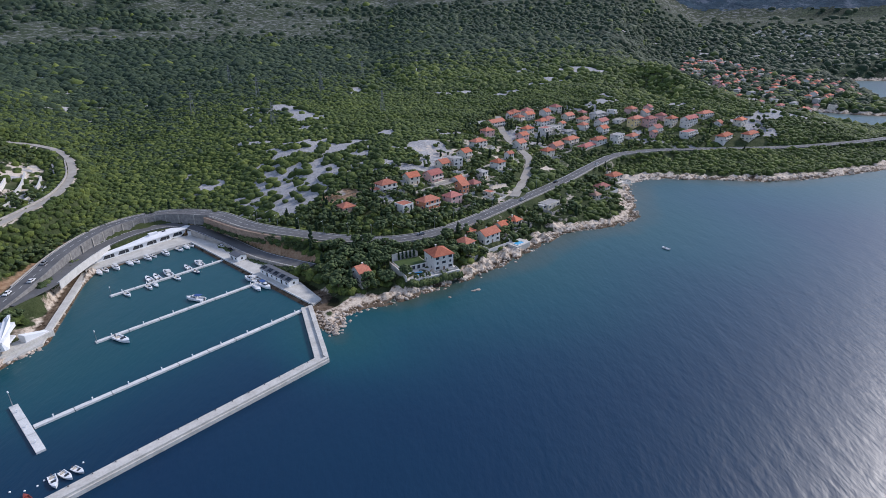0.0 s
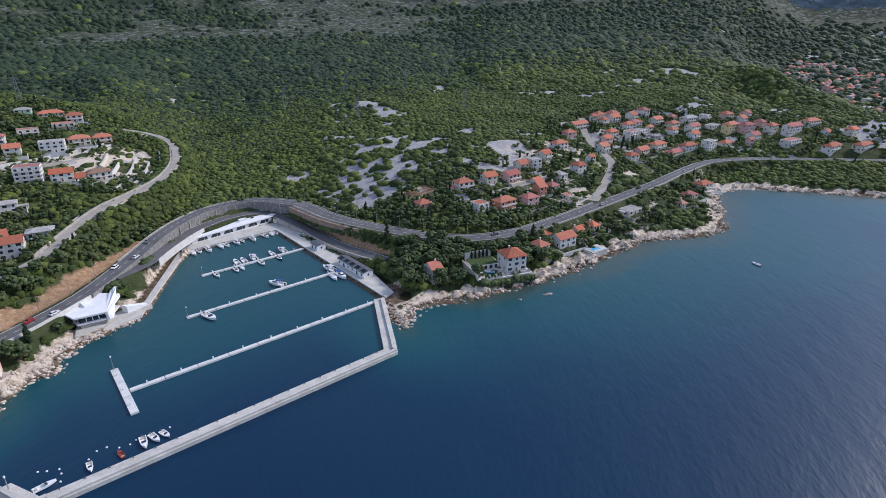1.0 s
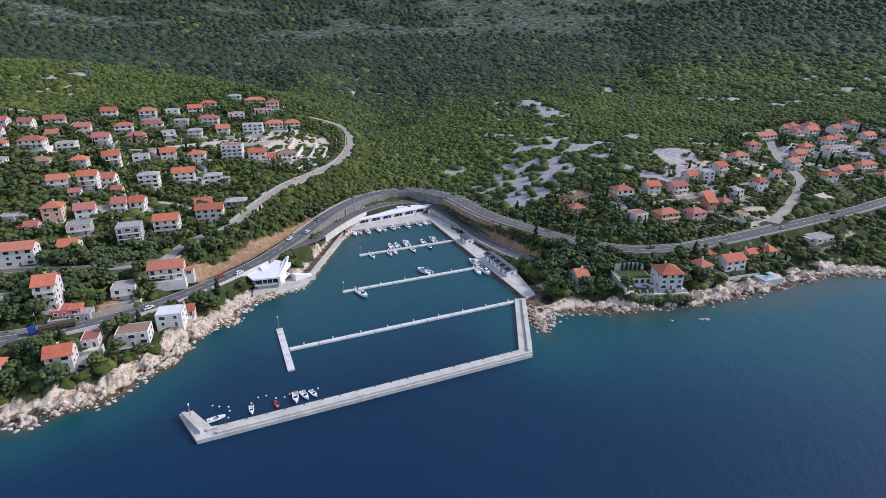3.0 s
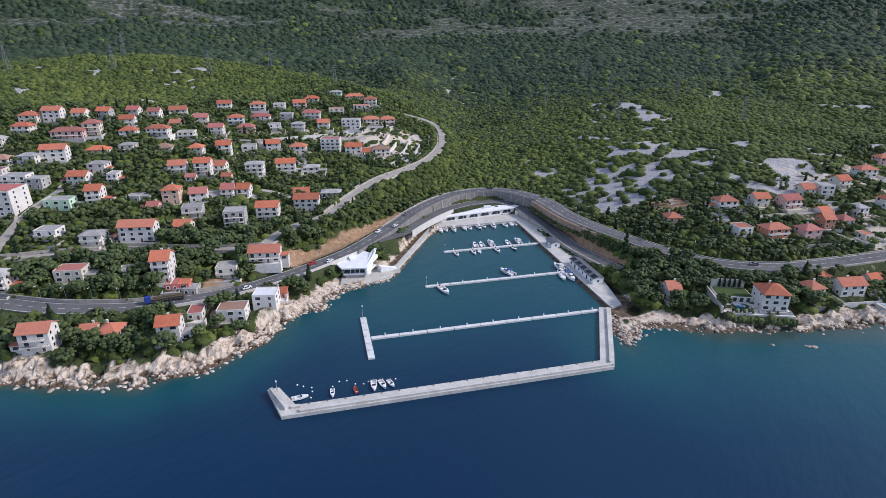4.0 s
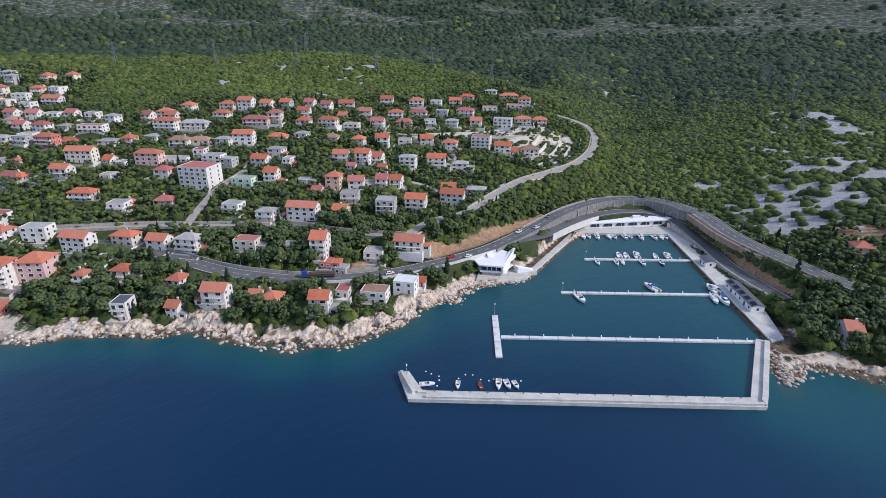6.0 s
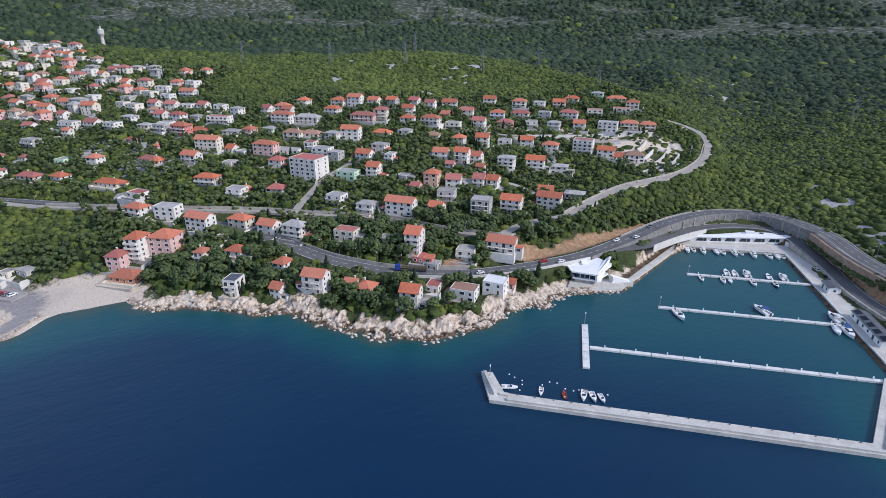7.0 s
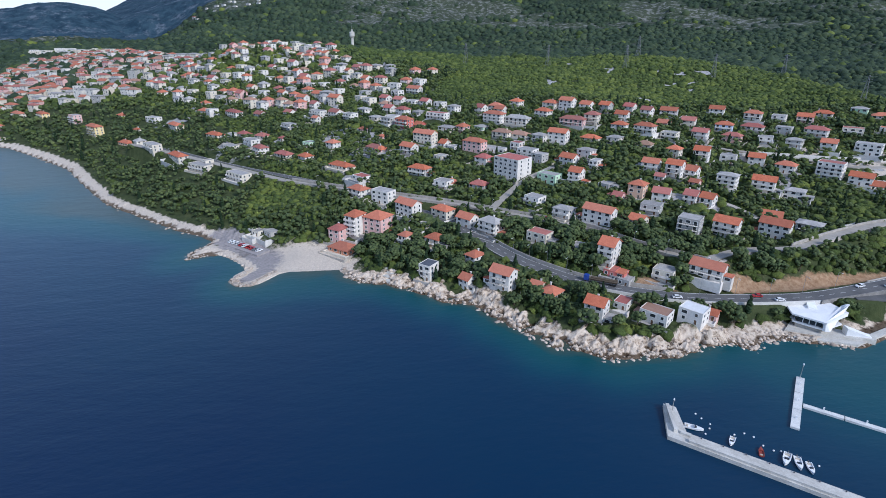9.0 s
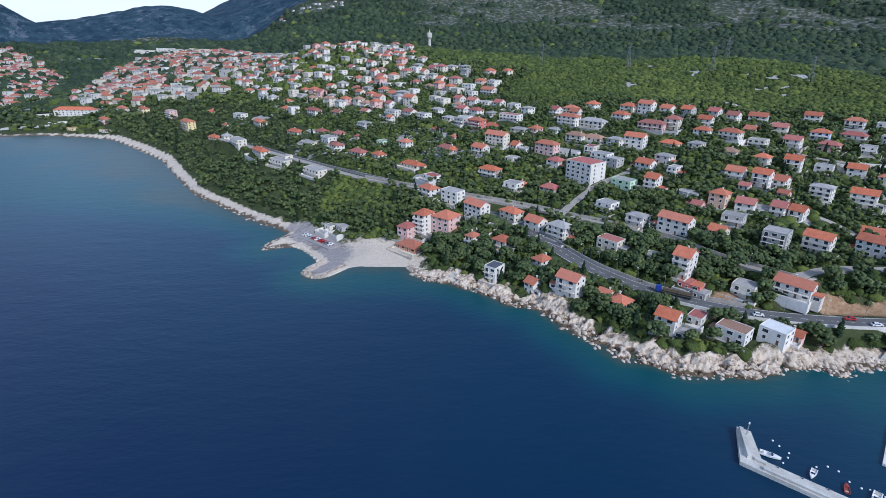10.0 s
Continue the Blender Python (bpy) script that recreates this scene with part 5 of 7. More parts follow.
    HOUSES.append((x, y, max(w, d) * 0.62))
    return tagged(home, label, category, group)


# the hill above the marina
house(-487, 130.5, 10, 8.2, 2, "hrw")
house(-486, 111.4, 11.4, 8.2, 2, "hrw")
house(-455.9, 103.5, 17.6, 8.2, 3, "hrw")
house(-445.8, 121.3, 20.4, 8.2, 2, "hgw")
house(-420.7, 102, 13.9, 8.2, 2, "hbc")
house(-416.5, 115.3, 15.8, 8.2, 1, "hbc")
house(-398.9, 126.3, 10.7, 8.2, 2, "pgw")
house(-468.4, 156.3, 13, 8.2, 2, "hrc")
house(-452.3, 145, 12.4, 8.2, 2, "hrw")
house(-459.1, 167.8, 12.2, 8.2, 3, "grw")
house(-450.1, 181.7, 9.7, 8.2, 2, "grw")
house(-443.2, 195.7, 9, 8.2, 2, "grg")
house(-420.2, 159.4, 19.7, 8.2, 2, "hmp")
house(-417.4, 173.9, 10.7, 8.2, 3, "hmc")
house(-394.2, 139.2, 14.2, 8.2, 3, "grw")
house(-393, 164.1, 13.4, 8.2, 1, "hrc")
house(-378.6, 176.8, 9.4, 8.2, 2, "pgc")
house(-371.3, 196.7, 10.7, 8.2, 1, "hbc")
house(-359.5, 148.1, 10.6, 8.2, 2, "pgw")
house(-354.2, 134, 10.8, 8.2, 2, "grw")
house(-339.6, 147.3, 5.8, 8.2, 2, "fgw")
house(-422.3, 201, 9.8, 8.2, 2, "grw")
house(-446.6, 218.8, 8.7, 8.2, 2, "gmw")
house(-402.8, 190.7, 11, 8.2, 2, "hrw")
house(-438.7, 230.6, 8.9, 8.2, 2, "gmw")
house(-435.7, 248.6, 13.1, 8.2, 2, "grg")
house(-395.2, 208, 14.8, 8.2, 2, "hrw")
house(-384.6, 223, 11.7, 8.2, 2, "fgc")
house(-412.9, 232.4, 8.7, 8.2, 1, "grc")
house(-330.3, 181.7, 10.4, 8.2, 2, "grw")
house(-393.6, 90.9, 18.2, 8.2, 1, "fgw")
house(-388.7, 106.2, 7.6, 8.2, 2, "fmw")
house(-373.4, 109.9, 13.5, 8.2, 2, "fgw")
house(-363.7, 116, 8.9, 8.2, 2, "fgg")
house(-373.3, 78, 10.2, 8.2, 2, "hmw")
house(-322.7, 127.9, 7.9, 8.2, 3, "grw")
house(-330.2, 112.7, 13.7, 8.2, 2, "fgn")
house(-311.1, 143.3, 7.5, 8.2, 1, "fgg")
house(-295.6, 156.2, 9.1, 8.2, 3, "hrs")
house(-313.8, 179.7, 5.7, 5.3, 1, "gmw")
house(-288.4, 167.8, 9.4, 8.2, 2, "gmw")
house(-293, 143.3, 5.7, 6.8, 1, "gmp")
house(-334.8, 67.4, 10.9, 8.2, 1, "hmg")
house(-303.2, 95.5, 10.4, 8.2, 2, "fgw")
house(-284.6, 107.4, 10.3, 8.2, 2, "pgw")
house(-270.5, 122.6, 16.6, 8.2, 3, "grw")
house(-265, 142.8, 8.2, 8.2, 1, "grc")
house(-275.7, 155.5, 10.7, 8.2, 2, "fgg")
house(-408.9, 251.2, 10.1, 8.2, 2, "gmc")
house(-433.3, 290.2, 11.3, 8.2, 2, "grw")
house(-415.3, 311, 12.6, 8.2, 2, "hrw")
house(-409.3, 329.9, 10.1, 8.2, 2, "fgw")
house(-401.6, 277.5, 12.6, 8.2, 2, "hrb")
house(-387.4, 249.4, 10.7, 8.2, 2, "gmw")
house(-383.6, 273.4, 13.2, 8.2, 2, "hmp")
house(-401.8, 302.4, 16.1, 8.2, 1, "hmw")
house(-373.2, 293.3, 10, 8.2, 2, "fgw")
house(-387.7, 319.2, 10.7, 8.2, 2, "fgg")
house(-362.9, 309.7, 10.3, 8.2, 2, "pgg")
house(-404.2, 349.3, 11.5, 8.2, 2, "grp")
house(-378.6, 339.1, 16, 8.2, 2, "hmw")
house(-410.5, 370.2, 13.1, 8.2, 1, "hrc")
house(-406.7, 398.9, 11.6, 8.2, 1, "pgn")
house(-389.3, 406.9, 18.2, 8.2, 1, "hrc")
house(-364.7, 403.1, 11.4, 8.2, 2, "hrw")
house(-373.7, 365.7, 13.8, 8.2, 2, "fmc")
house(-364.1, 389.6, 15.4, 8.2, 1, "frc")
house(-339.5, 348.9, 15.9, 8.2, 3, "fgw")
house(-335.7, 370, 14.5, 8.2, 2, "hrc")
house(-333.2, 389.9, 13.7, 8.2, 2, "hrs")
house(-351.5, 327.8, 9.8, 8.2, 2, "grw")
house(-312.2, 297.3, 14.8, 9.7, 4, "fmw")
house(-351.7, 208.8, 9.2, 8.2, 2, "hrc")
house(-345.3, 225.9, 9.6, 8.2, 3, "grw")
house(-347.1, 247.8, 10.3, 8.2, 2, "fgw")
house(-340.8, 264.8, 9.9, 8.2, 2, "grw")
house(-325.8, 276, 11.8, 8.2, 2, "hrw")
house(-299.3, 308.8, 12.6, 8.2, 2, "grw")
house(-285.5, 324.2, 14.4, 8.2, 2, "hbw")
house(-291.6, 314.2, 6.8, 8.2, 1, "grw")
house(-318.7, 191.9, 9.8, 8.2, 3, "grw")
house(-317.4, 203.2, 7.2, 8.2, 2, "grw")
house(-305, 220.1, 11.4, 8.2, 3, "pgw")
house(-299.2, 241.1, 12.8, 8.2, 3, "grw")
house(-291.8, 257, 11.7, 8.2, 2, "pgw")
house(-304.4, 198.1, 5.7, 5.3, 1, "grp")
house(-284.5, 184.6, 7.2, 8.2, 2, "gmw")
house(-279.8, 192.3, 7.4, 8.2, 2, "grw")
house(-264.8, 222.6, 10.4, 8.2, 1, "grw")
house(-244.6, 209.7, 14.4, 8.2, 3, "grw")
house(-248.3, 233.2, 12, 8.2, 2, "pgg")
house(-250.3, 164.2, 10.9, 9.7, 4, "fgg")
house(-248.4, 184.3, 12, 8.2, 3, "grw")
house(-293.9, 52.6, 10.5, 8.2, 2, "grw")
house(-280.1, 63.9, 12.2, 8.2, 3, "hgw")
house(-262.7, 86.8, 11.9, 8.2, 2, "fmc")
house(-244.7, 102.5, 7.5, 8.2, 1, "fgw")
house(-229, 110.8, 7.6, 9.7, 4, "grw")
house(-222.6, 110.3, 5.7, 6.8, 1, "fmr")
house(-215.5, 114.3, 5.7, 6.8, 1, "fgg")
house(-252.5, 49.6, 6.8, 8.2, 2, "hrw")
house(-235.9, 42.9, 5.7, 6.8, 2, "grw")
house(-225.2, 58, 10.5, 8.2, 3, "grw")
house(-210.9, 76.9, 7.9, 8.2, 2, "hrc")
house(-220.8, 73.5, 5.7, 6.8, 1, "grc")
house(-193.3, 91.1, 8.2, 8.2, 3, "grw")
house(-198.8, 105.6, 6, 8.2, 1, "fmw")
house(-187.7, 115.3, 11.6, 8.2, 2, "fbw")
house(-184.1, 129.8, 9.9, 8.2, 2, "fww")
house(-186.7, 139.6, 5.7, 5.3, 1, "grp")
house(-216.3, 133.7, 9.5, 8.2, 2, "fgc")
house(-209.5, 150.6, 14.4, 8.2, 2, "grw")
# the village east of the bay
house(-37, 342.3, 11.7, 8.2, 2, "hrw")
house(-59.4, 318.6, 8.4, 8.2, 1, "hrs")
house(-21.3, 359.7, 8.9, 8.2, 2, "grc")
house(-23.6, 315.9, 8.2, 8.2, 2, "frw")
house(-9.3, 326.3, 13.2, 8.2, 2, "hro")
house(6.2, 338, 10.2, 8.2, 2, "hmp")
house(-6.8, 369.8, 11.3, 8.2, 2, "gmp")
house(0.1, 393.6, 8, 8.2, 2, "grc")
house(9.5, 399.4, 8.3, 8.2, 3, "fgw")
house(17.2, 420.8, 9, 8.2, 2, "grc")
house(28, 386.4, 6.8, 8.2, 2, "pgw")
house(10.7, 372, 6.3, 8.2, 1, "grw")
house(21.8, 371.3, 7.5, 8.2, 1, "hmw")
house(13.3, 358.6, 6, 8.2, 2, "gro")
house(32, 358.2, 5.7, 6.8, 1, "frc")
house(42.2, 405.4, 8.7, 8.2, 2, "hrw")
house(53.6, 430.7, 5.7, 5.3, 2, "grw")
house(30, 454.3, 12.9, 8.2, 2, "hrw")
house(41.6, 501.5, 10.5, 8.2, 2, "hrp")
house(52.9, 543.9, 20.1, 8.2, 2, "grw")
house(69.2, 564.3, 5.7, 5.3, 2, "grw")
house(78, 560.1, 9.4, 8.2, 2, "hrc")
house(89.7, 572.8, 11.7, 8.2, 2, "grw")
house(67.6, 474.2, 10, 8.2, 2, "grw")
house(74.2, 502.8, 9.4, 8.2, 2, "grp")
house(81.6, 525.2, 11.9, 8.2, 2, "hrc")
house(101.1, 553.2, 13.1, 8.2, 2, "hrw")
house(15.5, 298.2, 5.7, 5.3, 1, "hrc")
house(26.1, 295, 12.5, 8.2, 2, "grw")
house(44.9, 323.2, 6, 8.2, 1, "hrc")
house(35.4, 312.3, 5.7, 6.8, 1, "grc")
house(72.5, 352.4, 13.6, 8.2, 1, "fgc")
house(132.5, 579.9, 12.7, 8.2, 2, "grc")
house(146, 568.9, 14.7, 8.2, 2, "hrc")
house(152.7, 602.8, 9.4, 8.2, 1, "hmc")
house(166.2, 588.4, 18.1, 8.2, 2, "hgw")
house(164.1, 564.1, 17.3, 8.2, 2, "gmw")
house(160.4, 545.4, 10.2, 8.2, 2, "grw")
house(182.6, 593.8, 7.2, 8.2, 2, "fgw")
house(185.4, 573.7, 15.5, 8.2, 1, "fgw")
house(198.3, 562.4, 17.1, 8.2, 3, "hry")
house(212.8, 562.4, 14.8, 8.2, 3, "hmp")
house(227, 609.6, 7.3, 8.2, 2, "gmp")
house(234.6, 561.8, 12.4, 8.2, 3, "hrc")
house(252.1, 559.6, 20.9, 8.2, 3, "gmw")
house(277.6, 581.9, 19.6, 8.2, 2, "hrw")
house(282.3, 559, 7.5, 8.2, 1, "grw")
house(303.5, 558.4, 13.9, 8.2, 2, "hrc")
house(270.8, 520.8, 20.7, 8.2, 2, "hrw")
house(297.5, 525.2, 20.9, 8.2, 2, "hrc")
house(241.3, 532.3, 20.9, 8.2, 2, "fmw")
house(206.8, 532, 5.7, 5.3, 2, "grp")
house(186.1, 531.7, 13.7, 8.2, 1, "hrw")
house(168.5, 522.2, 13.4, 8.2, 3, "fgw")
house(148.9, 516, 17.2, 8.2, 2, "hrw")
house(135.1, 503.3, 20.9, 8.2, 1, "hmc")
house(120.4, 509.2, 17.7, 8.2, 2, "hrc")
house(102.9, 487.9, 14.5, 8.2, 2, "grp")
house(91.6, 468.1, 10.2, 8.2, 2, "hrc")
house(123.4, 536.7, 9.3, 8.2, 1, "pgg")
house(99.3, 526.2, 12.2, 8.2, 3, "fmw")
house(110, 539.5, 12.9, 8.2, 2, "fgw")
house(120.2, 548.6, 5.8, 5.3, 2, "grc")
house(108.1, 560.8, 13.5, 8.2, 2, "hmw")
house(139.2, 428.8, 13, 8.2, 2, "hrc")
house(121.7, 401.3, 11.7, 8.2, 1, "hmc")
house(109.1, 374.6, 5.7, 8.2, 1, "hbc")
house(-40.8, 243.8, 5.9, 8.2, 2, "grw")
house(12.3, 281.5, 8, 8.2, 2, "hrc")
# the western quarter
house(-597.4, 26.4, 13.1, 8.2, 2, "fgw")
house(-563.7, 27.5, 10.7, 8.2, 2, "fgw")
house(-550, 15.3, 10.3, 8.2, 2, "gmw")
house(-540.4, 28.3, 10.1, 8.2, 2, "gmw")
house(-527.6, 39.9, 11.1, 8.2, 2, "fgw")
house(-519.1, 51.7, 8.4, 8.2, 2, "gmw")
house(-507.6, 63.9, 9.4, 8.2, 2, "fgw")
house(-489.3, 74.1, 9, 8.2, 2, "pgw")
house(-573.4, 45.8, 15.3, 8.2, 2, "grw")
house(-516.4, 17.7, 9.4, 8.2, 2, "gmw")
house(-501.9, 29.3, 11.6, 8.2, 2, "hmw")
house(-496, 43.2, 9, 8.2, 1, "pgg")
house(-478, 57.9, 19.2, 8.2, 2, "fmw")
house(-482.6, 97.5, 8, 8.2, 2, "gmw")
house(-472.2, 112.3, 9, 8.2, 2, "grw")
house(-446.7, 62, 13.4, 8.2, 1, "pgw")
house(-441.1, 74.1, 7.9, 8.2, 2, "hrp")
house(-484.9, 15.5, 12.3, 8.2, 2, "fgg")
house(-472.4, 28.4, 14.3, 8.2, 3, "hrr")
house(-469.1, 41.3, 8.3, 8.2, 1, "grr")
house(-445, 90.8, 10.3, 8.2, 1, "pgn")
house(-426.8, 41.7, 18, 8.2, 3, "grc")
house(-398.6, 76.1, 16.7, 8.2, 3, "hrp")
house(-411.7, 27.7, 12, 8.2, 2, "grw")
house(-417.4, 55.9, 6.1, 8.2, 1, "grw")
house(-407, 62, 7, 8.2, 1, "fgw")
house(-395.8, 50.2, 7.6, 8.2, 1, "fgc")
house(-371.1, 32.1, 14.4, 8.2, 2, "hrg")
house(-342.6, 45.2, 10.5, 8.2, 2, "fgw")
house(-344.8, 50.6, 6.2, 8.2, 1, "hro")
house(-421.4, 6.9, 6.7, 8.2, 1, "hrp")
house(-336.1, 5.5, 13.7, 8.2, 3, "fgw")
house(-314.8, 19.9, 14.4, 8.2, 3, "grw")
house(-307.9, 40.3, 12.4, 8.2, 2, "hrc")
house(-296.1, 29.5, 5.7, 6.8, 1, "fgc")
house(-283.6, 16, 5.7, 6.8, 2, "hrc")
house(-276.1, 32.1, 9.4, 8.2, 2, "hrc")
house(-249.5, 25.2, 6.8, 8.2, 3, "fdw")
house(-346.7, -10.1, 12.4, 8.2, 2, "hrw")
house(-371.9, -8.2, 11.4, 8.2, 1, "fmw")
house(-400.1, -23.4, 18.4, 8.2, 1, "hrc")
house(-410.3, -99.7, 20.9, 8.2, 2, "fgc")
house(-447.2, -130.7, 5.7, 6.8, 1, "fgc")
# towards the harbour town
house(-585.4, -196.3, 20.9, 8.2, 2, "hrc")
house(-530.1, -144.4, 17.7, 8.2, 1, "hrc")
house(-524.3, -127.6, 9.3, 8.2, 1, "fgw")
house(-519, -115.6, 13.3, 8.2, 1, "hmc")
house(-499, -96.2, 11.9, 8.2, 1, "hmc")
house(-484.9, -103.4, 15.4, 8.2, 2, "fgw")
house(-488.3, -122.1, 17.6, 8.2, 1, "fgc")
house(-461.4, -91.6, 12.3, 8.2, 2, "hmw")
house(-511, -73.8, 13.6, 8.2, 2, "fgg")
house(-481.3, -76.1, 5.7, 5.3, 1, "hmc")
house(-462.3, -51.9, 8.2, 8.2, 1, "fgn")
house(-446.8, -31.6, 8.9, 8.2, 2, "hrw")
house(-445.6, -70.8, 15.9, 8.2, 1, "hmc")
house(-432.4, -52.4, 10.2, 8.2, 1, "hrw")
house(-470.6, -160.5, 20.9, 8.2, 2, "hrc")
house(-442.8, -135.5, 20.9, 8.2, 2, "fgc")
house(-475.1, -7.5, 5.7, 5.3, 1, "hrp")
house(-451.4, 8.4, 5.7, 5.3, 1, "hrp")
house(-427.6, 2.5, 15.5, 8.2, 1, "hmc")
house(-515.4, -50, 6.5, 5.3, 2, "grw")
house(-592.5, -139.7, 20.9, 8.2, 2, "hmw")
house(-574.5, -110.2, 12.8, 8.2, 1, "gmw")
house(-561.8, -79.5, 9.8, 8.2, 1, "gmw")
house(-539.6, -49.9, 15.7, 8.2, 2, "fgw")
house(-530.9, -32.8, 13.3, 8.2, 2, "gmw")
house(-514, -18.6, 12.4, 8.2, 2, "fgw")
house(-526.4, -5.6, 11.1, 8.2, 2, "pgw")
house(-499.5, 5, 11.6, 8.2, 1, "pgc")
house(-489.5, 19, 11.1, 8.2, 2, "fgw")
house(-615.4, -287.7, 20.9, 8.7, 4, "hry")
house(-715, -441.9, 20.9, 8.7, 2, "hrp")
house(-764.5, -443.6, 20.9, 8.7, 2, "hrc")
house(-683.9, -338, 14.7, 8.7, 4, "fgp")
house(-747.9, -405.8, 20.9, 8.7, 2, "hry")
house(-563.9, -237.7, 16.8, 8.2, 1, "hrs")
house(-523.9, -209.5, 8.6, 8.2, 1, "hgc")
house(-498.7, -189.7, 20.9, 8.2, 2, "fgc")
house(-665.3, -277.9, 11.1, 8.7, 1, "hrc")
house(-598.4, -239.4, 5.7, 5.3, 1, "hrc")
house(-620.6, -229.4, 17, 8.7, 2, "fgw")
house(-320.9, -71.4, 5.7, 5.3, 1, "fgc")
# the bathing place below the harbour town
house(-742, -522, 24, 6, 1, "fww", turn=2.05)
house(-770, -560, 20, 6, 1, "fgw", turn=2.05)
house(-690, -470, 13, 6, 1, "fby", turn=1.2)
house(-672, -418, 16, 5, 1, "fmc", turn=1.1)


# ---- larger buildings ----
house(-346, 92, 20, 15, 5, "fmw", name="apartment_block", category="building", label="tall white five-storey apartment block with a reddish roof terrace")
VILLA_TURN = 0.5


def at_villa(a, b, z=0.0):
    """Metres along and behind the middle of the villa's terrace."""
    c, s = math.cos(VILLA_TURN), math.sin(VILLA_TURN)
    return Vector((-10.0 + a * c - b * s, 250.0 + a * s + b * c, z))


villa = house(at_villa(10.7, 3.3).x, at_villa(10.7, 3.3).y, 11.0, 11.0, 3, "hrw", turn=VILLA_TURN, name="villa", z=5.0, category="villa", label="large white three-storey villa with an orange tiled roof above the shore")
house(-304, 1, 13, 12, 4, "hrp", turn=SEAWARD + 0.15, name="hotel", category="building", label="pink four-storey hotel with an orange tiled roof")
house(-305, -12, 8, 10, 5, "hrw", turn=SEAWARD + 0.15, name="hotel_wing", category="building", label="tall white hotel wing with an orange tiled roof")
house(-302, -22, 8, 9, 3, "hmp", turn=SEAWARD + 0.15, name="hotel_wing", category="building", label="pink three-storey hotel wing with a dark red roof")
house(-291, -19, 15, 10, 1, "hro", turn=SEAWARD + 0.1, name="restaurant", category="building", label="low restaurant pavilion with a wide orange tiled roof")
house(-317, -63, 7, 6, 1, "fgg", name="stone_hut", label="ruined grey stone hut without a roof")
house(-768, -512, 56, 13, 3, "hrw", turn=SEAWARD + 0.75, name="hotel", far=1, category="building", label="long white seaside hotel with an orange tiled roof")


def make_pool(cx, cy, z, w, d, turn, label):
    pool = tagged(new("swimming_pool"), label, "pool")
    pool.matrix_basis = Matrix.Translation((cx, cy, z)) @ Matrix.Rotation(turn, 4, "Z")
    bm = bmesh.new()
    for x0, x1, y0, y1 in ((-w / 2 - .5, w / 2 + .5, -d / 2 - .5, -d / 2), (-w / 2 - .5, w / 2 + .5, d / 2, d / 2 + .5), (-w / 2 - .5, -w / 2, -d / 2, d / 2), (w / 2, w / 2 + .5, -d / 2, d / 2)):
        box(bm, x0, x1, y0, y1, -1.2, 0.15)
    part("coping", bm, WALL["w"], pool)
    bm = bmesh.new()
    box(bm, -w / 2, w / 2, -d / 2, d / 2, -1.2, 0.02)
    part("water", bm, POOL_WATER, pool, "bright turquoise water")


POOL_WATER = surface("pool_water", (0.06, 0.33, 0.55), (0.12, 0.45, 0.68), 0.5, 0.08, bump_by=0.1, spec=0.5)
LAWN = surface("lawn", (0.035, 0.065, 0.015), (0.075, 0.11, 0.035), 0.4, 0.95, 8.0)
make_pool(at_villa(-4.6, 0).x, at_villa(-4.6, 0).y, 5.05, 8.5, 3.8, VILLA_TURN, "bright turquoise swimming pool on the villa terrace")
make_pool(44, 292, 4.0, 6, 3.6, SEAWARD, "small turquoise swimming pool above the rocks")


def terrace(x, y, turn, w, d, z0, z1, name, mat, label):
    bm = bmesh.new()
    box(bm, -w / 2, w / 2, -d / 2, d / 2, z0 - z1, 0)
    t = part(name, bm, mat)
    t.matrix_basis = Matrix.Translation((x, y, z1)) @ Matrix.Rotation(turn, 4, "Z")
    return tagged(t, label, "terrace", kind="structure")


HOUSES.append((*at_villa(-3, 9).xy, 9.5))
for u in range(90, 150, 7):                                  # the marina building
    HOUSES.append((*mxy(u, 175 + 0.12 * (u - 90)), 6.5))
terrace(*at_villa(3, -0.3).xy, VILLA_TURN, 30, 11.4, -2, 4.9, "villa_terrace", WALL["w"], "white walled terrace of the villa")
terrace(*at_villa(-2.7, 10.3).xy, VILLA_TURN, 15.4, 9.4, 2, 7.4, "pool_house", WALL["w"], "white pool house with a flat roof under the lawn")
terrace(*at_villa(-2.7, 10.3).xy, VILLA_TURN, 14.6, 8.6, 7.405, 7.6, "villa_lawn", LAWN, "raised green lawn behind the pool")
terrace(44, 293, SEAWARD, 12, 8, -1, 3.9, "pool_terrace", CONCRETE, "pale concrete terrace above the rocks")
for i in range(5):
    terrace(-254.5 - i * 2.6, -0.5 + i * 1.6, SEAWARD + 0.25, 17 - i, 2.6, -2, 1.1 + i * 0.75, "bathing_step", CONCRETE, "broad pale concrete bathing step above the sea")
GRAVEL = surface("grey_gravel", (0.235, 0.215, 0.21), (0.40, 0.365, 0.35), 0.5, 0.95, 8.0)
terrace(-724, -540, 2.05, 78, 22, -1, 2.6, "bathing_platform", CONCRETE, "broad pale concrete bathing platform beside the sea")
terrace(-306, -76, 0.85, 30, 9, -1, 1.62, "parking", GRAVEL, "grey gravel parking place behind the beach")


# ---- the far quarters ----
def inside(x, y, poly):
    hit = False
    for (ax, ay), (bx, by) in zip(poly, poly[1:] + poly[:1]):
        if (ay > y) != (by > y) and x < (bx - ax) * (y - ay) / (by - ay) + ax:
            hit = not hit
    return hit


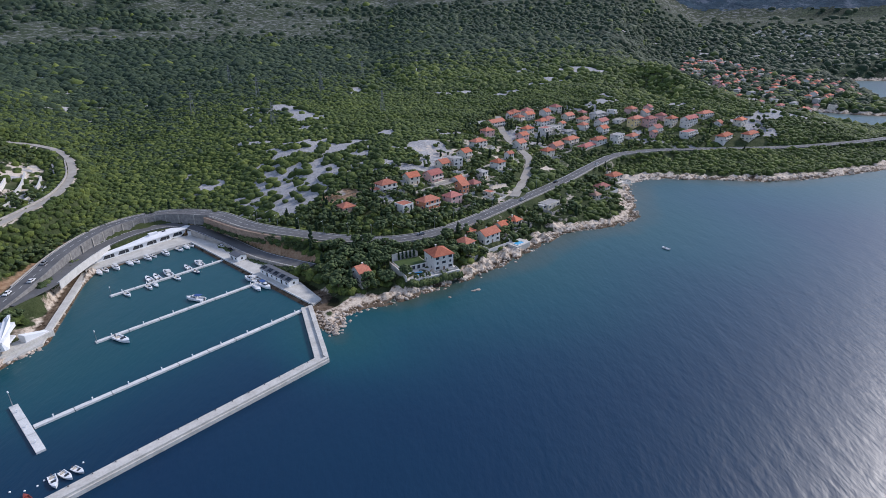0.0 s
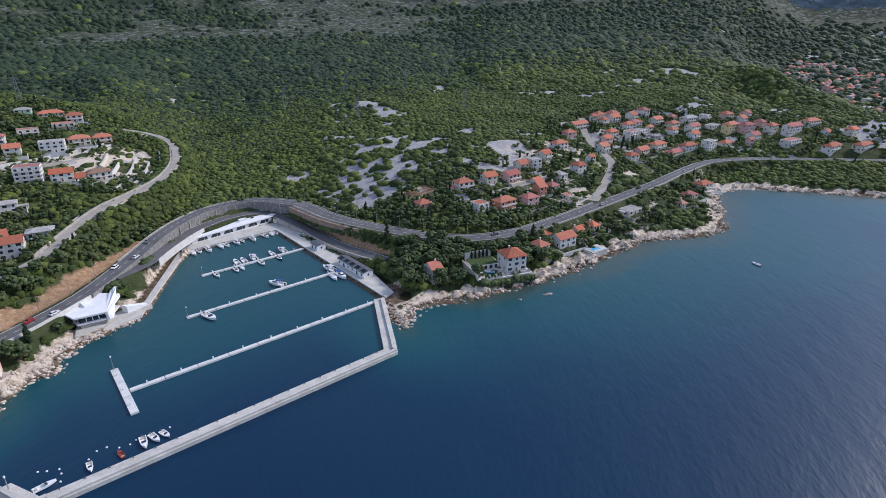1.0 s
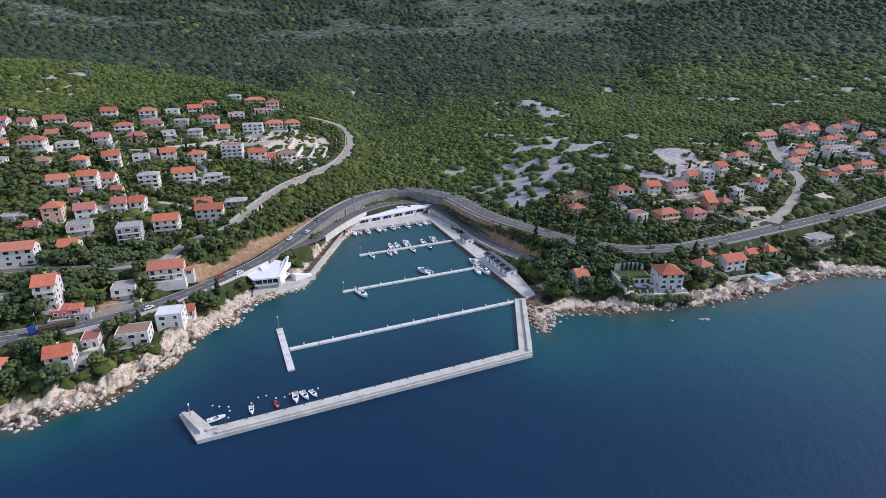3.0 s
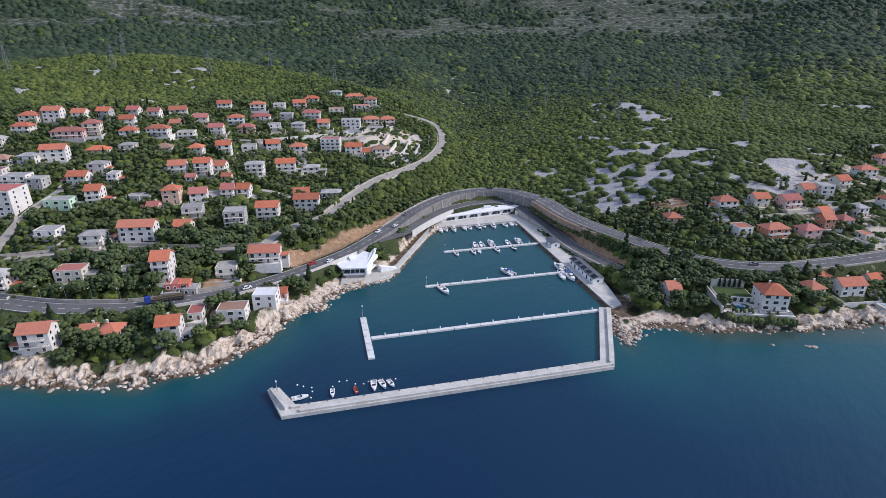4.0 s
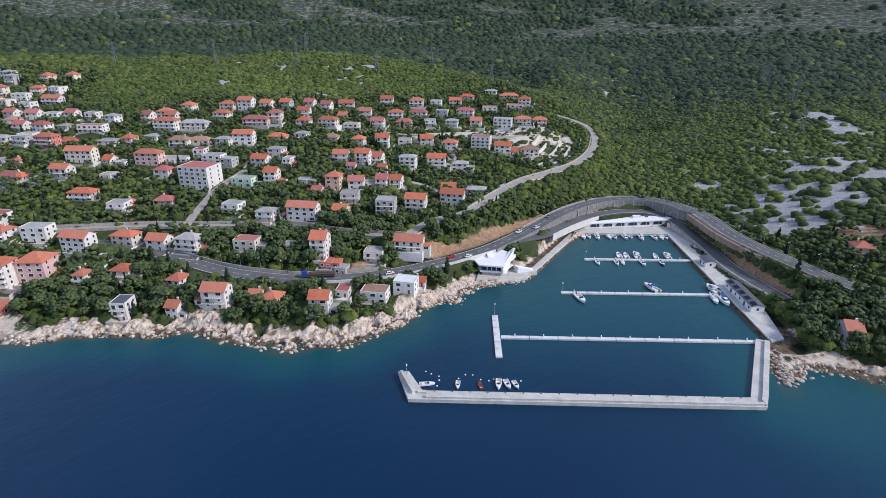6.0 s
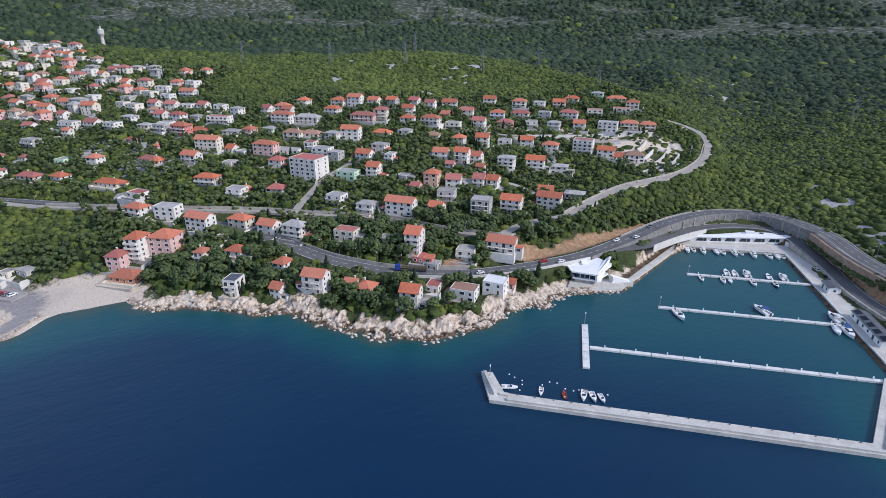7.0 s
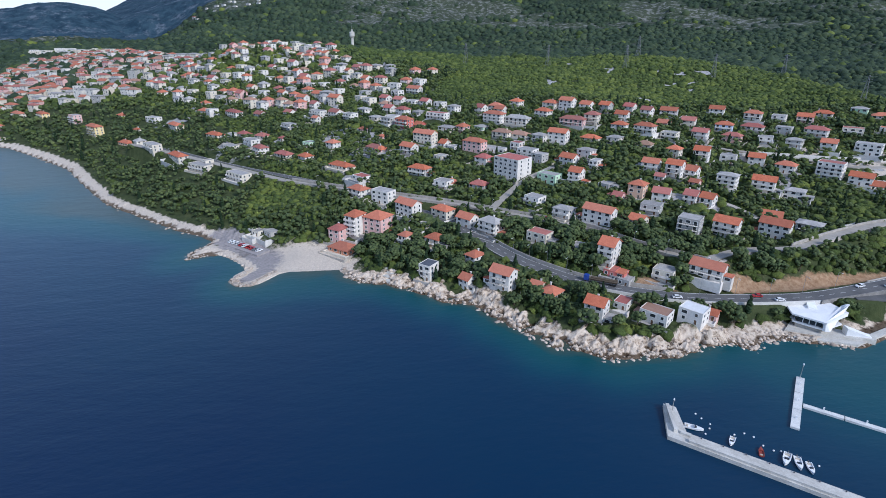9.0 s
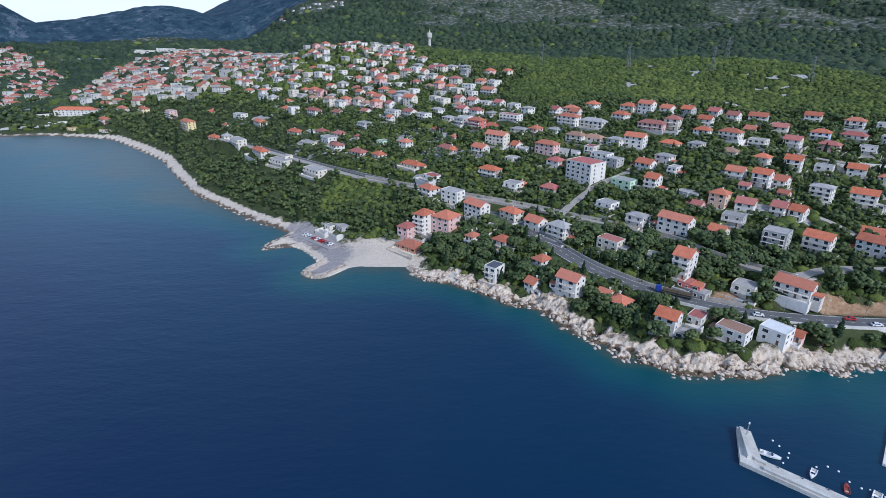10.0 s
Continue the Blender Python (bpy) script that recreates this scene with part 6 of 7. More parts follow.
class Joined:
    """Gathers many small meshes into one with several materials."""

    def __init__(self):
        self.verts, self.faces, self.slots, self.mats, self.count = [], [], [], [], 0

    def add(self, verts, faces, slots, m):
        v = np.asarray(verts, float)
        self.verts.append(v @ np.array(m.to_3x3()).T + np.array(m.translation))
        for f, mat in zip(faces, slots):
            if mat not in self.mats:
                self.mats.append(mat)
            self.faces.append([i + self.count for i in f])
            self.slots.append(self.mats.index(mat))
        self.count += len(v)

    def add_bm(self, bm, mat, m):
        bm.verts.index_update()
        self.add([v.co[:] for v in bm.verts], [[v.index for v in f.verts] for f in bm.faces], [mat] * len(bm.faces), m)
        bm.free()

    def add_mesh(self, me, m):
        self.add([v.co[:] for v in me.vertices], [list(p.vertices) for p in me.polygons], [me.materials[p.material_index] for p in me.polygons], m)

    def link(self, name, label, category):
        me = bpy.data.meshes.new(name)
        me.from_pydata(np.concatenate(self.verts).tolist(), [], self.faces)
        for mat in self.mats:
            me.materials.append(mat)
        me.polygons.foreach_set("material_index", self.slots)
        me.update()
        return tagged(new(name, me), label, category, kind="stuff")


def quarter(poly, step, seed, turn0, looks, label, storeys=(1, 2, 2, 2, 3), wide=(8, 13), far=1):
    """Houses on a jittered grid of terraces inside a plan outline, joined: too many and too far to pick apart."""
    rs = random.Random(seed)
    xs, ys = [p[0] for p in poly], [p[1] for p in poly]
    c, s = math.cos(turn0), math.sin(turn0)
    span = int(max(max(xs) - min(xs), max(ys) - min(ys)) / step) + 2
    cx, cy = sum(xs) / len(xs), sum(ys) / len(ys)
    town = Joined()
    for i in range(-span, span):
        for j in range(-span, span):
            gx, gy = (i + rs.uniform(-0.3, 0.3)) * step, (j + rs.uniform(-0.22, 0.22)) * step * 1.08
            x, y = cx + gx * c - gy * s, cy + gx * s + gy * c
            if rs.random() < 0.14 or not inside(x, y, poly):
                continue
            if any((x - a) ** 2 + (y - b) ** 2 < (r + 7.0) ** 2 for a, b, r in HOUSES):
                continue
            if min(seg_dist(np.array([x]), np.array([y]), l)[0] for l in (HIGHWAY, SECOND, TOWN_LANE)) < 12 or ground_z(x, y) < 2:
                continue
            w, d, n = rs.uniform(*wide), rs.choice((8, 9, 10)), rs.choice(storeys)
            roof, rc, wc = rs.choice(looks)
            turn = turn0 + radians(rs.uniform(-9, 9))
            m = Matrix.Translation((x, y, ground_z(x + math.sin(turn) * d / 2, y - math.cos(turn) * d / 2))) @ Matrix.Rotation(turn, 4, "Z")
            h = n * 2.75 + 0.2
            rise = {"g": 0.30, "h": 0.27, "p": 0.16, "f": 0.0}[roof] * d
            town.add_bm(house_walls(w, d, h, roof, rise, 4.0), WALL[wc], m)
            town.add_bm(house_roof(w, d, h, roof, rise), ROOF[rc], m)
            k = max(2, int(w / (3.6 if far == 1 else 5.0)))
            for q in range(n):
                for p in range(k):
                    kind = "tall" if (p + q) % 3 == 0 and q else "small"
                    town.add_mesh(WINDOWS[kind], m @ Matrix.Translation((-w / 2 + w * (p + 0.5) / k, -d / 2, q * 2.75 + (0.15 if kind == "tall" else 0.95))))
                if far == 1:
                    town.add_mesh(WINDOWS["small"], m @ Matrix.Translation((w / 2, 0, q * 2.75 + 0.95)) @ Matrix.Rotation(math.pi / 2, 4, "Z"))
            if n > 1 and rs.random() < 0.5:
                town.add_mesh(balcony_mesh(round(w * 0.8), True), m @ Matrix.Translation((0, -d / 2, 2.85)))
            HOUSES.append((x, y, max(w, d) * 0.62))
    return town.link("houses", label, "houses")


MIXED = ["hrw", "hrw", "hmw", "grw", "gmw", "fgw", "pgw", "hrc", "hmc", "fgc", "grc", "hrp", "gmp", "hbw", "pgg"]
PALE = ["fgw", "fgc", "pgw", "pgc", "hgw", "hbc", "fgg"]


def polar(*pairs):
    """Plan points from bearings (degrees left of +y) and distances."""
    return [(-r * math.sin(radians(a)), r * math.cos(radians(a))) for a, r in pairs]


quarter([(-560, -110), (-520, 20), (-575, 50), (-640, 78), (-740, -20), (-860, -60), (-900, -130), (-960, -250), (-860, -330), (-700, -250), (-600, -170)], 16.5, 5, SEAWARD, MIXED + PALE, "white and pink houses with red roofs on the hill", (1, 2, 2, 2, 3, 3))
quarter(polar((104, 740), (109, 790), (113.5, 800), (117, 880), (120, 900), (123, 960), (124, 1080), (121.5, 1260), (118, 1560), (112, 1640), (108, 1450), (104, 1120)), 21, 6, SEAWARD + 0.4, MIXED + PALE + ["hmp", "grc"], "dense pale houses of the harbour town", (2, 2, 3, 3, 4), (9, 17), 2)
quarter(polar((125, 1150), (129, 1060), (133, 1100), (132, 1850), (127, 1880), (124.5, 1560), (124, 1300)), 27, 8, SEAWARD + 0.6, MIXED, "pale houses on the hill beyond the harbour", (2, 2, 3), (11, 18), 2)
quarter(polar((112.5, 1750), (118.5, 1800), (118, 2050), (112.5, 1950)), 38, 10, SEAWARD + 0.6, ["fww", "fgw", "fgc", "pgw"], "long pale sheds on the flat land behind the town", (2, 2, 3), (22, 40), 2)
quarter(polar((-22.5, 1300), (-25, 1080), (-28, 960), (-33, 900), (-37, 1090), (-36, 1330), (-31, 1330), (-26, 1650), (-23, 1700)), 26, 9, SEAWARD, MIXED, "pale houses with red roofs of the far eastern town", (1, 2, 2), (9, 15), 2)
quarter(polar((-27, 2350), (-33, 2300), (-36, 2600), (-28, 2650)), 62, 12, SEAWARD, ["fgw", "pgw", "hgw"], "pale houses of a far village on the mountainside", (2, 2), (15, 26), 2)
quarter(polar((99, 2850), (106.5, 2900), (106, 3200), (100, 3150)), 70, 13, SEAWARD, ["fgw", "pgw", "hgw", "hmw"], "pale houses of a far village at the mountain's foot", (2, 3), (16, 30), 2)
quarter([(50, 566), (97, 598), (212, 622), (250, 560), (190, 522), (122, 490), (84, 462), (70, 500)], 15.5, 11, SEAWARD, ["hrw", "hrw", "hrc", "hmp", "grw", "gmw", "hrp", "hmw"], "white and pink houses with red roofs at the top of the eastern village")


# ---- vegetation ----
def leaf_material(name, dark, mid, light, patch=0.012):
    m, nt, b = material(name, 0.75, 0.0, 0.2)
    geo = nt.nodes.new("ShaderNodeNewGeometry")
    zone = noise_tex(nt, patch, 3.0, 0.6, "Object")
    k = maths(nt, "ADD", maths(nt, "MULTIPLY", geo.outputs["Random Per Island"], 0.45), maths(nt, "MULTIPLY", zone, 0.55))
    c = ramp(nt, k, [(0.2, dark), (0.5, mid), (0.8, light)])
    fine = ramp(nt, noise_tex(nt, 1.6, 4.0, 0.75, "Object"), [(0.36, (0.72, 0.73, 0.72)), (0.50, (1.0, 1.0, 1.0)), (0.64, (1.45, 1.42, 1.35))])
    nt.links.new(mix(nt, 1.0, c, fine, "MULTIPLY"), b.inputs["Base Color"])
    bump(nt, b, noise_tex(nt, 1.3, 5.0, 0.8, "Object"), 0.7, 1.3)
    return m


SCRUB = leaf_material("scrub_leaves", (0.034, 0.054, 0.014), (0.070, 0.100, 0.024), (0.150, 0.182, 0.040), 0.006)
# woodland greens, darkened to paint in the shade of clouds
SHADED_WOOD = leaf_material("shaded_woodland_leaves", (0.018, 0.034, 0.018), (0.034, 0.056, 0.029), (0.063, 0.088, 0.041), 0.006)
TREE_LEAF = leaf_material("tree_leaves", (0.038, 0.058, 0.024), (0.070, 0.100, 0.038), (0.135, 0.165, 0.058), 0.05)
PINE_LEAF = leaf_material("cypress_leaves", (0.010, 0.024, 0.010), (0.017, 0.036, 0.014), (0.030, 0.052, 0.020), 0.05)
BARK = surface("bark", (0.06, 0.045, 0.03), (0.14, 0.11, 0.08), 1.0, 0.95)


def ico(level):
    bm = bmesh.new()
    bmesh.ops.create_icosphere(bm, subdivisions=level, radius=1.0)
    v = np.array([p.co[:] for p in bm.verts])
    f = np.array([[p.index for p in q.verts] for q in bm.faces])
    bm.free()
    return v, f


def bush_shape(level, seed, floor=-0.35):
    """A ragged mound: a jittered ball with its underside left open."""
    v, f = ico(level)
    rs = np.random.RandomState(seed)
    wild = 0.62 if level == 1 else 1.0
    v = v * (1 + wild * rs.uniform(-0.38, 0.38, (len(v), 1))) + wild * rs.uniform(-0.2, 0.2, v.shape)
    keep = v[f].mean(1)[:, 2] > floor
    return v, f[keep]


def scatter_mesh(name, shapes, pos, size, tall, mat, seed):
    """Joins many turned and scaled copies of the shapes into one mesh."""
    rs = np.random.RandomState(seed)
    which = rs.randint(0, len(shapes), len(pos))
    vs, fs, at = [], [], 0
    for k, (v, f) in enumerate(shapes):
        m = np.nonzero(which == k)[0]
        a = rs.uniform(0, 6.283, len(m))
        c, s = np.cos(a)[:, None], np.sin(a)[:, None]
        sx = (size[m] * rs.uniform(0.8, 1.25, len(m)))[:, None]
        sy = (size[m] * rs.uniform(0.8, 1.25, len(m)))[:, None]
        x, y = v[None, :, 0] * sx, v[None, :, 1] * sy
        q = np.stack([x * c - y * s + pos[m, 0:1], x * s + y * c + pos[m, 1:2], v[None, :, 2] * tall[m][:, None] + pos[m, 2:3]], -1)
        vs.append(q.reshape(-1, 3))
        fs.append((f[None] + (np.arange(len(m)) * len(v))[:, None, None] + at).reshape(-1, 3))
        at += len(m) * len(v)
    return sheet(name, np.concatenate(vs), np.concatenate(fs), mat)


def clear_of_things(x, y, slack=1.0):
    """True where no road, quay or house stands."""
    ok = np.ones(x.shape, bool)
    for line, half, grade in GRADED:
        ok &= seg_dist(x, y, line) > half + slack
    hs = np.array(HOUSES)
    cell = {}
    for i, (hx, hy, r) in enumerate(HOUSES):
        for a in range(int((hx - 16) // 16), int((hx + 16) // 16) + 1):
            for b in range(int((hy - 16) // 16), int((hy + 16) // 16) + 1):
                cell.setdefault((a, b), []).append(i)
    ka, kb = np.floor(x / 16).astype(int), np.floor(y / 16).astype(int)
    for i in np.nonzero(ok)[0]:
        for j in cell.get((ka[i], kb[i]), ()):
            if (x[i] - hs[j, 0]) ** 2 + (y[i] - hs[j, 1]) ** 2 < (hs[j, 2] + slack) ** 2:
                ok[i] = False
                break
    return ok


def field(r0, r1, spacing, seed, a0=-47, a1=137):
    """Jittered points over the land between two distances from the bay's mouth; spacing as a share of the distance, or metres."""
    rs = np.random.RandomState(seed)
    out = []
    r = r0
    while r < r1:
        s = spacing(r)
        n = int(math.radians(a1 - a0) * r / s)
        a = np.radians(a0 + (a1 - a0) * (np.arange(n) + rs.uniform(-0.45, 0.45, n)) / n)
        rr = r + rs.uniform(-0.5, 0.5, n) * s
        out.append(np.stack([-rr * np.sin(a), rr * np.cos(a)], 1))
        r += s
    return np.concatenate(out)


def near_house(x, y, reach):
    """Whether any house stands within reach metres."""
    hs = np.array(HOUSES)
    cells = {}
    for i, (hx, hy, r) in enumerate(HOUSES):
        cells.setdefault((int(hx // 40), int(hy // 40)), []).append(i)
    out = np.zeros(x.shape, bool)
    ka, kb = np.floor(x / 40).astype(int), np.floor(y / 40).astype(int)
    for key in set(zip(ka.tolist(), kb.tolist())):
        ids = [i for a in (-1, 0, 1) for b in (-1, 0, 1) for i in cells.get((key[0] + a, key[1] + b), ())]
        if not ids:
            continue
        m = np.nonzero((ka == key[0]) & (kb == key[1]))[0]
        q = (x[m, None] - hs[ids, 0]) ** 2 + (y[m, None] - hs[ids, 1]) ** 2
        out[m] = q.min(1) < reach * reach
    return out


def coast_wood(x, y, d):
    """The dark wood along the western shore."""
    return (y < -85) & (x < -300) & (x > -900) & (d > 8) & (d < 125)


def open_land(p):
    """Points on land that carry plants: no shore rock, beach, road, quay or house."""
    x, y = p[:, 0], p[:, 1]
    h, d = height(x, y)
    beach = np.exp(-(((x + 281) / 27) ** 2 + ((y + 53) / 38) ** 2))
    west = (d < 8) & (y < -60) & (x < -250)
    ok = (d > 11 + 3 * wob(x, y, 23)) & (h > 2.6) & (beach < 0.5) & ~west
    x, y, h, d = x[ok], y[ok], h[ok], d[ok]
    yards = np.exp(-(((x + 302) / 30) ** 2 + ((y - 352) / 44) ** 2))
    village = np.exp(-(((x - 45) / 75) ** 2 + ((y - 410) / 95) ** 2)) * (grain(x + 13, y, 12) > 0.5)
    ok = ((yards < 0.35) & (village < 0.4)) | (hash2(np.round(x * 3), np.round(y * 3)) < 0.22)
    ok &= clear_of_things(x, y, 0.9) & (seg_dist(x, y, UPPER) > 4.4)
    return x[ok], y[ok], h[ok], d[ok]


def plant_scrub(name, r0, r1, spacing, level, seed, size_k, label):
    """Bushes over the wild land: sunny scrub, and wood with cloud shade in its colour where the valley lies behind the
    hills.
    """
    x, y, h, d = open_land(field(r0, r1, spacing, seed))
    rs = np.random.RandomState(seed + 1)
    bare = rock_amount(x, y, d)
    clump = 0.6 * grain(x + 31, y, 13.0) + 0.4 * grain(x, y + 17, 6.0)
    keep = rs.uniform(0, 1, len(x)) > bare * np.where(clump > 0.60, 0.5, 0.965)
    keep &= rs.uniform(0, 1, len(x)) > 0.85 * smooth(2300, 3300, np.hypot(x, y))
    keep &= rs.uniform(0, 1, len(x)) > 0.95 * crag_amount(x, y, d)
    keep &= earth_amount(x, y) < 0.3 + 0.4 * rs.uniform(0, 1, len(x))
    keep &= grain(x, y, 8.0) * 0.7 + grain(x, y, 3.0) * 0.3 > 0.2
    town = near_house(x, y, 26) | coast_wood(x, y, d)
    keep &= ~(town & (rs.uniform(0, 1, len(x)) < np.where(coast_wood(x, y, d), 0.93, 0.40)))
    x, y, h, d, bare = x[keep], y[keep], h[keep], d[keep], bare[keep]
    r = np.hypot(x, y)
    size = np.array([spacing(q) for q in r]) * size_k * rs.uniform(0.45, 1.35, len(x)) * (1 + 0.5 * (bare > 0.4))
    tall = size * rs.uniform(0.60, 1.0, len(x))
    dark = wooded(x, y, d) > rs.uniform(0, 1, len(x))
    for m, mat, words in ((~dark, SCRUB, label), (dark, SHADED_WOOD, "green woodland with painted cloud shade in the valley behind the hills")):
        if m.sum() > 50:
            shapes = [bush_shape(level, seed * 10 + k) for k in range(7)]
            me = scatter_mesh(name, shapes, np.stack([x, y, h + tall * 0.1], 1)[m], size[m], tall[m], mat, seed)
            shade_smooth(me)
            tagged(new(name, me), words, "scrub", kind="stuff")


def crown_shape(clumps, level, seed, wide=0.5, tall=0.62, lift=0.72, clump=1.0):
    """A tree crown of many ragged clumps on an uneven outline, 1 high from the ground."""
    rs = np.random.RandomState(seed)
    vs, fs, at = [], [], 0
    for k in range(clumps):
        a, u = rs.uniform(0, 6.283), rs.uniform(-0.75, 1)
        rr = math.sqrt(max(0.05, 1 - u * u)) * rs.uniform(0.45, 1.0)
        c = np.array([math.cos(a) * rr * wide * 0.72, math.sin(a) * rr * wide * 0.72, lift + u * tall * 0.36])
        v, f = bush_shape(level, seed * 50 + k, -0.7)
        vs.append(v * rs.uniform(0.13, 0.24) * clump * np.array([1.1, 1.1, 0.9]) + c)
        fs.append(f + at)
        at += len(v)
    return np.concatenate(vs), np.concatenate(fs)


def trunk_mesh():
    """A tapered trunk that splits into limbs, 1 high."""
    bm = bmesh.new()

    def limb(a, b, r0, r1):
        a, b = Vector(a), Vector(b)
        q = (b - a).to_track_quat("Z", "Y").to_matrix().to_4x4()
        bmesh.ops.create_cone(bm, cap_ends=True, segments=6, radius1=r0, radius2=r1, depth=(b - a).length, matrix=Matrix.Translation((a + b) / 2) @ q)

    limb((0, 0, -0.08), (0.02, 0.01, 0.42), 0.04, 0.026)
    for a in range(5):
        c, s = math.cos(a * 1.26), math.sin(a * 1.26)
        limb((0.02, 0.01, 0.38), (0.22 * c, 0.22 * s, 0.68 + 0.06 * (a % 2)), 0.018, 0.007)
    return ready("trunk", bm, [BARK])


def cypress_shape(seed):
    rs = np.random.RandomState(seed)
    vs, fs, at = [], [], 0
    for k in range(16):
        z = 0.08 + 0.88 * k / 15
        w = 0.125 * math.sin(min(1, (1.02 - z) * 1.35) * 1.57) + 0.02
        a = rs.uniform(0, 6.283)
        v, f = bush_shape(1, seed * 31 + k, -2)
        vs.append(v * np.array([w, w, 0.09]) + np.array([math.cos(a) * w * 0.35, math.sin(a) * w * 0.35, z]))
        fs.append(f + at)
        at += len(v)
    return np.concatenate(vs), np.concatenate(fs)


def plant_trees():
    """Garden trees as things near the shore; the rest of them as stuff."""
    trunk = trunk_mesh()
    bm = bmesh.new()
    bmesh.ops.create_cone(bm, cap_ends=True, segments=7, radius1=0.03, radius2=0.012, depth=0.7, matrix=Matrix.Translation((0, 0, 0.27)))
    stem = ready("trunk", bm, [BARK])
    crowns = [sheet("crown", *crown_shape(60, 1, 70 + k, 0.60 + 0.06 * (k % 3), 0.70, 0.66, 0.58), TREE_LEAF) for k in range(6)]
    spires = [sheet("crown", *cypress_shape(90 + k), PINE_LEAF) for k in range(3)]
    x, y, h, d = open_land(field(150, 345, lambda r: 4.4, 31))
    rs = np.random.RandomState(32)
    keep = near_house(x, y, 24) | ((d < 60) & (seg_dist(x, y, basin_shore) > 8) & (x < -20)) | ((seg_dist(x, y, HIGHWAY[16:26]) < 22) & (d < 60))
    keep &= rs.uniform(0, 1, len(x)) < 0.80
    keep &= seg_dist(x, y, HIGHWAY) > 7.2
    keep &= (rock_amount(x, y, d) < 0.5) & (earth_amount(x, y) < 0.4)
    idx = np.nonzero(keep)[0]
    idx = idx[np.argsort(np.hypot(x[idx], y[idx]))][:340]
    for i in idx:
        spire = rs.uniform() < 0.13
        t = tagged(new("cypress" if spire else "tree"), "slender dark green cypress in a garden" if spire else "round dark green broadleaf tree in a garden", "tree", "garden trees")
        s = rs.uniform(6, 10) if spire else rs.uniform(4.6, 8.2)
        t.matrix_basis = Matrix.Translation((x[i], y[i], h[i] - 0.2)) @ Matrix.Rotation(rs.uniform(0, 6.28), 4, "Z") @ Matrix.Diagonal((s * rs.uniform(0.9, 1.15), s * rs.uniform(0.9, 1.15), s, 1))
        part("trunk", stem if spire else trunk, None, t)
        part("crown", spires[i % 3] if spire else crowns[i % 6], None, t)
    used = np.zeros(len(x), bool)
    used[idx] = True
    rest = [(x[keep & ~used], y[keep & ~used], h[keep & ~used])]
    x, y, h, d = open_land(field(345, 1900, lambda r: 5.4 if r < 520 else 0.0104 * r, 33))
    m = (near_house(x, y, 30) | coast_wood(x, y, d)) & (rs.uniform(0, 1, len(x)) < np.where(x > -60, 0.45, 0.78))
    rest.append((x[m], y[m], h[m]))
    X, Y, Z = (np.concatenate([r[k] for r in rest]) for k in range(3))
    r = np.hypot(X, Y)
    tall = rs.uniform(3.4, 7.4, len(X)) * (1 + 0.25 * (r > 600))
    slim = rs.uniform(0, 1, len(X)) < 0.09
    near = r < 520
    for m, clumps, seed, label in ((near & ~slim, 7, 41, "dark green garden trees between the houses"), (~near & ~slim & (r < 820), 4, 42, "dark green trees among the far houses"), (~slim & (r >= 820), 3, 44, "dark green trees of the harbour town")):
        shapes = [crown_shape(clumps, 1, seed * 7 + k, 0.66, 0.72, 0.6, 0.95 if clumps > 3 else 1.5) for k in range(6)]
        shapes = [(v * np.array([1, 1, 1]), f) for v, f in shapes]
        me = scatter_mesh("tree_crowns", shapes, np.stack([X[m], Y[m], Z[m] - 0.9], 1), tall[m] * 1.0, tall[m], TREE_LEAF, seed)
        tagged(new("trees", me), label, "trees", kind="stuff")
    m = slim
    me = scatter_mesh("tree_crowns", [cypress_shape(95)], np.stack([X[m], Y[m], Z[m]], 1), tall[m] * 1.15, tall[m] * 1.15, PINE_LEAF, 43)
    tagged(new("trees", me), "slender dark cypresses among the houses", "trees", kind="stuff")


plant_trees()
plant_scrub("scrub", 160, 275, lambda r: 2.7, 2, 11, 0.85, "dense green maquis scrub covering the near slopes")
plant_scrub("scrub", 275, 720, lambda r: 2.7, 1, 14, 0.84, "dense green maquis scrub on the valley sides")
plant_scrub("scrub", 720, 1500, lambda r: 0.0060 * r if r < 1000 else 0.0078 * r, 1, 12, 0.88, "dense green scrub on the hills behind the town")
plant_scrub("scrub", 1500, 3300, lambda r: 0.0104 * r, 1, 15, 0.46, "dark green woods and scrub on the far slopes")


# ---- tower, pylons, lamps ----
def make_tower(x, y):
    z = ground_z(x, y)
    t = tagged(new("water_tower"), "tall pale concrete water tower on the ridge", "tower")
    t.location = (x, y, z)
    rows = [(2.6, -1), (2.2, 10), (2.0, 17), (3.8, 20), (3.9, 25), (3.2, 26.2), (1.2, 26.6), (1.0, 29.5)]
    bm, rings = loft([[(r * math.cos(a * math.tau / 16), r * math.sin(a * math.tau / 16), h) for a in range(17)] for r, h in rows])
    bmesh.ops.remove_doubles(bm, verts=bm.verts, dist=0.001)
    bmesh.ops.recalc_face_normals(bm, faces=bm.faces)
    part("shaft", bm, CONCRETE, t)
    bm = bmesh.new()
    bmesh.ops.create_cone(bm, cap_ends=True, segments=6, radius1=0.15, radius2=0.06, depth=6, matrix=Matrix.Translation((0, 0, 32.4)))
    part("mast", bm, GALVANISED, t)


make_tower(-880, -22)


DULL_STEEL = surface("dull_steel", (0.16, 0.165, 0.17), (0.26, 0.265, 0.27), 1.0, 0.7, bump_by=0.0)


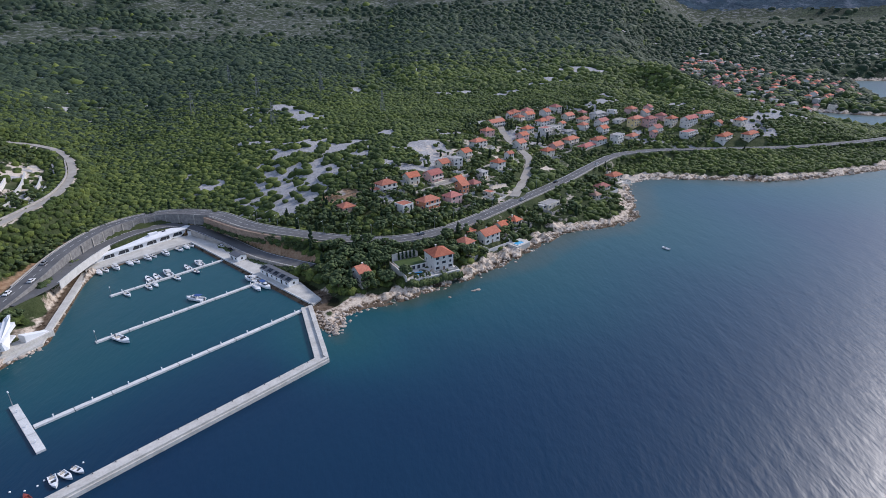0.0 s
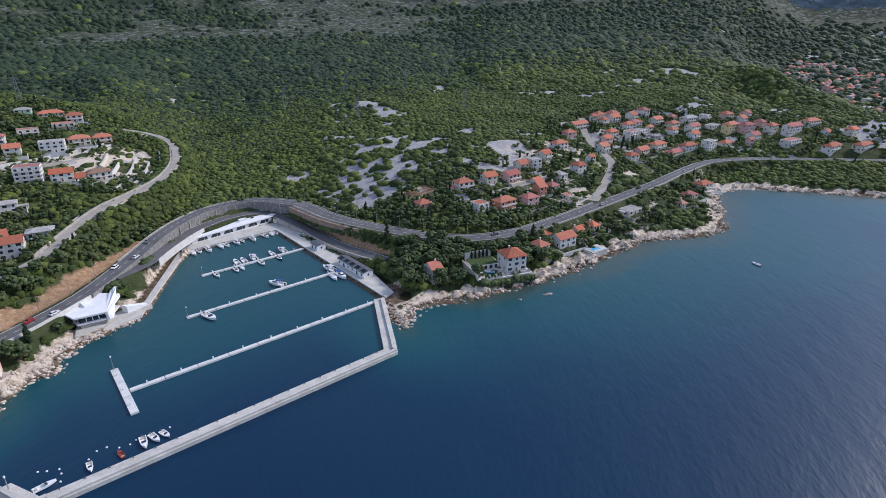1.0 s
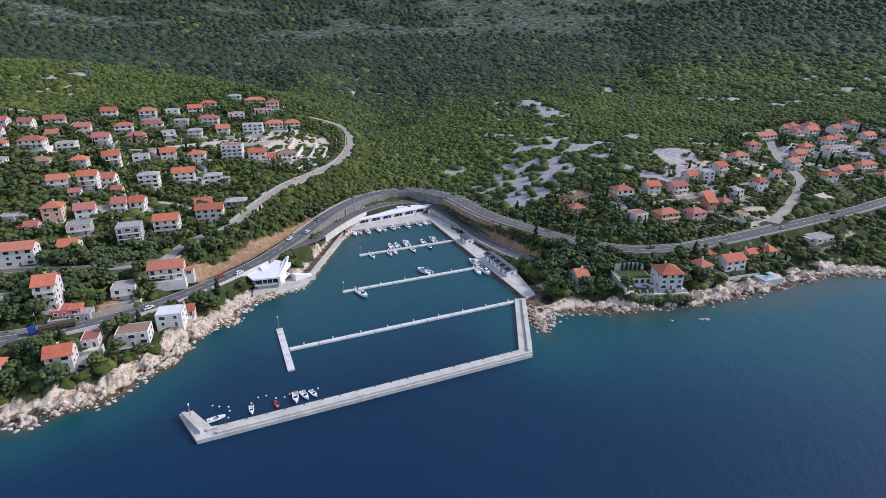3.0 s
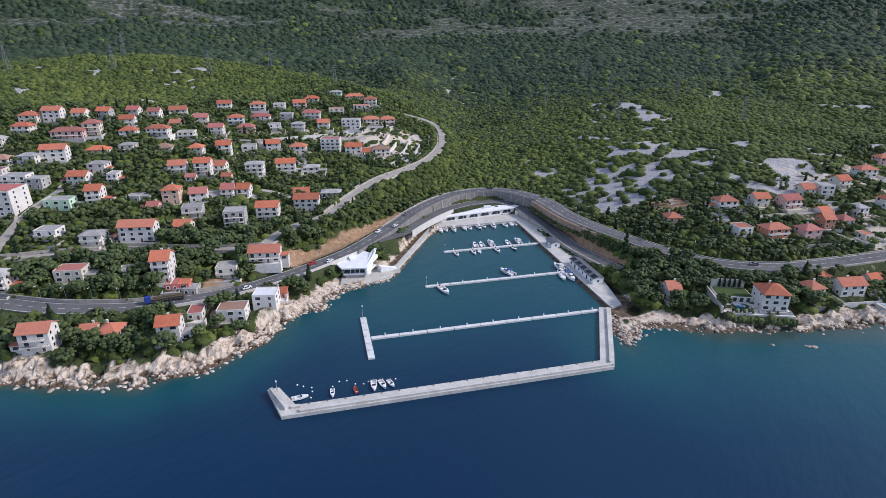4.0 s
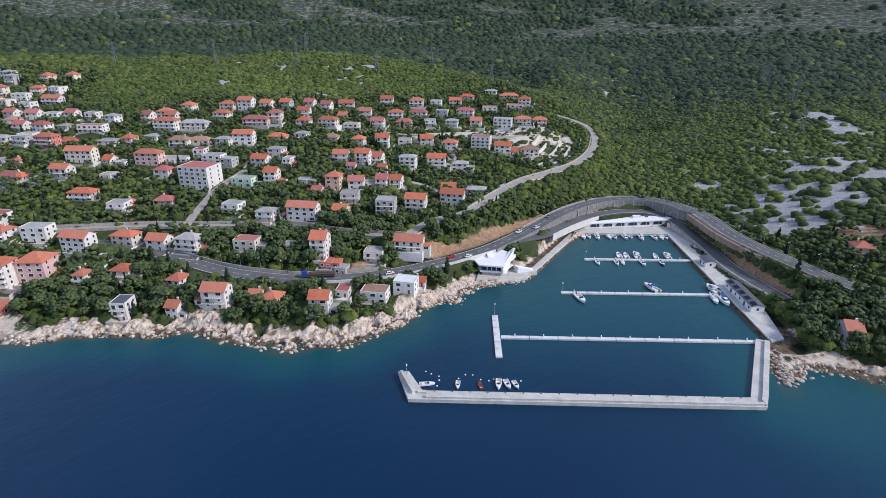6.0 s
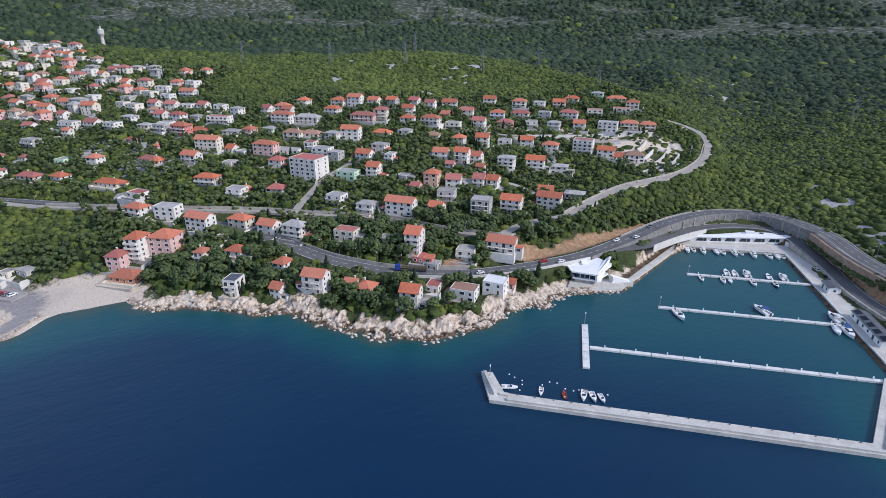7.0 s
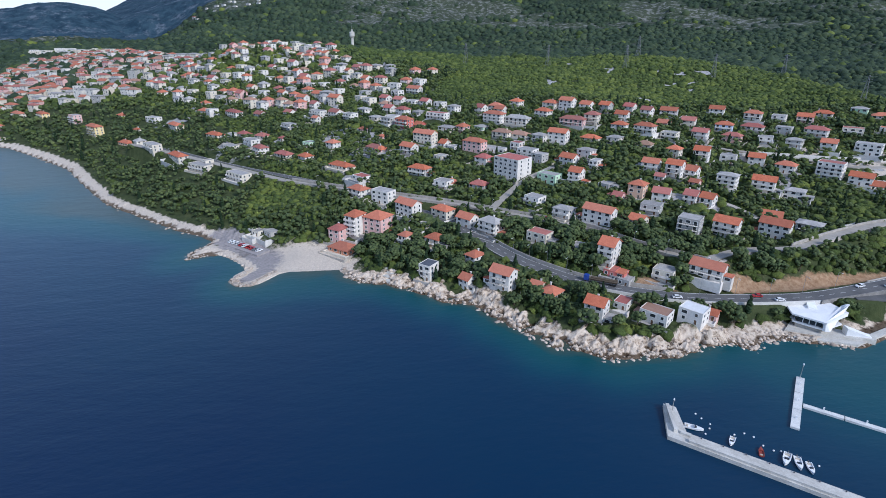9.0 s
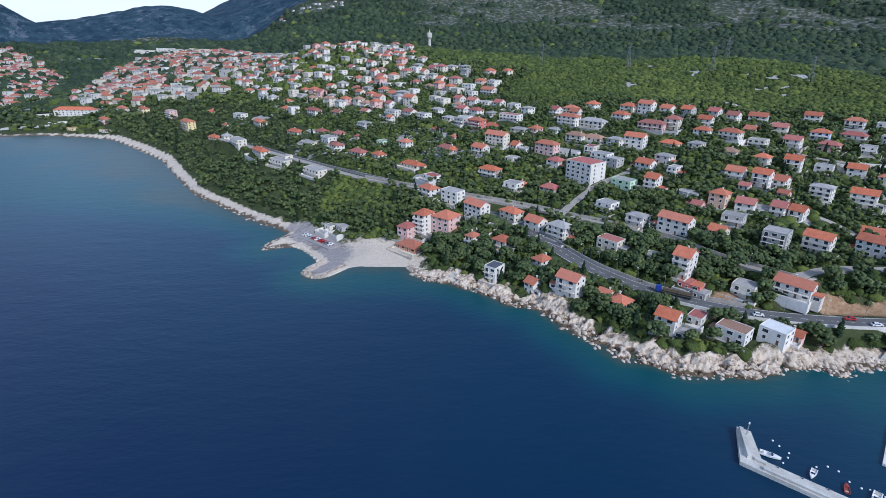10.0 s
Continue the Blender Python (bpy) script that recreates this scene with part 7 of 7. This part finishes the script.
def pylon_mesh():
    """A lattice mast 1 high: four legs, braces and three cross-arms."""
    bm = bmesh.new()

    def bar(a, b, r):
        a, b = Vector(a), Vector(b)
        q = (b - a).to_track_quat("Z", "Y").to_matrix().to_4x4()
        bmesh.ops.create_cone(bm, cap_ends=False, segments=4, radius1=r, radius2=r, depth=(b - a).length, matrix=Matrix.Translation((a + b) / 2) @ q)

    half = lambda z: 0.085 * (1 - z) + 0.012
    zs = [0, 0.22, 0.42, 0.6, 0.76, 0.9, 1.0]
    for sx in (-1, 1):
        for sy in (-1, 1):
            bar((sx * half(0), sy * half(0), -0.05), (sx * half(1), sy * half(1), 1), 0.006)
    for z0, z1 in zip(zs, zs[1:]):
        for s in (-1, 1):
            bar((-half(z0), s * half(z0), z0), (half(z1), s * half(z1), z1), 0.0035)
            bar((s * half(z0), -half(z0), z0), (s * half(z1), half(z1), z1), 0.0035)
    for z, w in ((0.74, 0.17), (0.84, 0.14), (0.94, 0.10)):
        bar((-w, 0, z), (w, 0, z), 0.006)
    return ready("lattice", bm, [DULL_STEEL])


PYLON = pylon_mesh()
for x, y, h in ((-630, 203, 24), (-586, 276, 24), (-540, 350, 24), (-431, 423, 22), (-652, 321, 26), (-575, 456, 26), (-275, 611, 24), (-219, 666, 24), (-150, 700, 24), (-60, 560, 22), (-160, 520, 22), (-700, 120, 24), (-300, 800, 26), (-120, 860, 26)):
    p = tagged(new("power_pylon"), "slim grey steel lattice pylon on the hillside", "pylon", "power pylons")
    p.matrix_basis = Matrix.Translation((x, y, ground_z(x, y))) @ Matrix.Rotation(0.6, 4, "Z") @ Matrix.Diagonal((h, h, h, 1))
    part("lattice", PYLON, None, p)


def lamp_mesh():
    bm = bmesh.new()
    bmesh.ops.create_cone(bm, cap_ends=True, segments=6, radius1=0.09, radius2=0.06, depth=8, matrix=Matrix.Translation((0, 0, 4)))
    box(bm, 0.0, 1.7, -0.05, 0.05, 7.9, 8.0)
    return ready("post", bm, [GALVANISED])


LAMP_POST, LAMP_HEAD = lamp_mesh(), bmesh.new()
box(LAMP_HEAD, 1.3, 2.0, -0.14, 0.14, 7.78, 7.92)
LAMP_HEAD = ready("lamp_head", LAMP_HEAD, [FRAME_WHITE])


def lamps_along(line, side, off, step):
    pts = smooth_line(line, step)
    for a, b in zip(pts, pts[1:]):
        w = Vector((b.x - a.x, b.y - a.y, 0)).normalized()
        r = Vector((w.y, -w.x, 0)) * side
        o = tagged(new("street_lamp"), "grey steel street lamp beside the road", "street lamp", "street lamps")
        p = a + r * off
        o.matrix_basis = Matrix.Translation((p.x, p.y, a.z - 0.4)) @ Matrix.Rotation(math.atan2(-r.y, -r.x), 4, "Z")
        part("post", LAMP_POST, None, o)
        part("lamp_head", LAMP_HEAD, None, o)


lamps_along(HIGHWAY[5:12], -1, 5.4, 30)
lamps_along(HIGHWAY[17:25], -1, 5.6, 34)
lamps_along(SECOND[2:], 1, 3.5, 32)


# ---- vehicles ----
TYRE = surface("tyre_rubber", (0.015, 0.015, 0.015), (0.03, 0.03, 0.03), 3.0, 0.9, bump_by=0.0)
PAINT = {n: surface("car_paint_" + n, tuple(c * 0.9 for c in col), col, 0.8, 0.25, bump_by=0.0, spec=0.6) for n, col in
         {"white": (0.80, 0.80, 0.79), "silver": (0.45, 0.46, 0.47), "red": (0.42, 0.03, 0.03), "black": (0.02, 0.02, 0.022), "blue": (0.03, 0.07, 0.32), "grey": (0.18, 0.19, 0.20)}.items()}


def car_body(mat):
    """A hatchback shell, 4.2 long, nose at +x."""
    side = [(-2.05, 0.30), (2.08, 0.30), (2.10, 0.62), (1.95, 0.80), (1.05, 0.95), (0.35, 1.42), (-1.25, 1.46), (-1.95, 1.00), (-2.10, 0.80)]
    bm = bmesh.new()
    wide = lambda z: 0.86 if z < 0.99 else 0.66
    a = [bm.verts.new((x, -wide(z), z)) for x, z in side]
    b = [bm.verts.new((x, wide(z), z)) for x, z in side]
    bm.faces.new(a[::-1]), bm.faces.new(b)
    for i in range(len(side)):
        j = (i + 1) % len(side)
        bm.faces.new((a[i], a[j], b[j], b[i]))
    bmesh.ops.recalc_face_normals(bm, faces=bm.faces)
    return ready("body", bm, [mat])


def glass_mesh(name, corners):
    bm = bmesh.new()
    bm.faces.new([bm.verts.new(q) for q in corners])
    bmesh.ops.solidify(bm, geom=bm.faces[:], thickness=0.03)
    return ready(name, bm, [TINTED])


def wheel_mesh():
    bm = bmesh.new()
    bmesh.ops.create_cone(bm, cap_ends=True, segments=14, radius1=0.32, radius2=0.32, depth=0.22, matrix=Matrix.Rotation(math.pi / 2, 4, "X"))
    return ready("wheel", bm, [TYRE])


CAR_BODY, CAR_GLASS, WHEEL = {n: car_body(m) for n, m in PAINT.items()}, (
    glass_mesh("side_window", ((-1.65, -0.86, 1.0), (0.80, -0.86, 1.0), (0.32, -0.69, 1.38), (-1.2, -0.69, 1.40))),
    glass_mesh("side_window", ((-1.65, 0.86, 1.0), (0.80, 0.86, 1.0), (0.32, 0.69, 1.38), (-1.2, 0.69, 1.40))),
    glass_mesh("windscreen", ((1.04, -0.76, 0.99), (1.04, 0.76, 0.99), (0.40, 0.62, 1.42), (0.40, -0.62, 1.42))),
    glass_mesh("rear_window", ((-1.92, -0.74, 1.05), (-1.92, 0.74, 1.05), (-1.32, 0.62, 1.45), (-1.32, -0.62, 1.45)))), wheel_mesh()


def car(x, y, z, heading, colour, where="on the coast road"):
    c = tagged(new("car"), f"{colour} hatchback car {where}", "car", "cars")
    c.matrix_basis = Matrix.Translation((x, y, z)) @ Matrix.Rotation(heading, 4, "Z")
    part("body", CAR_BODY[colour], None, c)
    for pane in CAR_GLASS:
        part(pane.name.split(".")[0], pane, None, c)
    for sx in (-1.3, 1.3):
        for sy in (-0.8, 0.8):
            under(part("wheel", WHEEL, None), c, sx, sy, 0.32)


def on_road(line, pos, side, colour, back=False, where="on the coast road"):
    """pos: share of the way along; side: metres to the right of the centre line."""
    pts = smooth_line(line, 4.0)
    i = min(int(pos * (len(pts) - 1)), len(pts) - 2)
    a, b = pts[i], pts[i + 1]
    w = Vector((b.x - a.x, b.y - a.y, 0)).normalized()
    r = Vector((w.y, -w.x, 0))
    p = a + r * side
    car(p.x, p.y, p.z + 0.02, math.atan2(w.y, w.x) + (math.pi if back else 0), colour, where)


ROAD_CARS = HIGHWAY[8:13]
for pos, side, colour, back in ((0.03, 2, "white", False), (0.38, 2, "white", False), (0.30, -2, "red", True), (0.70, -2, "white", True), (0.78, 2, "white", False), (0.92, -2, "grey", True)):
    on_road(ROAD_CARS, pos, side, colour, back)
for pos, side, colour, back in ((0.15, -2, "grey", True), (0.45, 2, "silver", False), (0.62, -2, "black", True), (0.85, 2, "white", False)):
    on_road(HIGHWAY[19:27], pos, side, colour, back)
for pos, side, colour in ((0.15, 2.2, "silver"), (0.3, -2.4, "white"), (0.52, 2.2, "grey"), (0.7, -2.2, "red"), (0.85, 2.2, "white")):
    on_road(SECOND[2:], pos, side * 0.75, colour, where="parked along the village street")
for u, v, h, colour in ((151, 143, 95, "white"), (152, 134, 80, "black"), (152.3, 130.5, 75, "grey")):
    p = marina(u, v, 1.52)
    car(p.x, p.y, p.z, math.atan2(BW_U.y, BW_U.x) + radians(h), colour, "parked on the marina quay")
for i, colour in enumerate(("white", "white", "silver", "red", "white", "red", "red", "grey", "white")):
    car(-315.5 + i * 2.1, -86.5 + i * 2.35, 1.64, 2.4, colour, "parked behind the beach")


def make_truck(x, y, z, heading):
    t = tagged(new("timber_truck"), "blue lorry with a long trailer of brown logs", "truck")
    t.matrix_basis = Matrix.Translation((x, y, z)) @ Matrix.Rotation(heading, 4, "Z")
    bm = bmesh.new()
    box(bm, 4.6, 7.0, -1.2, 1.2, 0.7, 3.3)
    bmesh.ops.bevel(bm, geom=bm.edges[:], offset=0.18, segments=2, affect="EDGES")
    part("cab", bm, PAINT["blue"], t, "blue cab")
    bm = bmesh.new()
    box(bm, 6.95, 7.03, -1.0, 1.0, 2.0, 2.9)
    part("windscreen", bm, TINTED, t)
    bm = bmesh.new()
    box(bm, -8.5, 4.5, -1.1, 1.1, 0.8, 1.1)
    part("chassis", bm, DARK_METAL, t)
    for k in range(11):
        row, i = divmod(k, 4)
        bm = bmesh.new()
        bmesh.ops.create_cone(bm, cap_ends=True, segments=8, radius1=0.27, radius2=0.24, depth=12.2, matrix=Matrix.Translation((-2.2, -0.82 + 0.55 * i + 0.2 * (row % 2), 1.4 + row * 0.46)) @ Matrix.Rotation(math.pi / 2, 4, "Y"))
        part("log", bm, BARK, t)
    for sx in (-7.5, -6.3, -0.5, 3.4, 6.0):
        for sy in (-1.05, 1.05):
            o = under(part("wheel", WHEEL, None), t, sx, sy, 0.5)
            o.scale = (1.55, 1.3, 1.55)


make_truck(-216.5, 101.5, 9.95, math.atan2(-10, -6.3))


# ---- boulders along the water ----
def make_boulders(name, x, y, size, seed, mat, label):
    h, d = height(x, y)
    shapes = []
    for k in range(6):
        v, f = bush_shape(1 + k % 2, 300 + k, -2)
        v = np.sign(v) * np.abs(v) ** 0.75
        shapes.append((v * np.array([1.1, 0.7, 0.5]), f))
    z = np.maximum(h, -0.3) + size * 0.12
    me = scatter_mesh(name, shapes, np.stack([x, y, z], 1), size, size, mat, seed)
    return tagged(new(name, me), label, "rocks", kind="stuff")


LIMESTONE = surface("limestone", (0.26, 0.20, 0.155), (0.56, 0.49, 0.41), 0.25, 0.9, 6.0, 0.6, 0.2)
rock_dice = np.random.RandomState(51)


def along_shore(line, step, spread, lo, hi):
    pts = np.array(line, float)
    out = []
    for a, b in zip(pts, pts[1:]):
        n = max(1, int(np.hypot(*(b - a)) / step))
        t = (np.arange(n) + rock_dice.uniform(0, 1, n)) / n
        q = a + (b - a) * t[:, None] + rock_dice.normal(0, spread, (n, 2))
        out.append(q)
    p = np.concatenate(out)
    return p[:, 0], p[:, 1], lo + (hi - lo) * rock_dice.uniform(0, 1, len(p)) ** 2.2


x, y, s = along_shore(beach_shore[14:] + point_shore, 3.4, 1.3, 0.35, 1.5)
make_boulders("shore_rocks", x, y, s, 52, LIMESTONE, "pale limestone boulders along the water's edge")
x, y, s = along_shore(villa_shore, 2.4, 1.5, 0.35, 1.3)
make_boulders("shore_rocks", x, y, s, 53, LIMESTONE, "pale limestone boulders below the villas")
x, y, s = along_shore([mxy(140, 38), (-46, 199), (-44, 212)], 0.3, 1.7, 0.5, 1.2)
make_boulders("rock_armour", x, y, s, 54, LIMESTONE, "heap of pale rock armour beside the mole")
x, y, s = along_shore([mxy(27, 90), mxy(50, 97.6)], 0.8, 1.1, 0.5, 1.5)
make_boulders("shore_rocks", x, y, s, 55, LIMESTONE, "pale boulders below the quay walkway")
x, y, s = along_shore(beach_shore[:3] + [(-300, -97)], 0.8, 0.9, 0.5, 1.2)
make_boulders("rock_armour", x, y, s, 56, LIMESTONE, "pale rock armour of the small groyne")
x, y, s = along_shore([(-276, -67), (-263, -74), (-257.5, -72), (-256, -65), (-271, -54)], 0.55, 0.8, 0.5, 1.2)
make_boulders("rock_armour", x, y, s, 57, LIMESTONE, "pale rock armour of the beach groyne")
x, y, s = along_shore(far_west[9:], 3.5, 1.5, 0.4, 1.3)
make_boulders("shore_rocks", x, y, s, 58, LIMESTONE, "pale boulders along the western shore")


def make_ledges(line, reach, count, seed, strike, lo, hi, label):
    """Tilted, fissured limestone blocks standing on the shore, their long axes roughly parallel."""
    rs = np.random.RandomState(seed)
    pts = np.array(line, float)
    seg = rs.randint(0, len(pts) - 1, count * 3)
    q = pts[seg] + (pts[seg + 1] - pts[seg]) * rs.uniform(0, 1, (len(seg), 1)) + rs.uniform(-reach, reach, (len(seg), 2))
    h, d = height(q[:, 0], q[:, 1])
    ok = (d > -1.2) & (d < reach) & (h < 7.5) & clear_of_things(q[:, 0], q[:, 1], 0.5)
    q, h, d = q[ok][:count], h[ok][:count], d[ok][:count]
    vs, fs, at = [], [], 0
    for (px, py), pz in zip(q, h):
        v, f = ico(1)
        v = np.sign(v) * np.abs(v) ** 0.6 * (1 + rs.uniform(-0.28, 0.28, v.shape))
        size = lo + (hi - lo) * rs.uniform() ** 2.0
        v = v * np.array([1.15, 0.7, 0.7]) * size
        lean, turn = rs.normal(0.35, 0.2), strike + rs.normal(0, 0.35)
        v = v @ np.array([[1, 0, 0], [0, math.cos(lean), math.sin(lean)], [0, -math.sin(lean), math.cos(lean)]])
        v = v @ np.array([[math.cos(turn), math.sin(turn), 0], [-math.sin(turn), math.cos(turn), 0], [0, 0, 1]])
        vs.append(v + np.array([px, py, max(pz, -0.25) - 0.22 * size]))
        fs.append(f + at)
        at += len(v)
    me = sheet("rock_ledges", np.concatenate(vs), np.concatenate(fs), LEDGE)
    return tagged(new("rock_ledges", me), label, "rocks", kind="stuff")


LEDGE = surface("fissured_limestone", (0.30, 0.225, 0.165), (0.78, 0.67, 0.555), 0.4, 0.9, 5.0, 0.8, 0.25)
make_ledges(beach_shore[15:] + point_shore, 6.0, 520, 81, 0.35, 0.35, 1.3, "pale fissured limestone ledges along the point")
make_ledges(villa_shore[:14], 5.0, 300, 82, -0.75, 0.3, 1.1, "pale fissured limestone ledges below the villas")
make_ledges(villa_shore[13:], 6.0, 260, 83, -0.9, 0.5, 1.6, "pale limestone ledges of the eastern shore")
make_ledges(basin_shore[:2] + [mxy(84, 166)], 6.0, 240, 84, -0.2, 0.3, 1.0, "pale limestone rocks on the bank above the basin walkway")


# ---- terrace walls on the hill's end ----
def terrace_wall(first, last, off, high, mat):
    """A retaining wall that follows the hillside road at a distance uphill."""
    pts = smooth_line(UPPER, 6.0)
    a, b = int(first * (len(pts) - 1)), int(last * (len(pts) - 1))
    line = []
    for p, q in list(zip(pts, pts[1:]))[a:b]:
        w = Vector((q.x - p.x, q.y - p.y, 0)).normalized()
        o = p + Vector((-w.y, w.x, 0)) * off
        line.append((o.x, o.y, ground_z(o.x, o.y)))
    zs = [l[2] for l in line]
    line = [(l[0], l[1], sum(zs[max(0, k - 2):k + 3]) / len(zs[max(0, k - 2):k + 3])) for k, l in enumerate(line)]
    wall_along("terrace_wall", line, 1, 0, -2.5, high, mat, "pale stone terrace wall stepping up the hillside", 1.1)


for first, last, off, high, mat in ((0.46, 0.58, 9, 1.6, STONE_WALL), (0.50, 0.64, 15, 1.9, PALE_WALL), (0.53, 0.60, 21, 1.7, PALE_WALL), (0.62, 0.72, 20, 2.0, PALE_WALL),
                                    (0.48, 0.57, 27, 1.6, PALE_WALL), (0.58, 0.74, 29, 2.3, PALE_WALL), (0.56, 0.70, 38, 2.6, WALL["w"]), (0.42, 0.50, 17, 1.5, STONE_WALL),
                                    (0.50, 0.56, 36, 1.8, STONE_WALL), (0.62, 0.74, 47, 2.4, WALL["c"]), (0.30, 0.42, 8, 1.5, PALE_WALL), (0.70, 0.80, 12, 1.7, STONE_WALL)):
    terrace_wall(first, last, off, high, mat)
wall_along("verge_wall", UPPER[2:9], -1, 2.8, -1.0, 1.1, STONE_WALL, "low rough stone wall on the uphill side of the road", 0.7)


# ---- the villa's garden ----
def block_at(name, a0, a1, b0, b1, z0, z1, mat, label, category="wall"):
    bm = bmesh.new()
    box(bm, a0, a1, b0, b1, z0, z1)
    o = part(name, bm, mat)
    o.matrix_basis = Matrix.Translation(at_villa(0, 0)) @ Matrix.Rotation(VILLA_TURN, 4, "Z")
    return tagged(o, label, category, kind="structure")


block_at("terrace_wall", -12.0, 18.0, -6.35, -6.05, -1, 5.15, WALL["w"], "white parapet in front of the villa terrace")
block_at("terrace_wall", -12.4, -12.05, -6.0, 14.5, -1, 8.0, WALL["w"], "white side wall of the villa garden")
block_at("terrace_wall", -10.0, 5.0, 16.5, 16.8, 0, 11.0, WALL["w"], "tall white wall behind the villa garden")
for k in range(5):
    m = Matrix.Translation(at_villa(0, 0)) @ Matrix.Rotation(VILLA_TURN, 4, "Z") @ Matrix.Translation((-8.6 + 2.9 * k, 5.6, 5.0))
    o = tagged(part("window", WINDOWS["tall"], None), "tall dark window under the raised lawn", "window", "pool house windows")
    o.matrix_basis = m
villa_spire = sheet("crown", *cypress_shape(97), PINE_LEAF)
for k in range(5):
    t = tagged(new("cypress"), "slim dark cypress in the villa garden", "tree", "villa cypresses")
    p = at_villa(-6.5 + 2.2 * k, 15.6)
    t.matrix_basis = Matrix.Translation((p.x, p.y, 7.5)) @ Matrix.Diagonal((4.2, 4.2, 5.0, 1))
    part("crown", villa_spire, None, t)
shrub = sheet("crown", *crown_shape(14, 1, 99, 0.8, 0.8, 0.5, 1.1), TREE_LEAF)
for k, (a, s) in enumerate(((-6.5, 2.4), (-3.2, 2.4), (0.3, 2.4), (7.5, 1.6), (11.0, 1.7))):
    t = tagged(new("shrub"), "round green shrub beside the villa pool", "shrub", "villa shrubs")
    p = at_villa(a, -4.8)
    t.matrix_basis = Matrix.Translation((p.x, p.y, 4.8)) @ Matrix.Diagonal((s, s, s, 1))
    part("crown", shrub, None, t)
hedge = np.array([at_villa(-12 + 0.9 * k, -7.2 - 0.9 * (k % 2))[:2] for k in range(34)])
hedge_z, _ = height(hedge[:, 0], hedge[:, 1])
me = scatter_mesh("hedge", [bush_shape(2, 400 + k) for k in range(4)], np.column_stack([hedge, np.maximum(hedge_z, 2.0) + 0.8]), np.full(34, 1.3), np.full(34, 1.9), TREE_LEAF, 62)
tagged(new("hedge", me), "green bushes under the white villa terrace", "shrubs", kind="stuff")
x = np.array([15.0, 16.6, 17.6, 3.0])
y = np.array([238.5, 239.5, 240.5, 232.0])
make_boulders("sea_rocks", x, y, np.array([1.1, 1.5, 1.2, 1.0]), 61, LIMESTONE, "low wet rocks breaking the sea off the shore")


def planted_strip(line, side, lo, hi, step, size, drop, seed, label):
    """Bushes beside a road."""
    rs = np.random.RandomState(seed)
    pts = smooth_line(line, step)
    out = []
    for a, b in zip(pts, pts[1:]):
        w = Vector((b.x - a.x, b.y - a.y, 0)).normalized()
        p = a + Vector((w.y, -w.x, 0)) * side * rs.uniform(lo, hi)
        out.append((p.x, p.y, max(ground_z(p.x, p.y), a.z - drop)))
    out = np.array(out)
    n = len(out)
    s = size * rs.uniform(0.7, 1.3, n)
    me = scatter_mesh("roadside_bushes", [bush_shape(2, 420 + k) for k in range(5)], out, s, s * 0.9, TREE_LEAF, seed)
    tagged(new("roadside_bushes", me), label, "shrubs", kind="stuff")


planted_strip(ACCESS[7:], 1, 5.0, 6.8, 0.7, 1.0, 2.2, 71, "green bushes on the bank between road and quay")
planted_strip(HIGHWAY[16:20], 1, 5.6, 8.5, 0.7, 1.2, 5.0, 72, "green bushes on the bank below the coast road")
planted_strip(HIGHWAY[11:13], 1, 6.0, 8.0, 0.6, 1.5, 5.0, 73, "dense green bushes between the two roads")
planted_strip(HIGHWAY[3:8], 1, 7.0, 10.5, 1.7, 2.7, 7.0, 74, "dark green trees and bushes below the coast road")
planted_strip(HIGHWAY[8:10], 1, 6.5, 9.0, 1.2, 1.7, 5.0, 75, "green bushes beside the clubhouse below the coast road")
